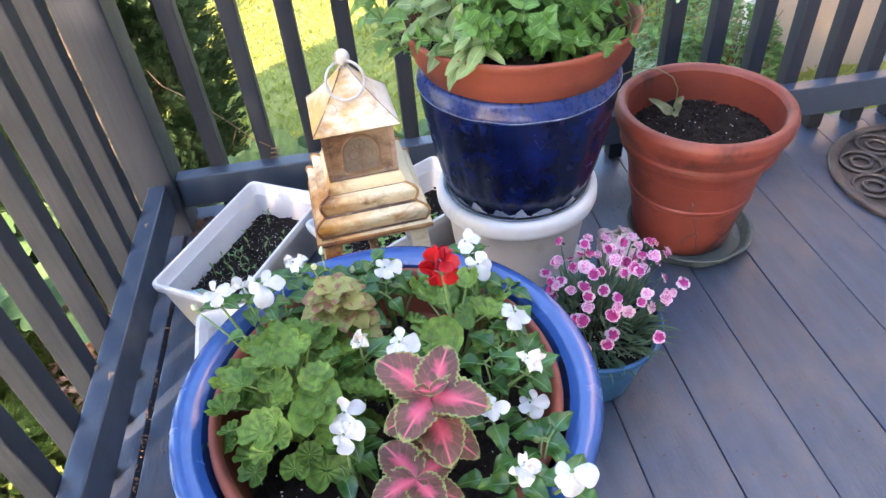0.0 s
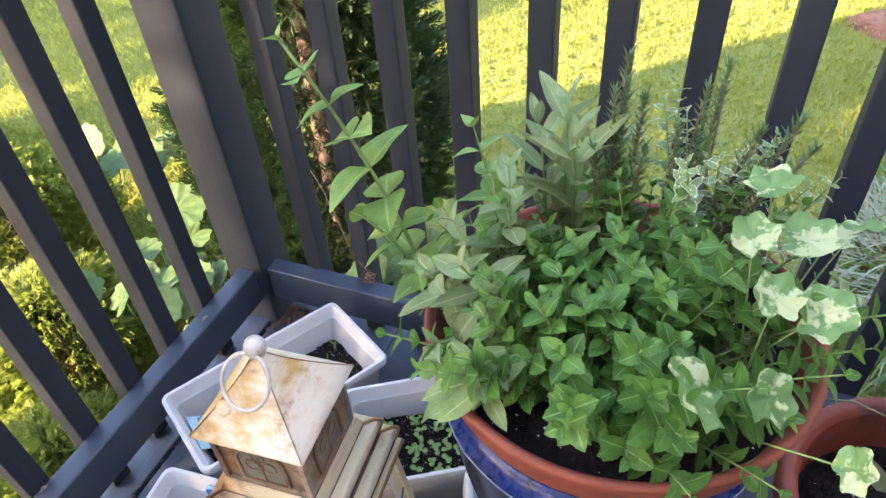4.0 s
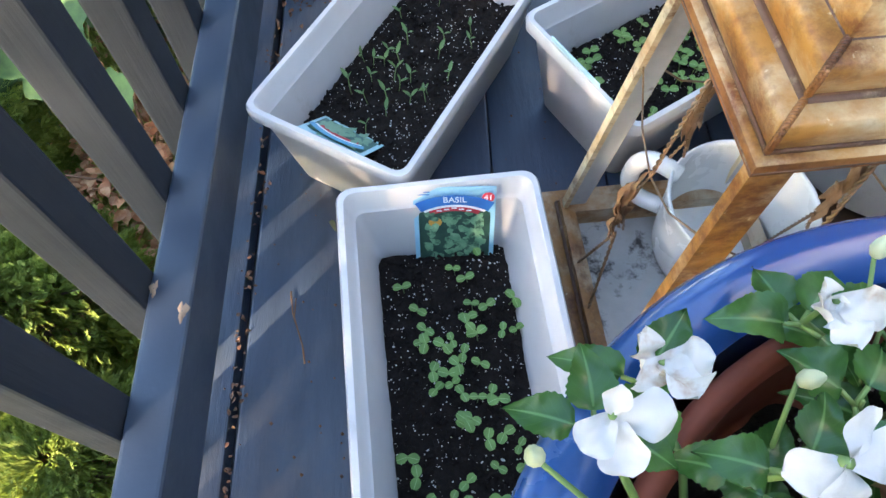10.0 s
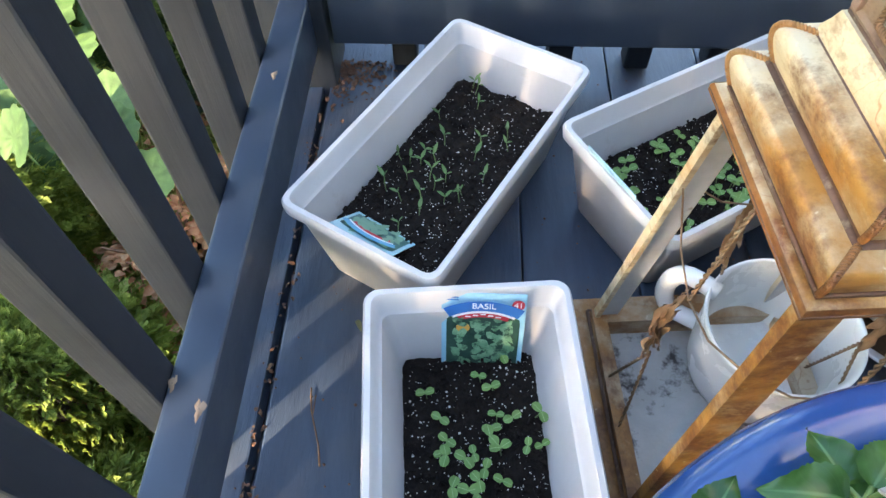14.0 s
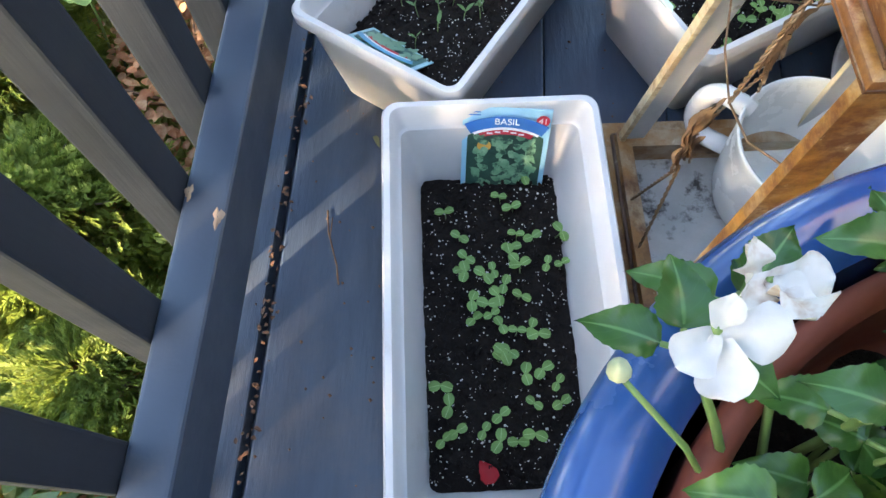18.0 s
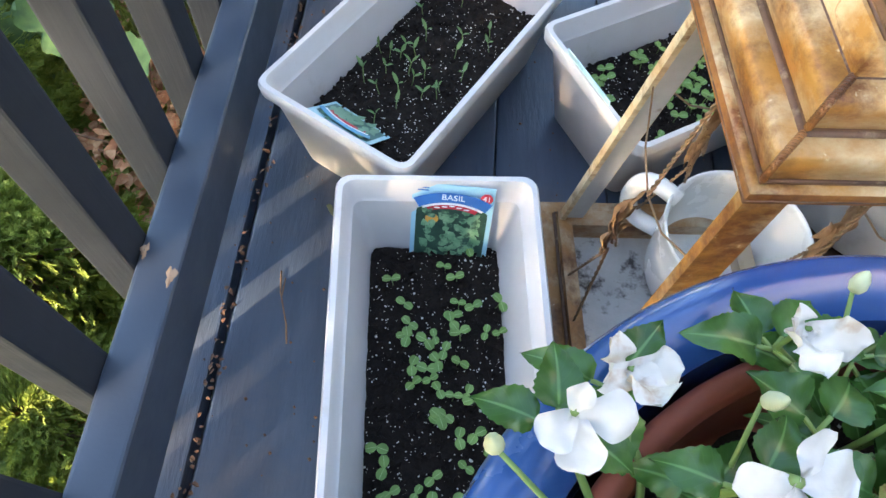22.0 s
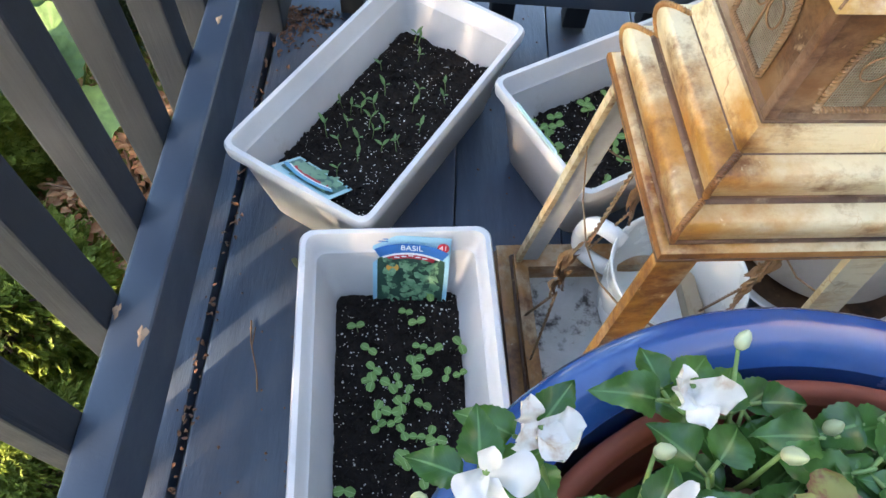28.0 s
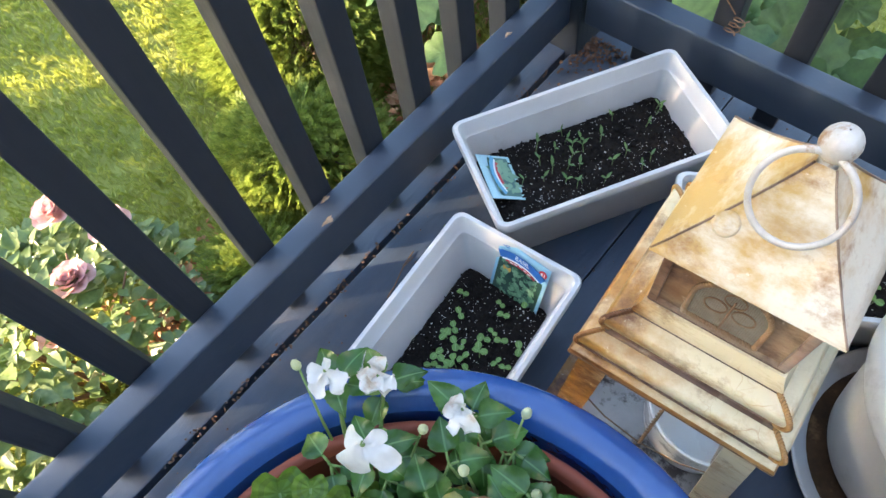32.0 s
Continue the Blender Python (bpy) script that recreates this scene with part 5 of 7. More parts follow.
def seed_packet(m, label, word="", w=0.078, h=0.102, inks=None):
    """Lies in its own x-y plane, its face towards +z, its foot at y = 0."""
    card, dark, green, blue = inks or (M_blue_card, M_dark_ink, M_green_ink, M_mid_blue)
    th = empty("seed_packet", m, label, "seed packet", "seed packets")
    part("sleeve", box(-w / 2, w / 2, 0, h, -0.0012, 0.0, 0.0004), card, th)
    pic = [(-w * 0.44, h * 0.10), (w * 0.44, h * 0.10), (w * 0.44, h * 0.64)] + [(w * 0.44 * math.cos(radians(a)), h * 0.68 + h * 0.07 * math.sin(radians(a))) for a in range(10, 171, 16)] + [(-w * 0.44, h * 0.64)]
    flat("leaf_picture", pic, 0.0002, dark, th)
    hp = Heap()
    r = random.Random(4)
    for k in range(78):
        lf = leaf(r.uniform(0.008, 0.014), r.uniform(0.006, 0.009), "egg", 0.05, 0.0, 5, 1)
        a = r.uniform(0, 360)
        hp.add(*lf, pose(r.uniform(-0.38, 0.38) * w * 0.9, h * r.uniform(0.16, 0.68), 0.0008 + 0.00003 * k, 0, 0, a))
    hp.make("printed_leaves", green, th)
    flat("orange_spot", [(-w * 0.24 + 0.0065 * math.cos(a * 0.5236), h * 0.60 + 0.0060 * math.sin(a * 0.5236)) for a in range(12)], 0.0024, M_orange_ink, th)
    cy = h - 0.081
    flat("red_banner", arc_band(0.0545, 0.0600, 0, cy, 66, 114), 0.0026, M_red_ink, th)
    flat("white_banner", arc_band(0.0600, 0.0632, 0, cy, 62, 118), 0.0030, M_white_ink, th)
    flat("blue_banner", arc_band(0.0630, 0.0745 if word else 0.0690, 0, cy, 60, 120), 0.0034, blue, th)
    if word:
        lettering(word, 0.0092, 0, h - 0.0148, 0.0042, M_white_ink, th)
        flat("price_spot", [(w * 0.40 + 0.0060 * math.cos(a * 0.5236), h * 0.90 + 0.0060 * math.sin(a * 0.5236)) for a in range(12)], 0.0030, M_red_ink, th)
        for q in range(5):
            flat("small_print", [(-0.017 + 0.007 * q, h * 0.772 - 0.0016 * abs(q - 2)), (-0.012 + 0.007 * q, h * 0.772 - 0.0016 * abs(q - 2)), (-0.012 + 0.007 * q, h * 0.786 - 0.0016 * abs(q - 2)), (-0.017 + 0.007 * q, h * 0.786 - 0.0016 * abs(q - 2))], 0.0032, M_white_ink, th, 0.0002)
        lettering("4", 0.0085, w * 0.375, h * 0.875, 0.0036, M_white_ink, th)
        lettering("1", 0.0085, w * 0.43, h * 0.875, 0.0036, M_white_ink, th)
        for k in range(2):
            flat("small_print", [(-w * 0.46, h * (0.945 - 0.03 * k)), (-w * 0.30, h * (0.945 - 0.03 * k)), (-w * 0.30, h * (0.957 - 0.03 * k)), (-w * 0.46, h * (0.957 - 0.03 * k))], 0.0004, M_mid_blue, th, 0.0002)
    return th


seed_packet(BOX1 @ pose(0.0125, BL / 2 - 0.042, 0.034, 72, 0, -6), "pale blue basil seed packet propped inside the white planter", "BASIL")
seed_packet(BOX2 @ pose(-0.012, -0.104, 0.069, 33, 0, 177), "blue seed packet half buried in the planter's soil", "", 0.078, 0.058, FADED)
seed_packet(BOX3 @ pose(-0.006, -BL / 2 + 0.020, 0.066, 102, 0, 0) @ pose(0, 0, 0, 0, 180, 0), "pale blue seed packet standing inside the end of the planter", "", 0.078, 0.078, FADED)


# ---- flowers and bedding plants ----
def white_flower(parent, p, facing, size, seed, mat=None, faded=False):
    r = random.Random(seed)
    hp = Heap()
    f = Vector(facing).normalized()
    base = aim(p, f.orthogonal(), f)
    shut = r.choice((30, 45, 55)) if faded else r.choice((-8, -4, 0, 6, 12))
    for k, a in enumerate((90, 162, 234, 306, 18)):
        if k in (0, 4) and r.random() < 0.25:
            continue
        grow = r.uniform(1.15, 1.35) if k in (2, 3) else r.uniform(0.75, 1.0)
        lf = leaf(size * grow, size * grow * r.uniform(0.68, 0.98), "spoon", r.uniform(-0.3, 0.5), r.uniform(-0.6, 1.1), 14, 3, ruffle=0.22 if faded else 0.08, seed=seed * 7 + k)
        hp.add(*lf, base @ pose(0, 0, 0.0006 * k, r.uniform(-14, 22) + shut, 0, a + r.uniform(-16, 16)))
    o = hp.make("blossom", mat or (M_faded_petal if faded else M_white_petal), parent, "browning crumpled white blossom" if faded else "white five-petalled blossom")
    hp2 = Heap()
    hp2.add(*tube([Vector(p) - f * 0.002, Vector(p) + f * 0.003], size * 0.09, 6))
    hp2.make("blossom_heart", M_stem, o)
    return o


def bud(parent, p, d, size):
    v, f = lathe([(0.0004, 0), (0.36, 0.12), (0.5, 0.35), (0.42, 0.65), (0.2, 0.9), (0.02, 1.0)], 10)
    m = Matrix.Translation(p) @ Vector(d).to_track_quat("Z", "Y").to_matrix().to_4x4() @ Matrix.Diagonal((size * 0.72, size * 0.72, size * 1.15, 1))
    mm = np.array(m)
    v = np.asarray(v) @ mm[:3, :3].T + mm[:3, 3]
    return obj_from("bud", v, f, M_bud, parent, label="greenish white flower bud")


def impatiens(root, flowers, n_leaves, seed, spread=0.06, zlo=0.36, zhi=0.43, buds=(), leaf_len=0.031):
    """Branching succulent stems, toothed leaves in whorls under each flower, white blossoms."""
    r = random.Random(seed)
    root = Vector(root)
    th = empty("impatiens_plant", Matrix.Translation(root), "white-flowered impatiens with glossy green leaves in the blue planter", "flowering plant", "impatiens plants")
    inv = Matrix.Translation(-root)
    stems, leaves = Heap(), Heap()

    def whorl(p, n, ln):
        for k in range(n):
            a = k * 2.4 + r.uniform(0, 1)
            el = r.uniform(-0.25, 0.45)
            d = Vector((math.cos(a) * math.cos(el), math.sin(a) * math.cos(el), math.sin(el)))
            q = Vector(p) + d * 0.008 - Vector((0, 0, r.uniform(0, 0.012)))
            leaves.add(*leaf(ln * r.uniform(0.75, 1.1), ln * r.uniform(0.62, 0.78), "egg", 0.42, r.uniform(0.3, 1.2), 18, 2, teeth=0.040, ruffle=0.075, seed=r.randrange(999)), inv @ aim(q, d))
            stems.add(*tube([Vector(p) - Vector((0, 0, 0.006)), q], 0.0011, 5), None, inv)

    for fx, fy, fz, tilt, petal, faded in flowers:
        p = Vector((fx, fy, fz))
        mid = root.lerp(p, 0.5) + Vector((r.uniform(-0.01, 0.01), r.uniform(-0.01, 0.01), 0.012))
        stems.add(*tube([root + Vector((r.uniform(-.012, .012), r.uniform(-.012, .012), -0.01)), mid, p - Vector((0, 0, 0.022)), p], 0.0022, 7, 0.45), None, inv)
        whorl(p - Vector((0, 0, 0.020)), 4, leaf_len)
        out = (p - root)
        out.z = 0
        f = Vector((out.x * tilt, out.y * tilt - 0.10, 1.0)) if out.length else Vector((0, 0, 1))
        white_flower(th, inv @ p, (f.x * 3 + r.uniform(-.5, .5), f.y * 3 + r.uniform(-.5, .2), 1.0), petal, r.randrange(9999), faded=faded)
    for k in range(n_leaves):
        a, d = r.uniform(0, 6.283), spread * math.sqrt(r.random())
        p = root + Vector((d * math.cos(a), d * math.sin(a), 0))
        p.z = r.uniform(zlo, zhi)
        stems.add(*tube([root, root.lerp(p, 0.55) + Vector((0, 0, 0.01)), p], 0.0018, 6, 0.5), None, inv)
        whorl(p, 3, leaf_len)
    for b in buds:
        bud(th, inv @ Vector(b), (r.uniform(-.5, .5), r.uniform(-.5, .5), 1), 0.0105)
        stems.add(*tube([root, root.lerp(Vector(b), 0.6) + Vector((0, 0, 0.012)), Vector(b)], 0.0016, 6, 0.6), None, inv)
    stems.make("branching_stem", M_stem, th)
    leaves.make("foliage", M_imp, th)
    return th


ZS = 0.305
# flowers are (x, y, z, tilt, petal length, faded)
impatiens((0.305, -0.748, ZS), [(0.258, -0.698, 0.432, 0.3, 0.0165, False), (0.282, -0.676, 0.414, 0.3, 0.0155, True)], 1, 1, 0.02, 0.39, 0.40, [(0.234, -0.709, 0.417)], 0.028)
impatiens((0.330, -0.728, ZS), [(0.317, -0.718, 0.450, 0.1, 0.0210, False)], 3, 8, 0.035, 0.37, 0.40, [(0.331, -0.684, 0.413)], 0.027)
impatiens((0.388, -0.692, ZS), [(0.347, -0.657, 0.423, 0.2, 0.0155, True)], 13, 2, 0.050, 0.37, 0.42, [(0.379, -0.633, 0.407), (0.373, -0.688, 0.435)], 0.031)
impatiens((0.460, -0.705, ZS), [(0.456, -0.698, 0.427, 0.1, 0.0165, False)], 8, 3, 0.05, 0.36, 0.41, [(0.415, -0.668, 0.40)], 0.029)
impatiens((0.560, -0.735, ZS), [(0.563, -0.731, 0.440, 0.2, 0.0165, False), (0.559, -0.672, 0.425, 0.4, 0.0160, False)], 7, 4, 0.045, 0.36, 0.41, (), 0.028)
impatiens((0.560, -0.838, ZS), [(0.586, -0.814, 0.440, 0.3, 0.0165, False), (0.586, -0.870, 0.430, 0.3, 0.0140, True), (0.587, -0.882, 0.372, 0.4, 0.0160, False)], 10, 5, 0.05, 0.36, 0.41, (), 0.029)
impatiens((0.570, -0.968, ZS), [(0.551, -0.976, 0.415, 0.2, 0.0150, True), (0.594, -0.993, 0.420, 0.4, 0.0200, False), (0.541, -0.900, 0.406, 0.2, 0.0140, False)], 8, 6, 0.045, 0.36, 0.41)
impatiens((0.440, -0.845, ZS), [(0.461, -0.842, 0.455, 0.0, 0.0165, False), (0.420, -0.818, 0.437, 0.1, 0.0140, True)], 3, 7, 0.03, 0.36, 0.40)
impatiens((0.400, -0.905, ZS), [(0.398, -0.886, 0.416, 0.1, 0.0170, False), (0.394, -0.905, 0.408, 0.2, 0.0165, False)], 2, 9, 0.02, 0.36, 0.38)


def geranium(root, n, spread, seed, label, flower=None):
    r = random.Random(seed)
    root = Vector(root)
    th = empty("geranium_plant", Matrix.Translation(root), label, "flowering plant", "geranium plants")
    stems, leaves = Heap(), Heap()
    for k in range(n):
        a, d = k * 2.4, spread * math.sqrt((k + 0.5) / n)
        rad = r.uniform(0.011, 0.025)
        p = Vector((d * math.cos(a), d * math.sin(a), r.uniform(0.040, 0.100) + 0.060 * (1 - d / spread)))
        m = Matrix.Translation(p) @ Euler((radians(-p.y / spread * 30 + r.uniform(-14, 14)), radians(p.x / spread * 30 + r.uniform(-14, 14)), a + 1.57)).to_matrix().to_4x4()
        leaves.add(*disc_leaf(rad, 44, 4, 11, 0.030, 0.30, 0.5, 0.09, seed=r.randrange(999)), m)
        stems.add(*tube([(0, 0, 0), (p.x * 0.45, p.y * 0.45, p.z * 0.75), p], 0.0017, 6, 0.7))
    if flower:
        q = Vector(flower) - root
        stems.add(*tube([(0, 0, 0.02), q * 0.5 + Vector((0, 0, 0.01)), q], 0.0018, 6))
        hp = Heap()
        for k in range(34):
            d = Vector((r.gauss(0, 1), r.gauss(0, 1), r.gauss(0.25, 0.9))).normalized()
            hp.add(*leaf(0.0145, 0.015, "petal", 0.1, 0.2, 5, 2, seed=k), aim(q + d * 0.009, (d + Vector((r.gauss(0, .6), r.gauss(0, .6), r.gauss(0, .6)))), d))
        hp.make("flower_head", M_red_petal, th, "bright red geranium flower head")
    stems.make("branching_stem", M_stem, th)
    leaves.make("foliage", M_gera, th)
    return th


geranium((0.345, -0.826, ZS), 82, 0.088, 3, "geranium with scalloped round green leaves in the blue planter")
geranium((0.530, -0.768, ZS), 15, 0.066, 4, "red-flowered geranium with round green leaves in the blue planter", (0.514, -0.802, 0.512))


def coleus(root, whorls, mat, seed, label, wide=0.78, frill=0.035):
    """Whorls are (height, leaves, length, first angle, rise)."""
    r = random.Random(seed)
    root = Vector(root)
    th = empty("coleus_plant", Matrix.Translation(root), label, "foliage plant", "coleus plants")
    top = max(w[0] for w in whorls)
    obj_from("stem", *tube([(0, 0, -0.005), (0.003, 0, top * 0.5), (0, 0, top)], 0.004, 7, 0.6), M_stem, th)
    for z, n, ln, a0, rise in whorls:
        for k in range(n):
            a = radians(a0 + 360 * k / n + r.uniform(-10, 10))
            el = radians(rise + r.uniform(-8, 8))
            L = ln * r.uniform(0.88, 1.12)
            v, f, uv = leaf(L, L * wide, "blunt", 0.20, r.uniform(0.25, 0.75), 20, 3, ruffle=frill, teeth=0.055, seed=r.randrange(999))
            mm = np.array(aim((0, 0, z), (math.cos(a) * math.cos(el), math.sin(a) * math.cos(el), math.sin(el))))
            v = np.asarray(v) @ mm[:3, :3].T + mm[:3, 3]
            obj_from("leaf", v, f, mat, th, uv)
    return th


coleus((0.483, -0.919, ZS), [(0.158, 4, 0.060, 52, 16), (0.138, 4, 0.058, 8, 4), (0.105, 4, 0.050, 50, -4), (0.164, 2, 0.018, 0, 40)], M_coleus, 2, "coleus with pink and maroon leaves edged in green")
coleus((0.458, -0.975, ZS), [(0.118, 4, 0.046, 30, 12), (0.100, 4, 0.044, 75, 0), (0.080, 4, 0.040, 20, -5)], M_coleus, 3, "smaller coleus with pink and maroon leaves edged in green")
coleus((0.398, -0.738, ZS), [(0.136, 6, 0.028, 20, 30), (0.126, 7, 0.038, 60, 14), (0.114, 8, 0.046, 5, 6), (0.100, 8, 0.054, 40, 0), (0.084, 7, 0.056, 10, -6)], M_coleus2, 4, "ruffled bronze and lime coleus in the blue planter", 0.78, 0.07)


# ---- herbs in the glazed pot ----
def herb(name, root, mat, shoots, pair_gap, leaf_len, leaf_wide, shape, seed, label, stem_r=0.0016, rise=0.35, droop=0.4, teeth=0.0, bare=0.25, grow=0.8, nl=7):
    """Upright shoots with crossed pairs of leaves. Shoots are (dx, dy, dz) tips from the root."""
    r = random.Random(seed)
    root = Vector(root)
    th = empty(name, HERBS @ Matrix.Translation(root), label, "herb plant", "potted herbs")
    stems, leaves = Heap(), Heap()
    for dx, dy, dz in shoots:
        tip = Vector((dx, dy, dz))
        foot = Vector((dx * 0.35 + r.uniform(-.01, .01), dy * 0.35 + r.uniform(-.01, .01), -0.01))
        mid = foot.lerp(tip, 0.5) + Vector((-dx * 0.12, -dy * 0.12, dz * 0.06))
        pts = [foot.lerp(mid, t).lerp(mid.lerp(tip, t), t) for t in [i / 8 for i in range(9)]]
        stems.add(*tube(pts, stem_r, 6, 0.5))
        length = sum((b - a).length for a, b in zip(pts, pts[1:]))
        n = max(2, int(length * (1 - bare) / pair_gap))
        for k in range(n + 1):
            t = bare + (1 - bare) * k / n
            i = min(7, int(t * 8))
            p = pts[i].lerp(pts[i + 1], t * 8 - i)
            ax = (pts[i + 1] - pts[i]).normalized()
            u = ax.orthogonal().normalized()
            u = Matrix.Rotation(k * 1.571 + r.uniform(-0.4, 0.4), 3, ax) @ u
            size = leaf_len * (1 - (1 - grow) * abs(2 * t - 1)) * (0.55 if k == n else 1.0) * r.uniform(0.8, 1.15)
            for s in (-1, 1):
                d = u * s + ax * (rise + (0.9 if k == n else 0.0) + r.uniform(-.15, .15))
                leaves.add(*leaf(size, size * leaf_wide, shape, 0.25, droop * r.uniform(0.5, 1.3), nl, 2, teeth=teeth, ruffle=0.015, seed=r.randrange(999)), aim(p, d, ax))
    stems.make("branching_stem", M_stem, th)
    leaves.make("foliage", mat, th)
    return th


r8 = random.Random(8)
HZ = 0.515


def fan(n, sx, sy, z0, z1, lean=0.0):
    return [(r8.gauss(0, sx), r8.gauss(0, sy) + lean, r8.uniform(z0, z1)) for _ in range(n)]


herb("mint_plant", (0.765, -0.345, HZ), M_mint, fan(90, 0.080, 0.062, 0.030, 0.125, -0.020), 0.013, 0.030, 0.68, "oval", 1, "bushy green mint in the glazed blue pot", rise=0.6, teeth=0.05, nl=11)
herb("mint_plant", (0.775, -0.265, HZ), M_mint, fan(40, 0.075, 0.050, 0.09, 0.165, 0.0), 0.014, 0.029, 0.66, "egg", 2, "taller green mint in the glazed blue pot", rise=0.6, teeth=0.05, nl=11)
herb("sage_plant", (0.655, -0.300, HZ), M_sage, [(-0.05, -0.10, 0.055), (-0.04, -0.06, 0.12), (0.0, -0.07, 0.10), (-0.07, 0.0, 0.12), (-0.02, 0.03, 0.17), (0.02, -0.12, 0.06), (-0.09, -0.05, 0.10)], 0.022, 0.060, 0.40, "oval", 3, "grey-green sage in the glazed blue pot", stem_r=0.0022, rise=0.5, droop=0.5)
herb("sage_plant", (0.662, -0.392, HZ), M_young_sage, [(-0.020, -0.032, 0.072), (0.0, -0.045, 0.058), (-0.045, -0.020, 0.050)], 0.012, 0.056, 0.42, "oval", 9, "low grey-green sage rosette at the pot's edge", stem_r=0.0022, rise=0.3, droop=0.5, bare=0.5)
herb("sage_plant", (0.690, -0.200, HZ), M_sage, [(-0.02, 0.02, 0.20), (0.0, -0.02, 0.18), (-0.05, 0.02, 0.17), (0.03, 0.03, 0.17)], 0.026, 0.072, 0.36, "oval", 4, "upright grey-green sage in the glazed blue pot", stem_r=0.0022, rise=0.9, droop=0.2)
herb("oregano_plant", (0.600, -0.265, HZ), M_oreg, [(-0.190, -0.02, 0.275), (-0.13, -0.02, 0.09)], 0.036, 0.062, 0.92, "egg", 5, "one long leaning shoot of soft green leaves in the glazed pot", stem_r=0.0028, rise=0.2, droop=0.4, bare=0.05, grow=0.7)
herb("oregano_plant", (0.635, -0.235, HZ), M_oreg, [(-0.06, 0.03, 0.17), (-0.03, 0.0, 0.14), (-0.09, -0.03, 0.09), (-0.10, 0.02, 0.07)], 0.024, 0.044, 0.70, "egg", 6, "soft green oregano in the glazed pot", rise=0.3)
herb("thyme_plant", (0.590, -0.300, HZ), M_mint, [(-0.06 + 0.01 * k, -0.03 + 0.013 * (k % 5), 0.03 + 0.008 * (k % 4)) for k in range(9)], 0.006, 0.009, 0.5, "oval", 7, "trailing fine-leaved thyme at the pot's edge", stem_r=0.0008, nl=3)
herb("variegated_plant", (0.830, -0.170, HZ), M_varieg, fan(20, 0.060, 0.035, 0.11, 0.20, 0.02), 0.011, 0.021, 0.46, "oval", 8, "cream-edged bushy foliage behind the mint", rise=0.4)


def rosemary(root, tips, seed):
    r = random.Random(seed)
    root = Vector(root)
    th = empty("rosemary_plant", HERBS @ Matrix.Translation(root), "dark rosemary spikes with needle leaves in the glazed pot", "herb plant", "potted herbs")
    st, nd = Heap(), Heap()
    for tip in tips:
        tip = Vector(tip)
        st.add(*tube([(0, 0, 0), tip * 0.5 + Vector((r.uniform(-.01, .01), 0, 0)), tip], 0.0018, 6, 0.5))
        n = int(tip.length * 900)
        for k in range(n):
            t = 0.12 + 0.88 * k / n
            p = tip * t
            a = k * 2.4
            d = Vector((math.cos(a), math.sin(a), 0.75 + 0.9 * (t > 0.93))) + tip.normalized() * 0.2
            nd.add(*leaf(r.uniform(0.017, 0.026) * (1 - 0.35 * t), 0.0034, "strap", 0.3, 0.1, 3, 1), aim(p, d))
    st.make("branching_stem", M_twig, th)
    nd.make("needles", M_rosemary, th)


rosemary((0.735, -0.210, HZ), [(-0.010, 0.028, 0.250), (0.02, 0.0, 0.18), (-0.03, 0.0, 0.17), (0.01, 0.035, 0.21), (-0.018, 0.02, 0.22)], 1)
rosemary((0.800, -0.190, HZ), [(0.015, 0.05, 0.235), (0.055, 0.00, 0.20), (-0.02, 0.01, 0.19), (0.085, 0.00, 0.215), (0.0, 0.03, 0.22), (0.10, -0.02, 0.20)], 2)


def nasturtium(root, leaves_at, seed, label):
    r = random.Random(seed)
    root = Vector(root)
    th = empty("nasturtium_plant", HERBS @ Matrix.Translation(root), label, "trailing plant")
    st = Heap()
    for x, y, z, rad, tx, ty in leaves_at:
        p = Vector((x, y, z)) - root
        v, f, uv = disc_leaf(rad * 0.82, 30, 4, 6, 0.10, 0.16, 0.35, 0.10, seed=r.randrange(99))
        mm = np.array(Matrix.Translation(p) @ Euler((radians(tx), radians(ty), r.uniform(0, 6))).to_matrix().to_4x4())
        v = np.asarray(v) @ mm[:3, :3].T + mm[:3, 3]
        obj_from("leaf", v, f, M_nast, th, uv)
        st.add(*tube([(0, 0, 0), p * 0.5 + Vector((r.uniform(-.02, .02), r.uniform(-.02, .02), -0.012)), p], 0.0011, 6, 0.8))
    st.make("branching_stem", M_stem, th)


nasturtium((0.880, -0.330, HZ), [(0.836, -0.437, 0.629, 0.037, 40, -5), (0.890, -0.417, 0.623, 0.027, 45, 25), (0.885, -0.340, 0.655, 0.026, 30, 10), (0.925, -0.330, 0.640, 0.030, 20, 20),
            (0.905, -0.270, 0.665, 0.032, 10, 5), (0.945, -0.290, 0.635, 0.024, 15, 35), (0.860, -0.300, 0.680, 0.024, 30, -10), (0.930, -0.240, 0.650, 0.030, 5, 15), (0.952, -0.452, 0.611, 0.021, 60, 10),
            (0.870, -0.235, 0.690, 0.028, 15, -5), (0.955, -0.205, 0.640, 0.028, 10, 25)], 4, "variegated nasturtium with round cream-splashed leaves trailing over the pot's edge")


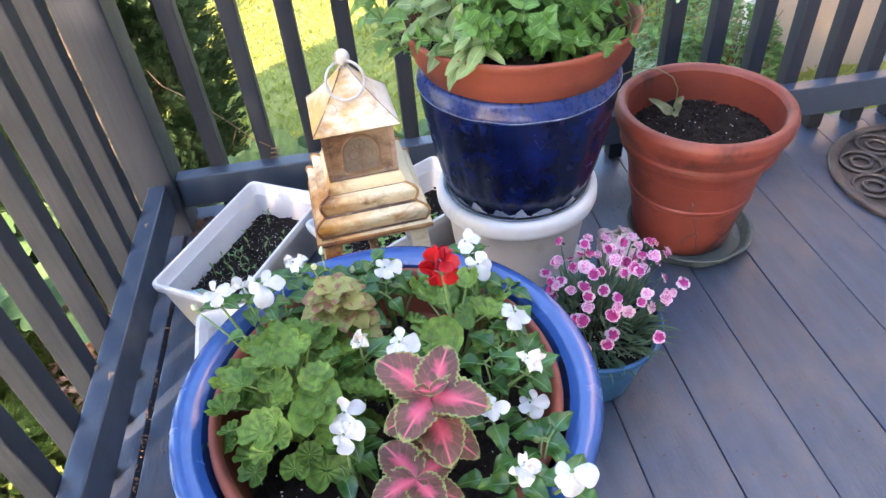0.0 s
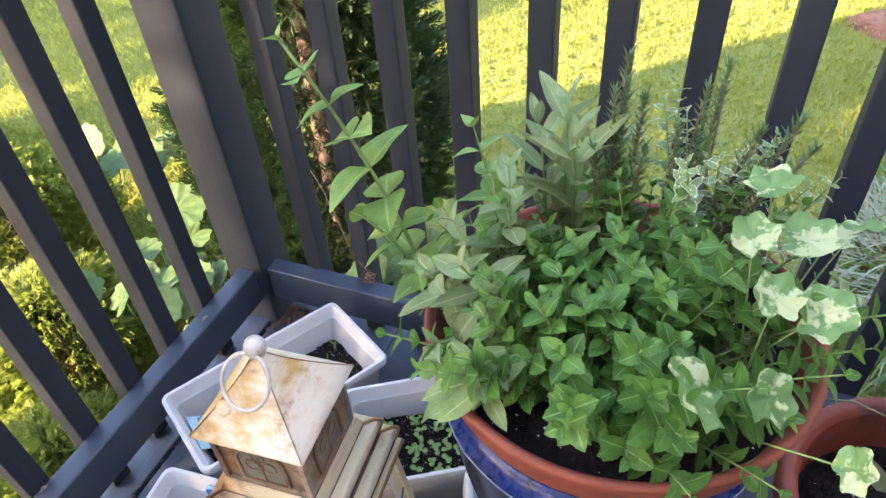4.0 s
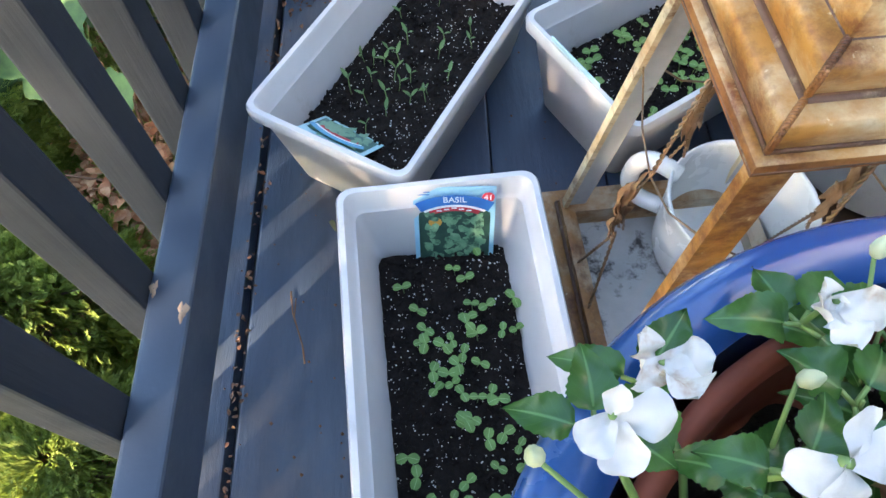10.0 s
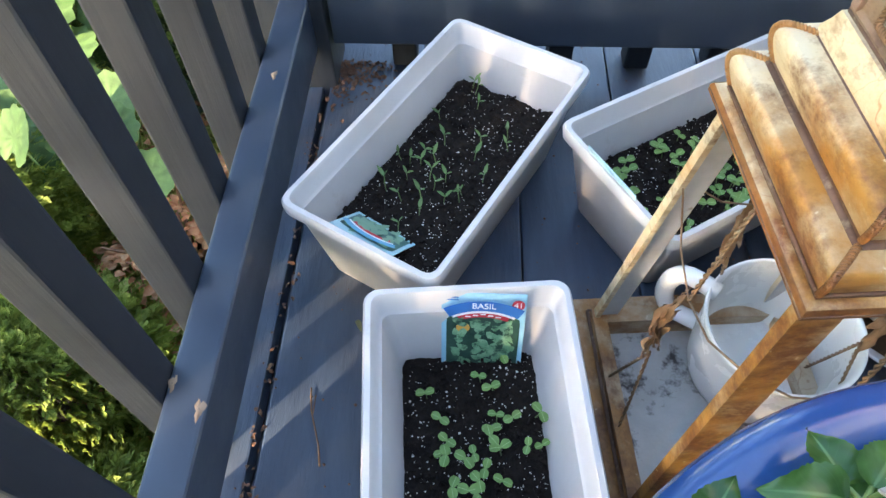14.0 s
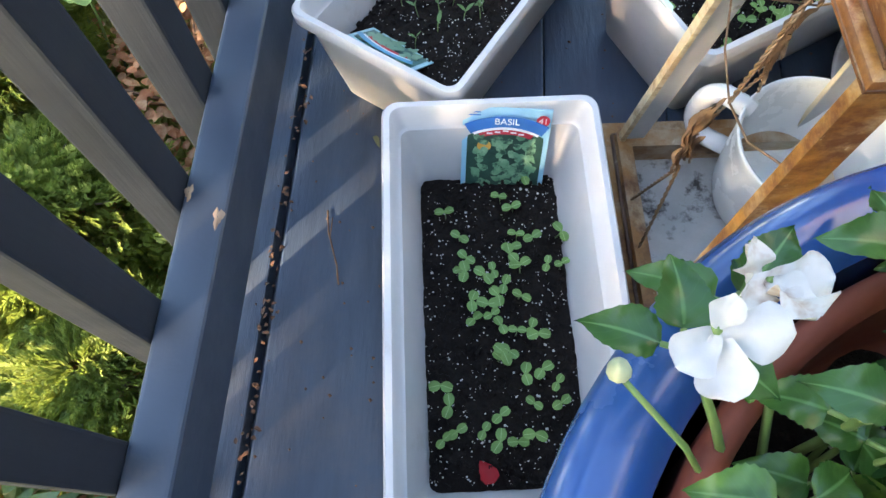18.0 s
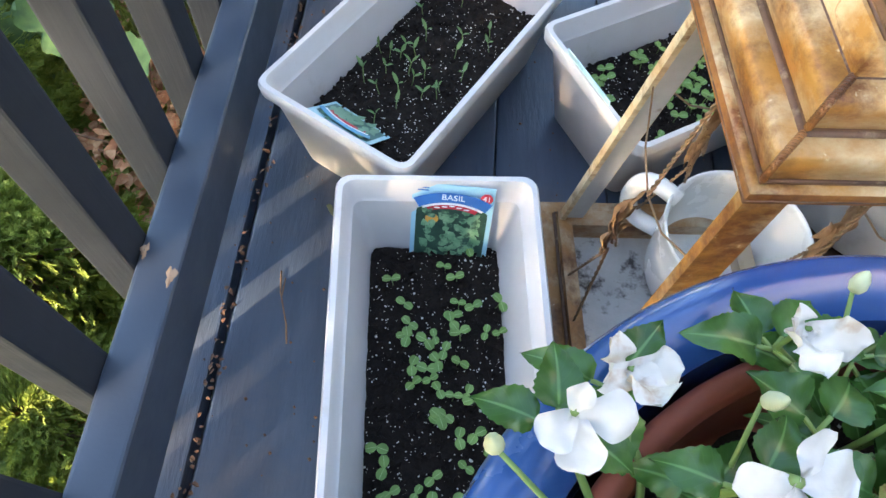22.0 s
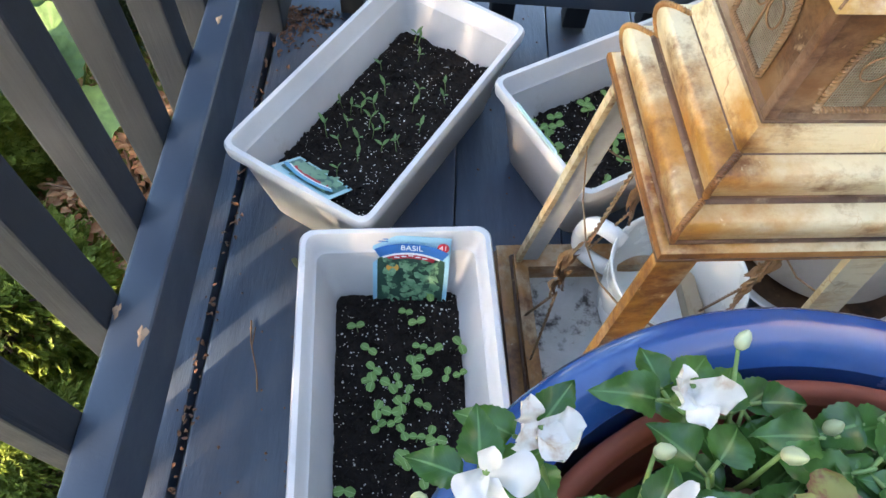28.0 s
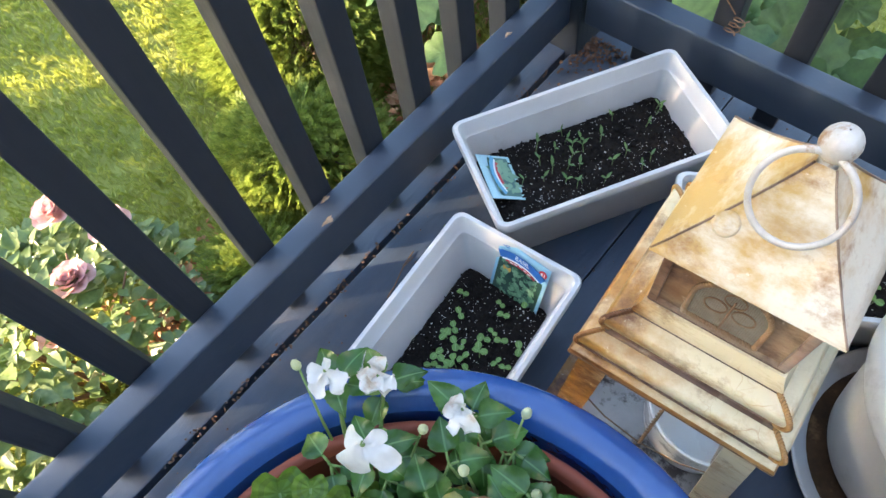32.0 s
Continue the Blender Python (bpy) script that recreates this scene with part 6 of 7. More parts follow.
# ---- carnations in the teal pot ----
car = empty("carnation_plant", Matrix.Translation((P4[0], P4[1], 0.110)), "pink and magenta dwarf carnations over grassy leaves", "flowering plant")
r12 = random.Random(12)
stems, blades = Heap(), Heap()
for k in range(430):
    a, d = r12.uniform(0, 6.283), 0.090 * math.sqrt(r12.random())
    p = Vector((d * math.cos(a), d * math.sin(a), r12.uniform(0, 0.075) * (1 - 0.6 * d / 0.09)))
    el = r12.uniform(0.2, 1.3)
    dr = Vector((math.cos(a) * math.cos(el) + 0.12, math.sin(a) * math.cos(el), math.sin(el)))
    blades.add(*leaf(r12.uniform(0.022, 0.052), 0.0066, "strap", 0.35, r12.uniform(0.3, 1.1), 6, 1), aim(p, dr))
blades.make("grassy_leaves", M_dianleaf, car)
for k in range(72):
    a, d = k * 2.4 + r12.uniform(-.5, .5), 0.108 * math.sqrt((k + 0.5) / 72) * r12.uniform(0.8, 1.08)
    p = Vector((d * math.cos(a) * 1.1 + 0.018, d * math.sin(a) * 1.05 - 0.008, 0.162 - 0.070 * (d / 0.112) ** 2 + r12.uniform(-0.035, 0.026)))
    stems.add(*tube([(p.x * 0.4, p.y * 0.4, 0), (p.x * 0.8, p.y * 0.8, p.z * 0.6), p], 0.0011, 5))
    out = Vector((p.x * 7 + r12.uniform(-.6, .5), p.y * 7 - 0.35 + r12.uniform(-.5, .5), 0.7)).normalized()
    base = aim(p, out.orthogonal(), out)
    light = r12.random() < 0.45
    rim, heart = Heap(), Heap()
    size = r12.uniform(0.0075, 0.0112)
    for q in range(5):
        rim.add(*leaf(size, size * 1.05, "petal", 0.12, r12.uniform(-0.4, 0.4), 6, 2, teeth=0.08, ruffle=0.12, seed=k * 5 + q), base @ pose(0, 0, 0.0004 * q, r12.uniform(-5, 18), 0, q * 72 + r12.uniform(-8, 8)))
        heart.add(*leaf(size * 0.74, size * 0.66, "petal", 0.12, 0.1, 4, 1, ruffle=0.16, seed=k * 5 + q), base @ pose(0, 0, 0.0022 + 0.0004 * q, r12.uniform(5, 35), 0, q * 72 + 36))
    b = rim.make("blossom", M_pink if k % 3 else M_pale, car, "pale pink fringed carnation blossom" if light else "magenta fringed carnation blossom")
    heart.make("blossom_heart", M_pink if light else M_pink2, b)
    v, f = lathe([(0.0012, -0.010), (0.0022, -0.006), (0.0024, -0.001)], 7)
    stems.add(v, f, None, base)
stems.make("branching_stem", M_dianleaf, car)

# wilted sprout in the terracotta pot
wl = empty("wilted_sprout", Matrix.Translation((P3[0] - 0.040, P3[1] + 0.054, 0.248)), "wilted bent sprout with one drooping leaf in the terracotta pot", "seedling")
obj_from("stem", *tube([(0.004, 0.002, 0), (0.005, 0.0, 0.022), (0.012, 0.006, 0.040), (0.018, 0.018, 0.058), (0.010, 0.030, 0.078), (-0.015, 0.045, 0.092), (-0.05, 0.055, 0.094), (-0.085, 0.055, 0.085)], 0.0012, 6), M_wilt, wl)
for k, (p, d, L, W) in enumerate((((0.005, 0.0, 0.012), (-0.62, 0.45, 0.62), 0.058, 0.022), ((0.012, 0.006, 0.040), (0.10, -0.25, -0.55), 0.040, 0.018), ((0.012, 0.004, 0.038), (0.6, 0.1, 0.25), 0.022, 0.015), ((0.006, 0.0, 0.020), (0.15, -0.3, -0.2), 0.022, 0.014))):
    v, f, uv = leaf(L, W, "egg", 0.5, 0.6, 8, 2, ruffle=0.05, seed=k)
    mm = np.array(aim(p, d, (0.2, -0.8, 0.5)))
    obj_from("leaf", np.asarray(v) @ mm[:3, :3].T + mm[:3, 3], f, M_wilt, wl, uv)


# ---- small litter on the deck ----
r20 = random.Random(20)
lit = Heap()
for k in range(400):
    if k < 260:
        x, y = abs(r20.gauss(0, 0.045)) + 0.005, -abs(r20.gauss(0, 0.04)) + 0.05
    else:
        x, y = r20.gauss(0.0, 0.004), r20.uniform(-0.9, -0.05)
    sz = 0.7 if k < 260 else 0.5
    lf = leaf(sz * r20.uniform(0.006, 0.016), sz * r20.uniform(0.004, 0.010), "oval", 0.6, 0.8, 4, 1, ruffle=0.1, seed=k)
    lit.add(*lf, pose(x, y, 0.003, r20.uniform(-30, 30), r20.uniform(-30, 30), r20.uniform(0, 360)))
tagged(lit.make("leaf_litter", M_debris), "brown crumbled leaf litter in the deck's corner", "leaf litter", kind="stuff")
crumb = Heap()
for k in range(1400):
    x, y = r20.uniform(-0.015, 1.75), r20.uniform(-1.1, 0.1)
    s = r20.uniform(0.0006, 0.0022)
    crumb.add([(s, 0, 0), (-s, s * .4, 0), (0, s, 0), (0, -s, 0), (0, 0, s)], [(0, 2, 4), (2, 1, 4), (1, 3, 4), (3, 0, 4)], None, Matrix.Translation((x, y, 0.0004)))
tagged(crumb.make("crumbs", M_debris, smooth=False), "small dark crumbs of soil scattered on the deck", "crumbs", kind="stuff")
tw = empty("twig", pose(0.050, -0.487, 0.0, 0, 0, 0), "thin broken twig lying on the deck boards", "twig")
obj_from("stick", *tube([(-0.004, 0.03, 0.002), (0.0, 0.005, 0.003), (0.012, -0.03, 0.002), (0.016, -0.05, 0.002)], 0.0009, 5), M_twig, tw)
obj_from("side_shoot", *tube([(0.002, 0.0, 0.003), (0.002, 0.022, 0.002)], 0.0006, 5), M_twig, tw)
for p, s in (((-0.006, -0.537), 0.0075), ((-0.033, -0.516), 0.006), ((-0.017, -0.146), 0.006)):
    v, f = lathe([(0.0005, 0.0012), (s * 0.6, 0.0011), (s, 0.0)], 24, wobble=lambda a, z: 0.28 * math.sin(3 * a + s * 900) + 0.16 * math.sin(7 * a))
    o = obj_from("bare_knot", v, f, M_wood)
    o.matrix_world = pose(p[0], p[1], RAIL_Z1 - 0.0002) @ Matrix.Diagonal((0.55, 1.2, 1, 1))
    tagged(o, "patch of bare wood where the rail's paint has chipped", "paint chip")
tab = leaf(0.016, 0.011, "oval", 0.2, 0.2, 6, 2)
fl = obj_from("fallen_leaf", tab[0], tab[1], M_wilt, None, tab[2])
fl.matrix_world = BOX1 @ pose(-0.0985, 0.150, 0.098, 78, 0, 92)
tagged(fl, "small yellowish leaf stuck to the planter's outer wall", "leaf")
wire = empty("wire", Matrix(), "thin rusty wire tied round a baluster in a curl", "wire")
curl = [(0.237 + 0.010 * math.cos(k * 0.9) + 0.0006 * k, 0.030 + 0.006 * math.sin(k * 0.9), 0.149 + 0.0016 * k) for k in range(22)]
obj_from("curl", *tube(curl, 0.0011, 5), M_twig, wire)
obj_from("strand", *tube([(0.237, 0.034, 0.180), (0.20, 0.05, 0.196), (0.15, 0.10, 0.218), (0.08, 0.165, 0.242), (-0.005, 0.234, 0.264), (-0.03, 0.25, 0.30)], 0.0011, 5), M_twig, wire)
obj_from("tendril", *tube([(0.165, 0.085, 0.21), (0.158, 0.075, 0.195), (0.150, 0.070, 0.18), (0.155, 0.065, 0.172), (0.146, 0.070, 0.165)], 0.0010, 5), M_twig, wire)
CRACK = (((-114, 0.168), (-111, 0.13), (-106, 0.10), (-103, 0.08), (-100, 0.05), (-96, 0.022)), ((-104, 0.085), (-112, 0.070), (-116, 0.045)), ((-44, 0.115), (-56, 0.080), (-66, 0.055), (-76, 0.022)))


def crack_line(marks):
    """A jagged dark split in the pot's wall, through (angle, height) marks."""
    pts = []
    for (a0, z0), (a1, z1) in zip(marks, marks[1:]):
        for q in range(4):
            f = q / 4
            a, z = radians(a0 + (a1 - a0) * f + r20.uniform(-0.7, 0.7)), z0 + (z1 - z0) * f
            wall = 0.098 + (z - 0.012) * 0.172 + 0.0012
            pts.append((wall * math.cos(a), wall * math.sin(a), z))
    obj_from("crack", *tube(pts, 0.0011, 5), M_chip, tp, label="dark crack in the terracotta")


for line in CRACK:
    crack_line(line)


# ---- ground and garden ----
n = 60
gv, gf = [], []
for j in range(n + 1):
    for i in range(n + 1):
        u, w = 2 * i / n - 1, 2 * j / n - 1
        x, y = math.copysign(abs(u) ** 3, u) * 300 + u * 4, math.copysign(abs(w) ** 3, w) * 300 + w * 4
        gv.append((x, y, GROUND + 0.02 * noise.noise(Vector((x, y, 0)) * 0.7)))
for j in range(n):
    for i in range(n):
        a = j * (n + 1) + i
        gf.append((a, a + 1, a + n + 2, a + n + 1))
tagged(obj_from("ground", gv, gf, M_lawn), "sunlit green lawn round the deck", "lawn", kind="structure")


def blades(name, count, x0, x1, y0, y1, h0, h1, w, mat, seed, label, z=GROUND, keep=None):
    g = np.random.default_rng(seed)
    x, y = g.uniform(x0, x1, count), g.uniform(y0, y1, count)
    if keep is not None:
        k = keep(x, y)
        x, y = x[k], y[k]
    c = len(x)
    a, lean, h = g.uniform(0, 6.283, c), g.uniform(0.1, 0.9, c), g.uniform(h0, h1, c)
    dx, dy = np.cos(a), np.sin(a)
    V = np.zeros((c, 4, 3))
    V[:, 0] = np.c_[x - dy * w, y + dx * w, np.full(c, z - 0.01)]
    V[:, 1] = np.c_[x + dy * w, y - dx * w, np.full(c, z - 0.01)]
    V[:, 2] = np.c_[x + dx * lean * h * 0.35 + dy * w * .7, y + dy * lean * h * 0.35 - dx * w * .7, z + h * 0.6]
    V[:, 3] = np.c_[x + dx * lean * h, y + dy * lean * h, z + h * (1 - 0.25 * lean)]
    idx = np.arange(c)[:, None] * 4
    F = [tuple(r) for r in np.concatenate([idx + [0, 1, 2], idx + [0, 2, 3]]).tolist()]
    o = obj_from(name, V.reshape(-1, 3), F, mat, uvs=np.tile([[.5, 0], [.5, 0], [.5, .6], [.5, 1]], (c, 1)), smooth=False)
    return tagged(o, label, "grass", kind="stuff")


blades("lawn_grass", 100000, -4.5, 2.8, 0.35, 5.6, 0.022, 0.050, 0.0020, M_grass, 1, "sunlit yellow-green lawn grass behind the deck")
blades("lawn_grass", 90000, -4.4, -0.25, -2.2, 1.2, 0.018, 0.042, 0.0014, M_grass, 2, "sunlit lawn grass beside the deck")


def scatter(name, template, mats, material, parent=None, label=""):
    """Many copies of one small mesh, joined."""
    v, f, uv = template
    v = np.asarray(v, dtype=float)
    A = np.array([np.array(m) for m in mats])
    V = np.einsum("nij,kj->nki", A[:, :3, :3], v) + A[:, None, :3, 3]
    k = len(v)
    fa = [[i + n0 * k for i in fc] for n0 in range(len(mats)) for fc in f]
    return obj_from(name, V.reshape(-1, 3), fa, material, parent, np.tile(np.asarray(uv), (len(mats), 1)), True, label)


def spray(seed=0, size=0.09):
    """A flat fan of scale-leaved conifer twigs, each a slim lozenge with a bend."""
    r = random.Random(seed)
    v, f = [], []

    def lozenge(p, a, ln, w):
        d, s = Vector((math.sin(a), math.cos(a), r.uniform(-0.25, 0.25))), Vector((math.cos(a), -math.sin(a), r.uniform(-0.4, 0.4)))
        k = len(v)
        v.extend([p, p + d * ln * 0.5 + s * w, p + d * ln, p + d * ln * 0.5 - s * w])
        f.append((k, k + 1, k + 2, k + 3))

    lozenge(Vector((0, 0, 0)), 0.0, size, size * 0.03)
    for q in range(8):
        t = 0.10 + 0.105 * q
        for s in (-1, 1):
            lozenge(Vector((0, size * t, -0.12 * size * t * t)), s * r.uniform(0.45, 0.85), size * 0.52 * (1.12 - t), size * 0.045)
    return v, f, [(0.5, 0.5)] * len(v)


def conifer(base, radius, height, count, mat, seed, label, profile, size=0.09):
    r = random.Random(seed)
    th = empty("arborvitae", Matrix.Translation(base), label, "conifer", "arborvitae shrubs")
    obj_from("trunk", *tube([(0, 0, 0), (0.01, 0, height * 0.5), (0, 0, height * 0.92)], radius * 0.09, 8, 0.2), M_bark, th)
    limbs = Heap()
    for k in range(26):
        a, t = k * 2.4, 0.06 + 0.85 * k / 26
        q = radius * profile(t) * 0.8
        limbs.add(*tube([(0, 0, height * t * 0.92), (q * 0.6 * math.cos(a), q * 0.6 * math.sin(a), height * t), (q * math.cos(a), q * math.sin(a), height * min(1, t + 0.06))], radius * 0.022, 5, 0.3))
    tagged(limbs.make("branchwork", M_bark, th), kind="stuff")
    mats = []
    for k in range(count):
        t = r.random() ** 0.9
        a = r.uniform(0, 6.283)
        lump = 1 + 0.20 * noise.noise(Vector((math.cos(a) * 2.2, math.sin(a) * 2.2, t * 5 + seed)))
        q = radius * profile(t) * lump * r.uniform(0.55 * (1 - t ** 3), 1.02)
        d = Vector((math.cos(a), math.sin(a), r.uniform(0.15, 1.1)))
        mats.append(aim((q * math.cos(a), q * math.sin(a), height * t), d, (-math.sin(a) + r.uniform(-.5, .5), math.cos(a), r.uniform(-.3, .8)), r.uniform(0.7, 1.35), r.uniform(-1, 1)))
    scatter("crown", spray(seed, size), mats, mat, th)
    return th


cone = lambda t: (1 - t) ** 0.75 * min(1, 0.75 + t * 2)
globe = lambda t: math.sqrt(max(0.02, 1 - (2 * t * 0.94 - 0.78) ** 2 / 1.25))
conifer((-0.46, 0.97, GROUND), 0.50, 2.25, 17000, M_thuja2, 1, "tall dark green arborvitae behind the deck's corner post", cone, 0.070)
conifer((-0.90, 0.04, GROUND), 0.31, 0.38, 10000, M_thuja, 2, "low bushy arborvitae beside the deck", globe, 0.040)
conifer((-0.58, -0.28, GROUND), 0.24, 0.27, 7000, M_thuja, 3, "low bushy arborvitae beside the deck", globe, 0.036)
conifer((-1.36, 0.34, GROUND), 0.32, 0.52, 10000, M_thuja, 4, "low bushy arborvitae beside the deck", globe, 0.042)
conifer((-0.42, -0.54, GROUND), 0.18, 0.20, 4500, M_thuja, 5, "small bushy arborvitae against the deck", globe, 0.034)


def bush(name, base, rx, ry, h, count, tmpl, mat, seed, label, category, flat_top=0.7):
    r = random.Random(seed)
    th = empty(name, Matrix.Translation(base), label, category)
    st = Heap()
    for k in range(14):
        a, q = k * 2.4, 0.75 * math.sqrt((k + 0.5) / 14)
        st.add(*tube([(0.1 * rx * math.cos(a), 0.1 * ry * math.sin(a), 0), (q * rx * 0.6 * math.cos(a), q * ry * 0.6 * math.sin(a), h * 0.5), (q * rx * math.cos(a), q * ry * math.sin(a), h * 0.9)], 0.006, 5, 0.4))
    tagged(st.make("branchwork", M_twig, th), kind="stuff")
    mats = []
    for k in range(count):
        a, q = r.uniform(0, 6.283), math.sqrt(r.random())
        lump = 1 + 0.3 * noise.noise(Vector((q * math.cos(a) * 3, q * math.sin(a) * 3, seed)))
        top = h * (1 - flat_top * q * q) * lump
        z = top * (1 - 0.6 * r.random() ** 2)
        el = r.uniform(-0.2, 0.9)
        b = a + r.uniform(-1.2, 1.2)
        mats.append(aim((q * rx * math.cos(a), q * ry * math.sin(a), z), (math.cos(b) * math.cos(el), math.sin(b) * math.cos(el), math.sin(el)), (0, 0, 1), r.uniform(0.6, 1.4), r.uniform(-.5, .5)))
    scatter("foliage", tmpl, mats, mat, th)
    return th


oval = leaf(0.045, 0.030, "egg", 0.25, 0.4, 4, 1)
small = leaf(0.030, 0.018, "oval", 0.25, 0.4, 4, 1)
strap = leaf(0.26, 0.012, "strap", 0.4, 1.1, 7, 1)
# roses beside the deck
rb = bush("rose_bush", (-0.62, -1.00, GROUND), 0.42, 0.36, 0.36, 1900, oval, M_rose_leaf, 3, "pink rose bush with pale sunlit leaves beside the deck", "rose bush")
for k, (x, y, z) in enumerate(((-0.79, -0.78, -0.30), (-0.66, -0.72, -0.30), (-0.61, -0.85, -0.30), (-0.53, -0.93, -0.30), (-0.48, -1.22, -0.30))):
    hp = Heap()
    r = random.Random(k)
    for q in range(26):
        t = q / 26
        a, el = q * 2.4, 1.35 - 1.25 * t
        d = Vector((math.cos(a) * math.cos(el), math.sin(a) * math.cos(el), math.sin(el)))
        hp.add(*leaf(0.025 + 0.024 * t, 0.030 + 0.024 * t, "petal", 0.35, -0.3 + 0.6 * t, 5, 2, seed=q), aim(Vector((x, y, z)) - rb.location + d * 0.004, d))
    hp.make("rose_blossom", M_rose, rb, "open pale pink rose")
bush("berry_shrub", (-0.42, 0.10, GROUND), 0.17, 0.26, 0.20, 700, leaf(0.024, 0.015, "oval", 0.4, 0.5, 4, 1), M_redleaf, 6, "russet-leaved low shrub between the conifers and the deck", "shrub")
bush("berry_shrub", (-0.50, -0.74, GROUND), 0.16, 0.14, 0.18, 420, small, M_redleaf, 5, "small russet-leaved shrub beside the deck", "shrub")
lv = Heap()
for k in range(2200):
    x, y = r20.uniform(-0.75, -0.12), r20.uniform(-0.9, 0.6)
    lv.add(*leaf(r20.uniform(0.010, 0.028), r20.uniform(0.006, 0.018), "oval", 0.5, 0.6, 4, 1, seed=k), pose(x, y, GROUND + r20.uniform(0.01, 0.05), r20.uniform(-35, 35), r20.uniform(-35, 35), r20.uniform(0, 360)))
tagged(lv.make("fallen_leaves", M_redleaf), "russet fallen leaves on the ground beside the deck", "fallen leaves", kind="stuff")


def lobed(rad, seed):
    """A broad five-lobed vine leaf."""
    return disc_leaf(rad, 44, 4, 11, 0.06, 0.06, 0.55, 0.025, seed)


def vine(base, spots, seed, label):
    r = random.Random(seed)
    th = empty("vine_plant", Matrix.Translation(base), label, "vine")
    st = Heap()
    for x, y, z, rad in spots:
        p = Vector((x, y, z)) - Vector(base)
        v, f, uv = lobed(rad, r.randrange(99))
        mm = np.array(Matrix.Translation(p) @ Euler((radians(r.uniform(5, 50)), radians(r.uniform(-30, 30)), r.uniform(-0.8, 0.8))).to_matrix().to_4x4())
        obj_from("leaf", np.asarray(v) @ mm[:3, :3].T + mm[:3, 3], f, M_vine, th, uv)
        st.add(*tube([(p.x * 0.3, p.y * 0.3, 0), (p.x * 0.8, p.y * 0.8, p.z * 0.6), p - Vector((0, 0, 0.004))], 0.003, 6, 0.7))
    st.make("branching_stem", M_stem, th)


r30 = random.Random(30)
vine((0.45, 0.42, GROUND), [(r30.uniform(0.02, 1.0), 0.22 + 0.05 * (k % 10) + r30.uniform(0, 0.05), -0.06 - 0.018 * (k % 10) - 0.22 * r30.random() ** 1.5, r30.uniform(0.042, 0.080)) for k in range(110)], 1, "broad-leaved green vine growing behind the back railing")
vine((-0.66, 0.20, GROUND), [(-0.66 + r30.gauss(0, 0.10), 0.20 + r30.gauss(0, 0.10), r30.uniform(-0.46, -0.22), r30.uniform(0.045, 0.070)) for k in range(14)], 2, "broad-leaved green vine among the conifers")
vine((-1.45, 0.72, GROUND), [(-1.45 + r30.gauss(0, 0.16), 0.72 + r30.gauss(0, 0.16), r30.uniform(-0.50, -0.28), r30.uniform(0.06, 0.09)) for k in range(9)], 3, "large-leaved green plant beyond the low conifers")
vine((-0.74, 0.47, GROUND), [(-0.78, 0.52, -0.26, 0.095), (-0.70, 0.46, -0.32, 0.070), (-0.82, 0.36, -0.33, 0.065), (-0.64, 0.58, -0.30, 0.065), (-0.88, 0.58, -0.32, 0.080)], 4, "large pale-leaved plant standing in the sun beyond the corner post")
# flower bed right of the lawn
bush("flower_bed_plant", (1.75, 1.50, GROUND), 0.42, 0.55, 0.20, 2600, small, M_bush, 11, "leafy green bed plants beside the house", "garden plant")
bush("flower_bed_plant", (2.05, 1.95, GROUND), 0.50, 0.50, 0.30, 2600, small, M_bush, 12, "leafy green bed plants beside the house", "garden plant")
bush("flower_bed_plant", (1.90, 0.78, GROUND), 0.50, 0.36, 0.20, 2400, small, M_bush, 13, "low green bed plants behind the railing", "garden plant")
bush("flower_bed_plant", (2.08, 1.30, GROUND), 0.26, 0.26, 0.42, 1500, small, M_bush, 22, "leafy green bed plants at the foot of the house wall", "garden plant")
bush("daylily_clump", (1.78, 1.02, GROUND), 0.40, 0.32, 0.16, 520, strap, M_bush, 14, "clump of arching strap leaves in the bed", "garden plant")
bush("lavender_clump", (1.50, 1.25, GROUND), 0.22, 0.34, 0.20, 620, leaf(0.20, 0.007, "strap", 0.3, 0.5, 5, 1), M_lav, 15, "silver-grey lavender clump behind the railing", "garden plant")
bush("garden_shrub", (2.6, 2.9, GROUND), 0.8, 0.7, 1.1, 1800, leaf(0.09, 0.04, "egg", 0.25, 0.4, 4, 1), M_bush, 16, "tall leafy shrub beside the house", "shrub", 0.5)
bush("garden_shrub", (-0.95, 4.9, GROUND), 0.7, 0.5, 0.8, 1500, leaf(0.09, 0.05, "egg", 0.25, 0.4, 4, 1), M_bush, 17, "rounded green shrub at the lawn's far edge", "shrub", 0.5)
bush("garden_shrub", (0.15, 5.0, GROUND), 0.6, 0.5, 0.75, 1400, leaf(0.09, 0.05, "egg", 0.25, 0.4, 4, 1), M_bush, 18, "rounded green shrub at the lawn's far edge", "shrub", 0.5)
bush("garden_shrub", (-2.6, 4.2, GROUND), 1.2, 0.8, 1.2, 2200, leaf(0.10, 0.055, "egg", 0.25, 0.4, 4, 1), M_bush, 19, "large green shrub at the lawn's far edge", "shrub", 0.5)
bush("garden_shrub", (-2.45, 0.62, GROUND), 0.36, 0.34, 0.34, 1500, leaf(0.06, 0.038, "egg", 0.25, 0.4, 4, 1), M_bush, 21, "leafy green shrub beside the flower bowl", "shrub", 0.5)
bush("garden_shrub", (2.35, 3.75, GROUND), 0.5, 0.4, 0.5, 900, leaf(0.09, 0.05, "egg", 0.25, 0.4, 4, 1), M_bush, 20, "green shrub in the mulched bed", "shrub", 0.5)
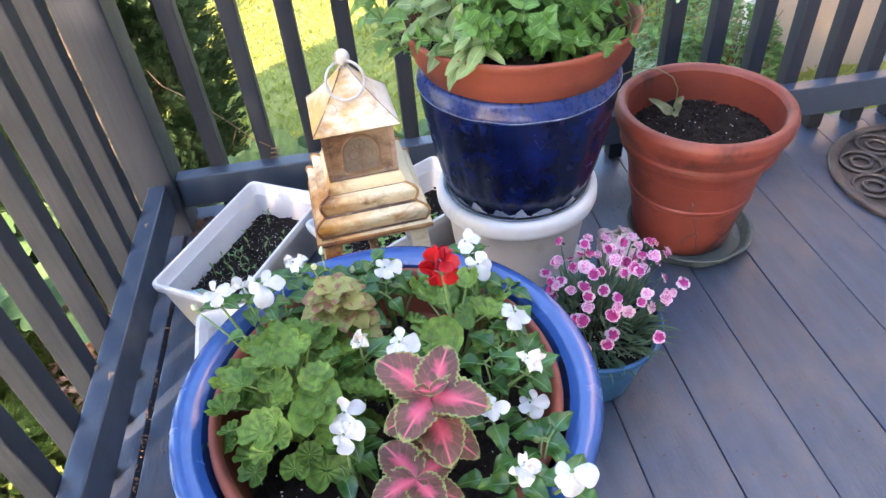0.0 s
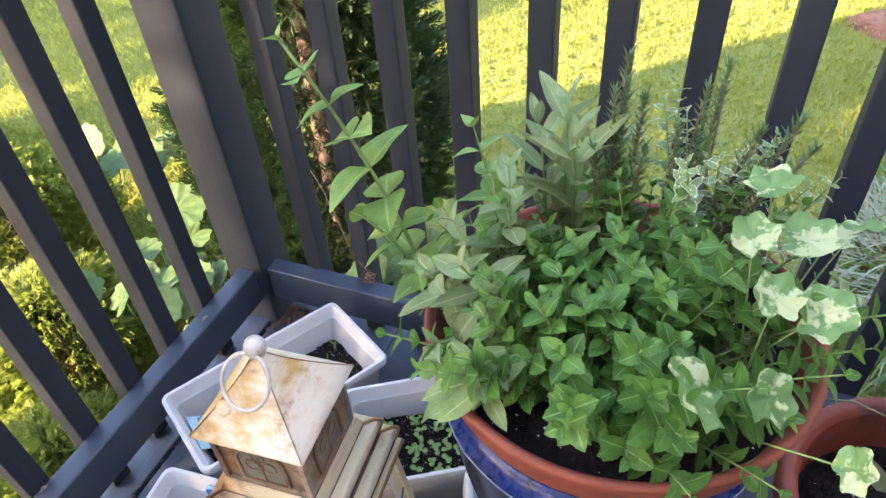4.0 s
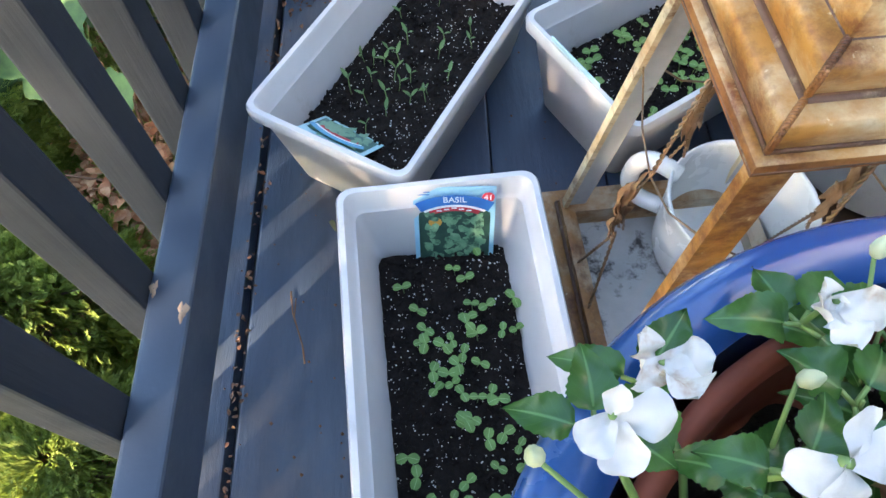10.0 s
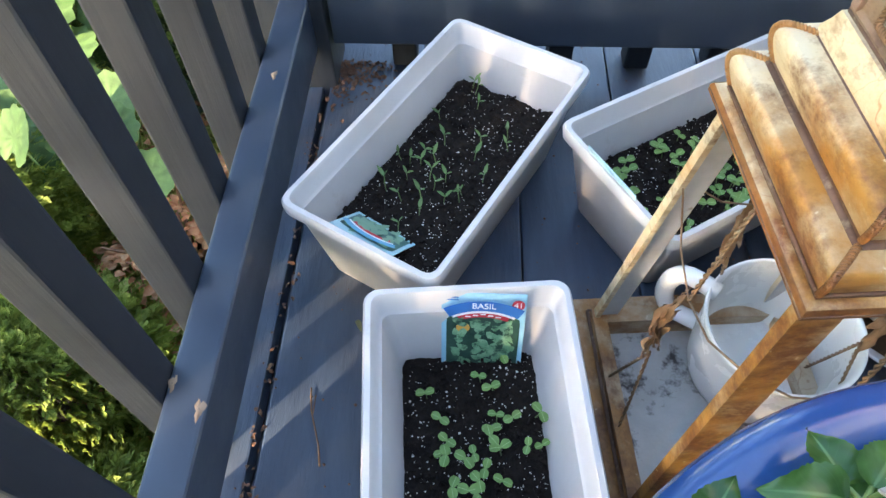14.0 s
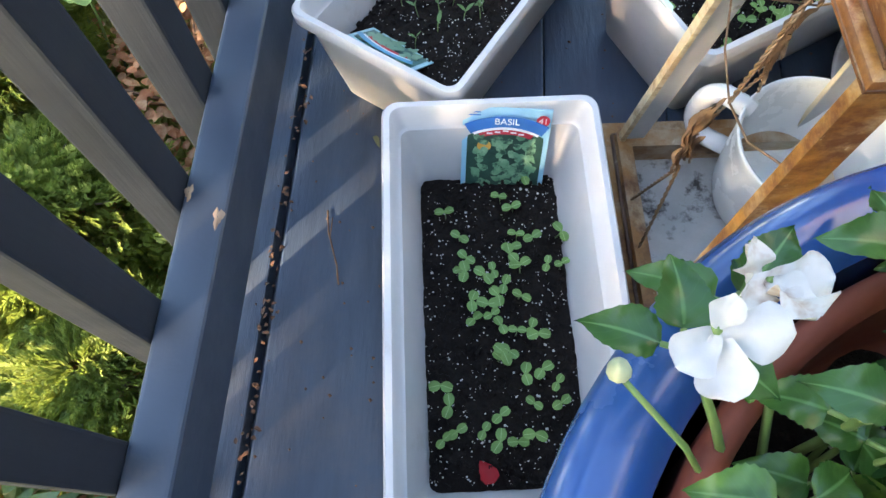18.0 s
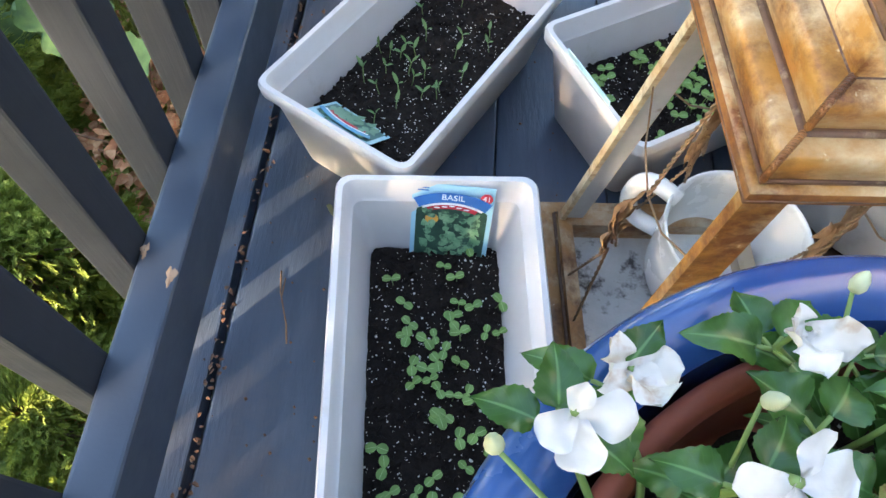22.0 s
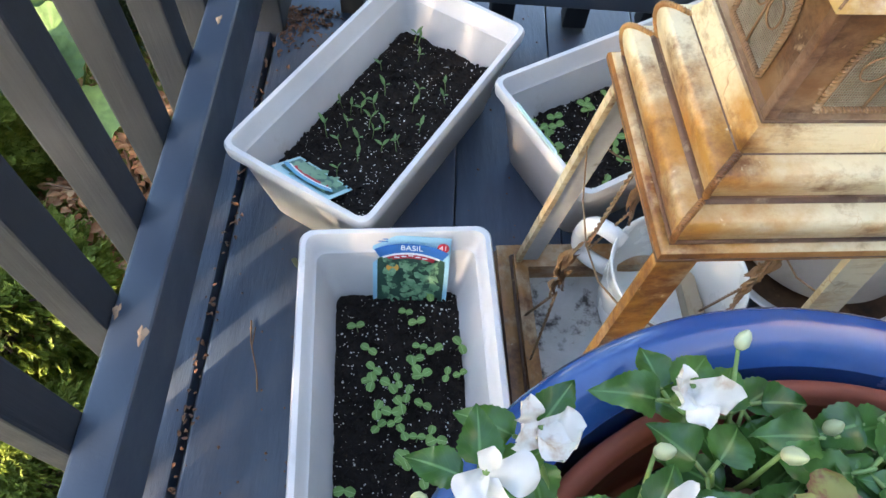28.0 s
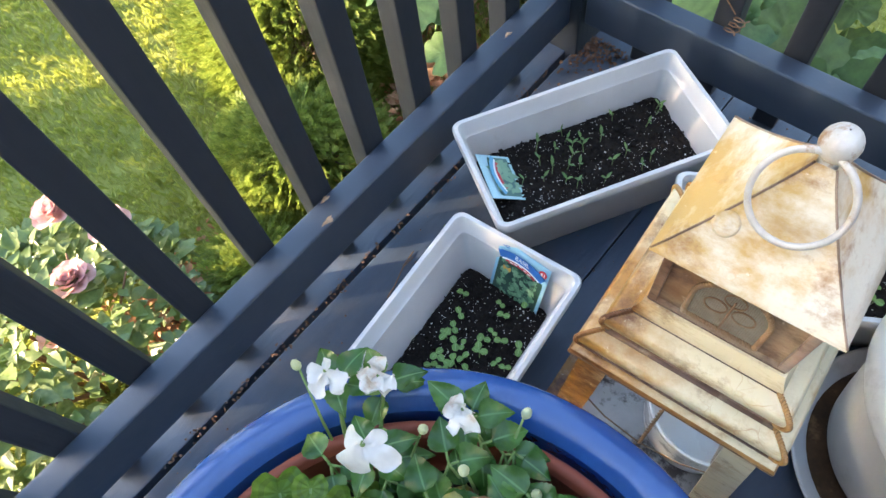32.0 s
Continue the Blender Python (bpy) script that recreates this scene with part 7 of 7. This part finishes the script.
for k, (x, y) in enumerate(((1.78, 0.56), (1.98, 0.70), (2.03, 0.50))):
    fl = empty("red_flower", Matrix.Translation((x, y, GROUND)), "small red flower above the bed's leaves", "flower", "red bed flowers")
    hp = Heap()
    for q in range(14):
        d = Vector((r30.gauss(0, 1), r30.gauss(0, 1), 0.6)).normalized()
        hp.add(*leaf(0.022, 0.018, "petal", 0.2, 0.3, 4, 1), aim((0, 0, 0.40), d))
    hp.make("blossom", M_red_petal, fl)
    obj_from("stem", *tube([(0, 0, 0), (0.01, 0, 0.2), (0, 0, 0.40)], 0.003, 5), M_stem, fl)
mv, mf = lathe([(0.001, 0.05), (0.5, 0.045), (0.9, 0.02), (1.0, -0.02)], 40, wobble=lambda a, z: 0.12 * math.sin(3 * a) + 0.06 * math.sin(7 * a))
mb = obj_from("mulch_bed", [(2.30 + 0.80 * x, 3.35 + 0.62 * y, GROUND + 0.02 + z) for x, y, z in mv], mf, M_mulch)
tagged(mb, "red-brown mulched bed at the lawn's edge", "mulch bed", kind="structure")

bowl = empty("flower_bowl", pose(-2.75, 0.85, GROUND + 0.02), "white bowl of pale pink flowers standing out on the lawn", "flower pot")
turned("bowl", rounded([(0.001, 0.0), (0.10, 0.0), (0.16, 0.14), (0.20, 0.22), (0.19, 0.225), (0.15, 0.15), (0.001, 0.12)], 0.006), M_white_pot, bowl, 40)
hp = Heap()
for q in range(150):
    a, d = q * 2.4, 0.2 * math.sqrt(q / 150)
    hp.add(*leaf(0.05, 0.045, "petal", 0.2, 0.3, 4, 1, seed=q), aim((d * math.cos(a), d * math.sin(a), 0.27 - 1.2 * d * d + r30.uniform(-.02, .02)), (math.cos(a * 3), math.sin(a * 3), 0.5)))
hp.make("blossoms", M_pale, bowl)
hp = Heap()
for q in range(160):
    a, d = q * 2.4, 0.21 * math.sqrt(q / 160)
    hp.add(*leaf(0.06, 0.04, "egg", 0.2, 0.5, 4, 1, seed=q), aim((d * math.cos(a), d * math.sin(a), 0.23 - d * d), (math.cos(a), math.sin(a), 0.3)))
hp.make("foliage", M_bush, bowl)

# house wall and downpipe
house = tagged(part("wall_house", box(2.30, 6.0, 1.38, 1.76, GROUND - 0.1, 4.5, 0.01), M_stucco), "tan stucco house wall beside the garden", "wall", kind="structure")
# Added walls that cut the sky light reaching the deck from behind and beside.
for nm, bx in (("wall_added_back", (0.5, 6.0, -2.65, -2.35)), ("wall_added_side", (2.95, 3.2, -2.35, 1.38))):
    tagged(part(nm, box(*bx, GROUND - 0.1, 4.5, 0.01), M_siding), "added pale grey wall that blocks light behind and beside the deck", "wall", kind="structure")
dp = empty("downpipe", pose(2.24, 1.44, GROUND), "white rain downpipe at the corner of the house", "downpipe")
part("pipe", box(-0.028, 0.028, -0.024, 0.024, 0.02, 4.5, 0.010), M_downpipe, dp)
for zz in (0.35, 1.6, 2.9):
    part("bracket", box(-0.034, 0.034, -0.030, 0.030, zz, zz + 0.03, 0.006), M_downpipe, dp)
# unseen trees that block sun and sky, and the trees round the garden
def tree(base, trunk_h, crown, rad, count, size, seed, label, squash=1.0, gaps=-0.18):
    r = random.Random(seed)
    th = empty("tree", Matrix.Translation(base), label, "tree", "garden trees")
    cz = crown[2] - base[2]
    cx, cy = crown[0] - base[0], crown[1] - base[1]
    obj_from("trunk", *tube([(0, 0, 0), (0.02, 0.03, trunk_h * 0.5), (cx * 0.4, cy * 0.4, trunk_h), (cx, cy, cz)], 0.16, 10, 0.25), M_bark, th)
    lm = Heap()
    for k in range(16):
        a, el = k * 2.4, -0.5 + 1.7 * k / 16
        d = Vector((math.cos(a) * math.cos(el), math.sin(a) * math.cos(el), math.sin(el)))
        lm.add(*tube([(cx * 0.5, cy * 0.5, trunk_h + (cz - trunk_h) * 0.3), Vector((cx, cy, cz)) + d * rad * 0.45, Vector((cx, cy, cz)) + d * rad * 0.9], 0.05, 6, 0.25))
    tagged(lm.make("branchwork", M_bark, th), kind="stuff")
    mats = []
    while len(mats) < count:
        p = Vector((r.uniform(-1, 1), r.uniform(-1, 1), r.uniform(-1, 1)))
        if p.length > 1 + 0.25 * noise.noise(p * 2.3 + Vector((seed, 0, 0))):
            continue
        if noise.noise(p * 3.1 + Vector((0, seed, 0))) < gaps:
            continue
        d = Vector((r.gauss(0, 1), r.gauss(0, 1), r.gauss(-0.2, 0.7)))
        mats.append(aim(Vector((cx, cy, cz)) + Vector((p.x, p.y, p.z * squash)) * rad, d, (r.gauss(0, .6), r.gauss(0, .6), 1), r.uniform(0.7, 1.3)))
    scatter("crown", leaf(size, size * 0.7, "egg", 0.2, 0.4, 3, 1), mats, M_bush, th)


# Out of view: its crown is shaped to filter the sun on the deck.
tree((-3.4, -5.6, GROUND), 1.4, (-2.71, -4.955, 2.62), 1.38, 56000, 0.0415, 1, "unseen broad-leaved tree placed to shade the deck", 0.86, -0.42)
# Added beside it, unseen, to keep the sun off the vine leaves.
tree((-3.95, -4.00, GROUND), 1.2, (-3.93, -3.99, 2.1), 0.52, 6500, 0.042, 6, "small unseen tree added to shade the vine", 0.9, -0.3)
# Unseen shrubs, added for the shadows they throw across the lawn.
for k, (x, y, rad, h) in enumerate(((-2.22, -1.86, 0.34, 0.85), (-3.25, -2.02, 0.36, 0.82), (-3.40, -0.50, 0.32, 0.75))):
    bush("garden_shrub", (x, y, GROUND), rad, rad, h, 1700, leaf(0.07, 0.045, "egg", 0.25, 0.4, 4, 1), M_bush, 40 + k, "unseen upright green shrub added to shade the lawn", "shrub", 0.35)
# Unseen; added to block bright sky that lit the balusters' near faces.
tree((-1.8, -8.2, GROUND), 2.2, (-1.7, -8.2, 4.1), 3.1, 6500, 0.22, 8, "unseen broad-leaved tree added to block sky beyond the deck")
tree((-7.0, 9.5, GROUND), 2.0, (-7.0, 9.5, 4.0), 2.8, 3500, 0.22, 2, "broad-leaved tree at the garden's far end")
tree((-1.0, 12.0, GROUND), 2.0, (-1.0, 12.0, 4.0), 3.0, 3500, 0.22, 3, "broad-leaved tree at the garden's far end")
tree((5.0, 11.0, GROUND), 2.0, (5.0, 11.0, 4.0), 2.8, 3500, 0.22, 4, "broad-leaved tree at the garden's far end")
# Added out of view to darken the outer sides of the left balusters.
tree((-8.6, -2.2, GROUND), 1.6, (-8.6, -2.2, 2.6), 2.4, 3600, 0.22, 7, "unseen broad-leaved tree added to block sky at the garden's side")
tree((-9.0, 2.0, GROUND), 2.0, (-9.0, 2.0, 4.0), 2.6, 3200, 0.22, 5, "broad-leaved tree at the garden's far side")
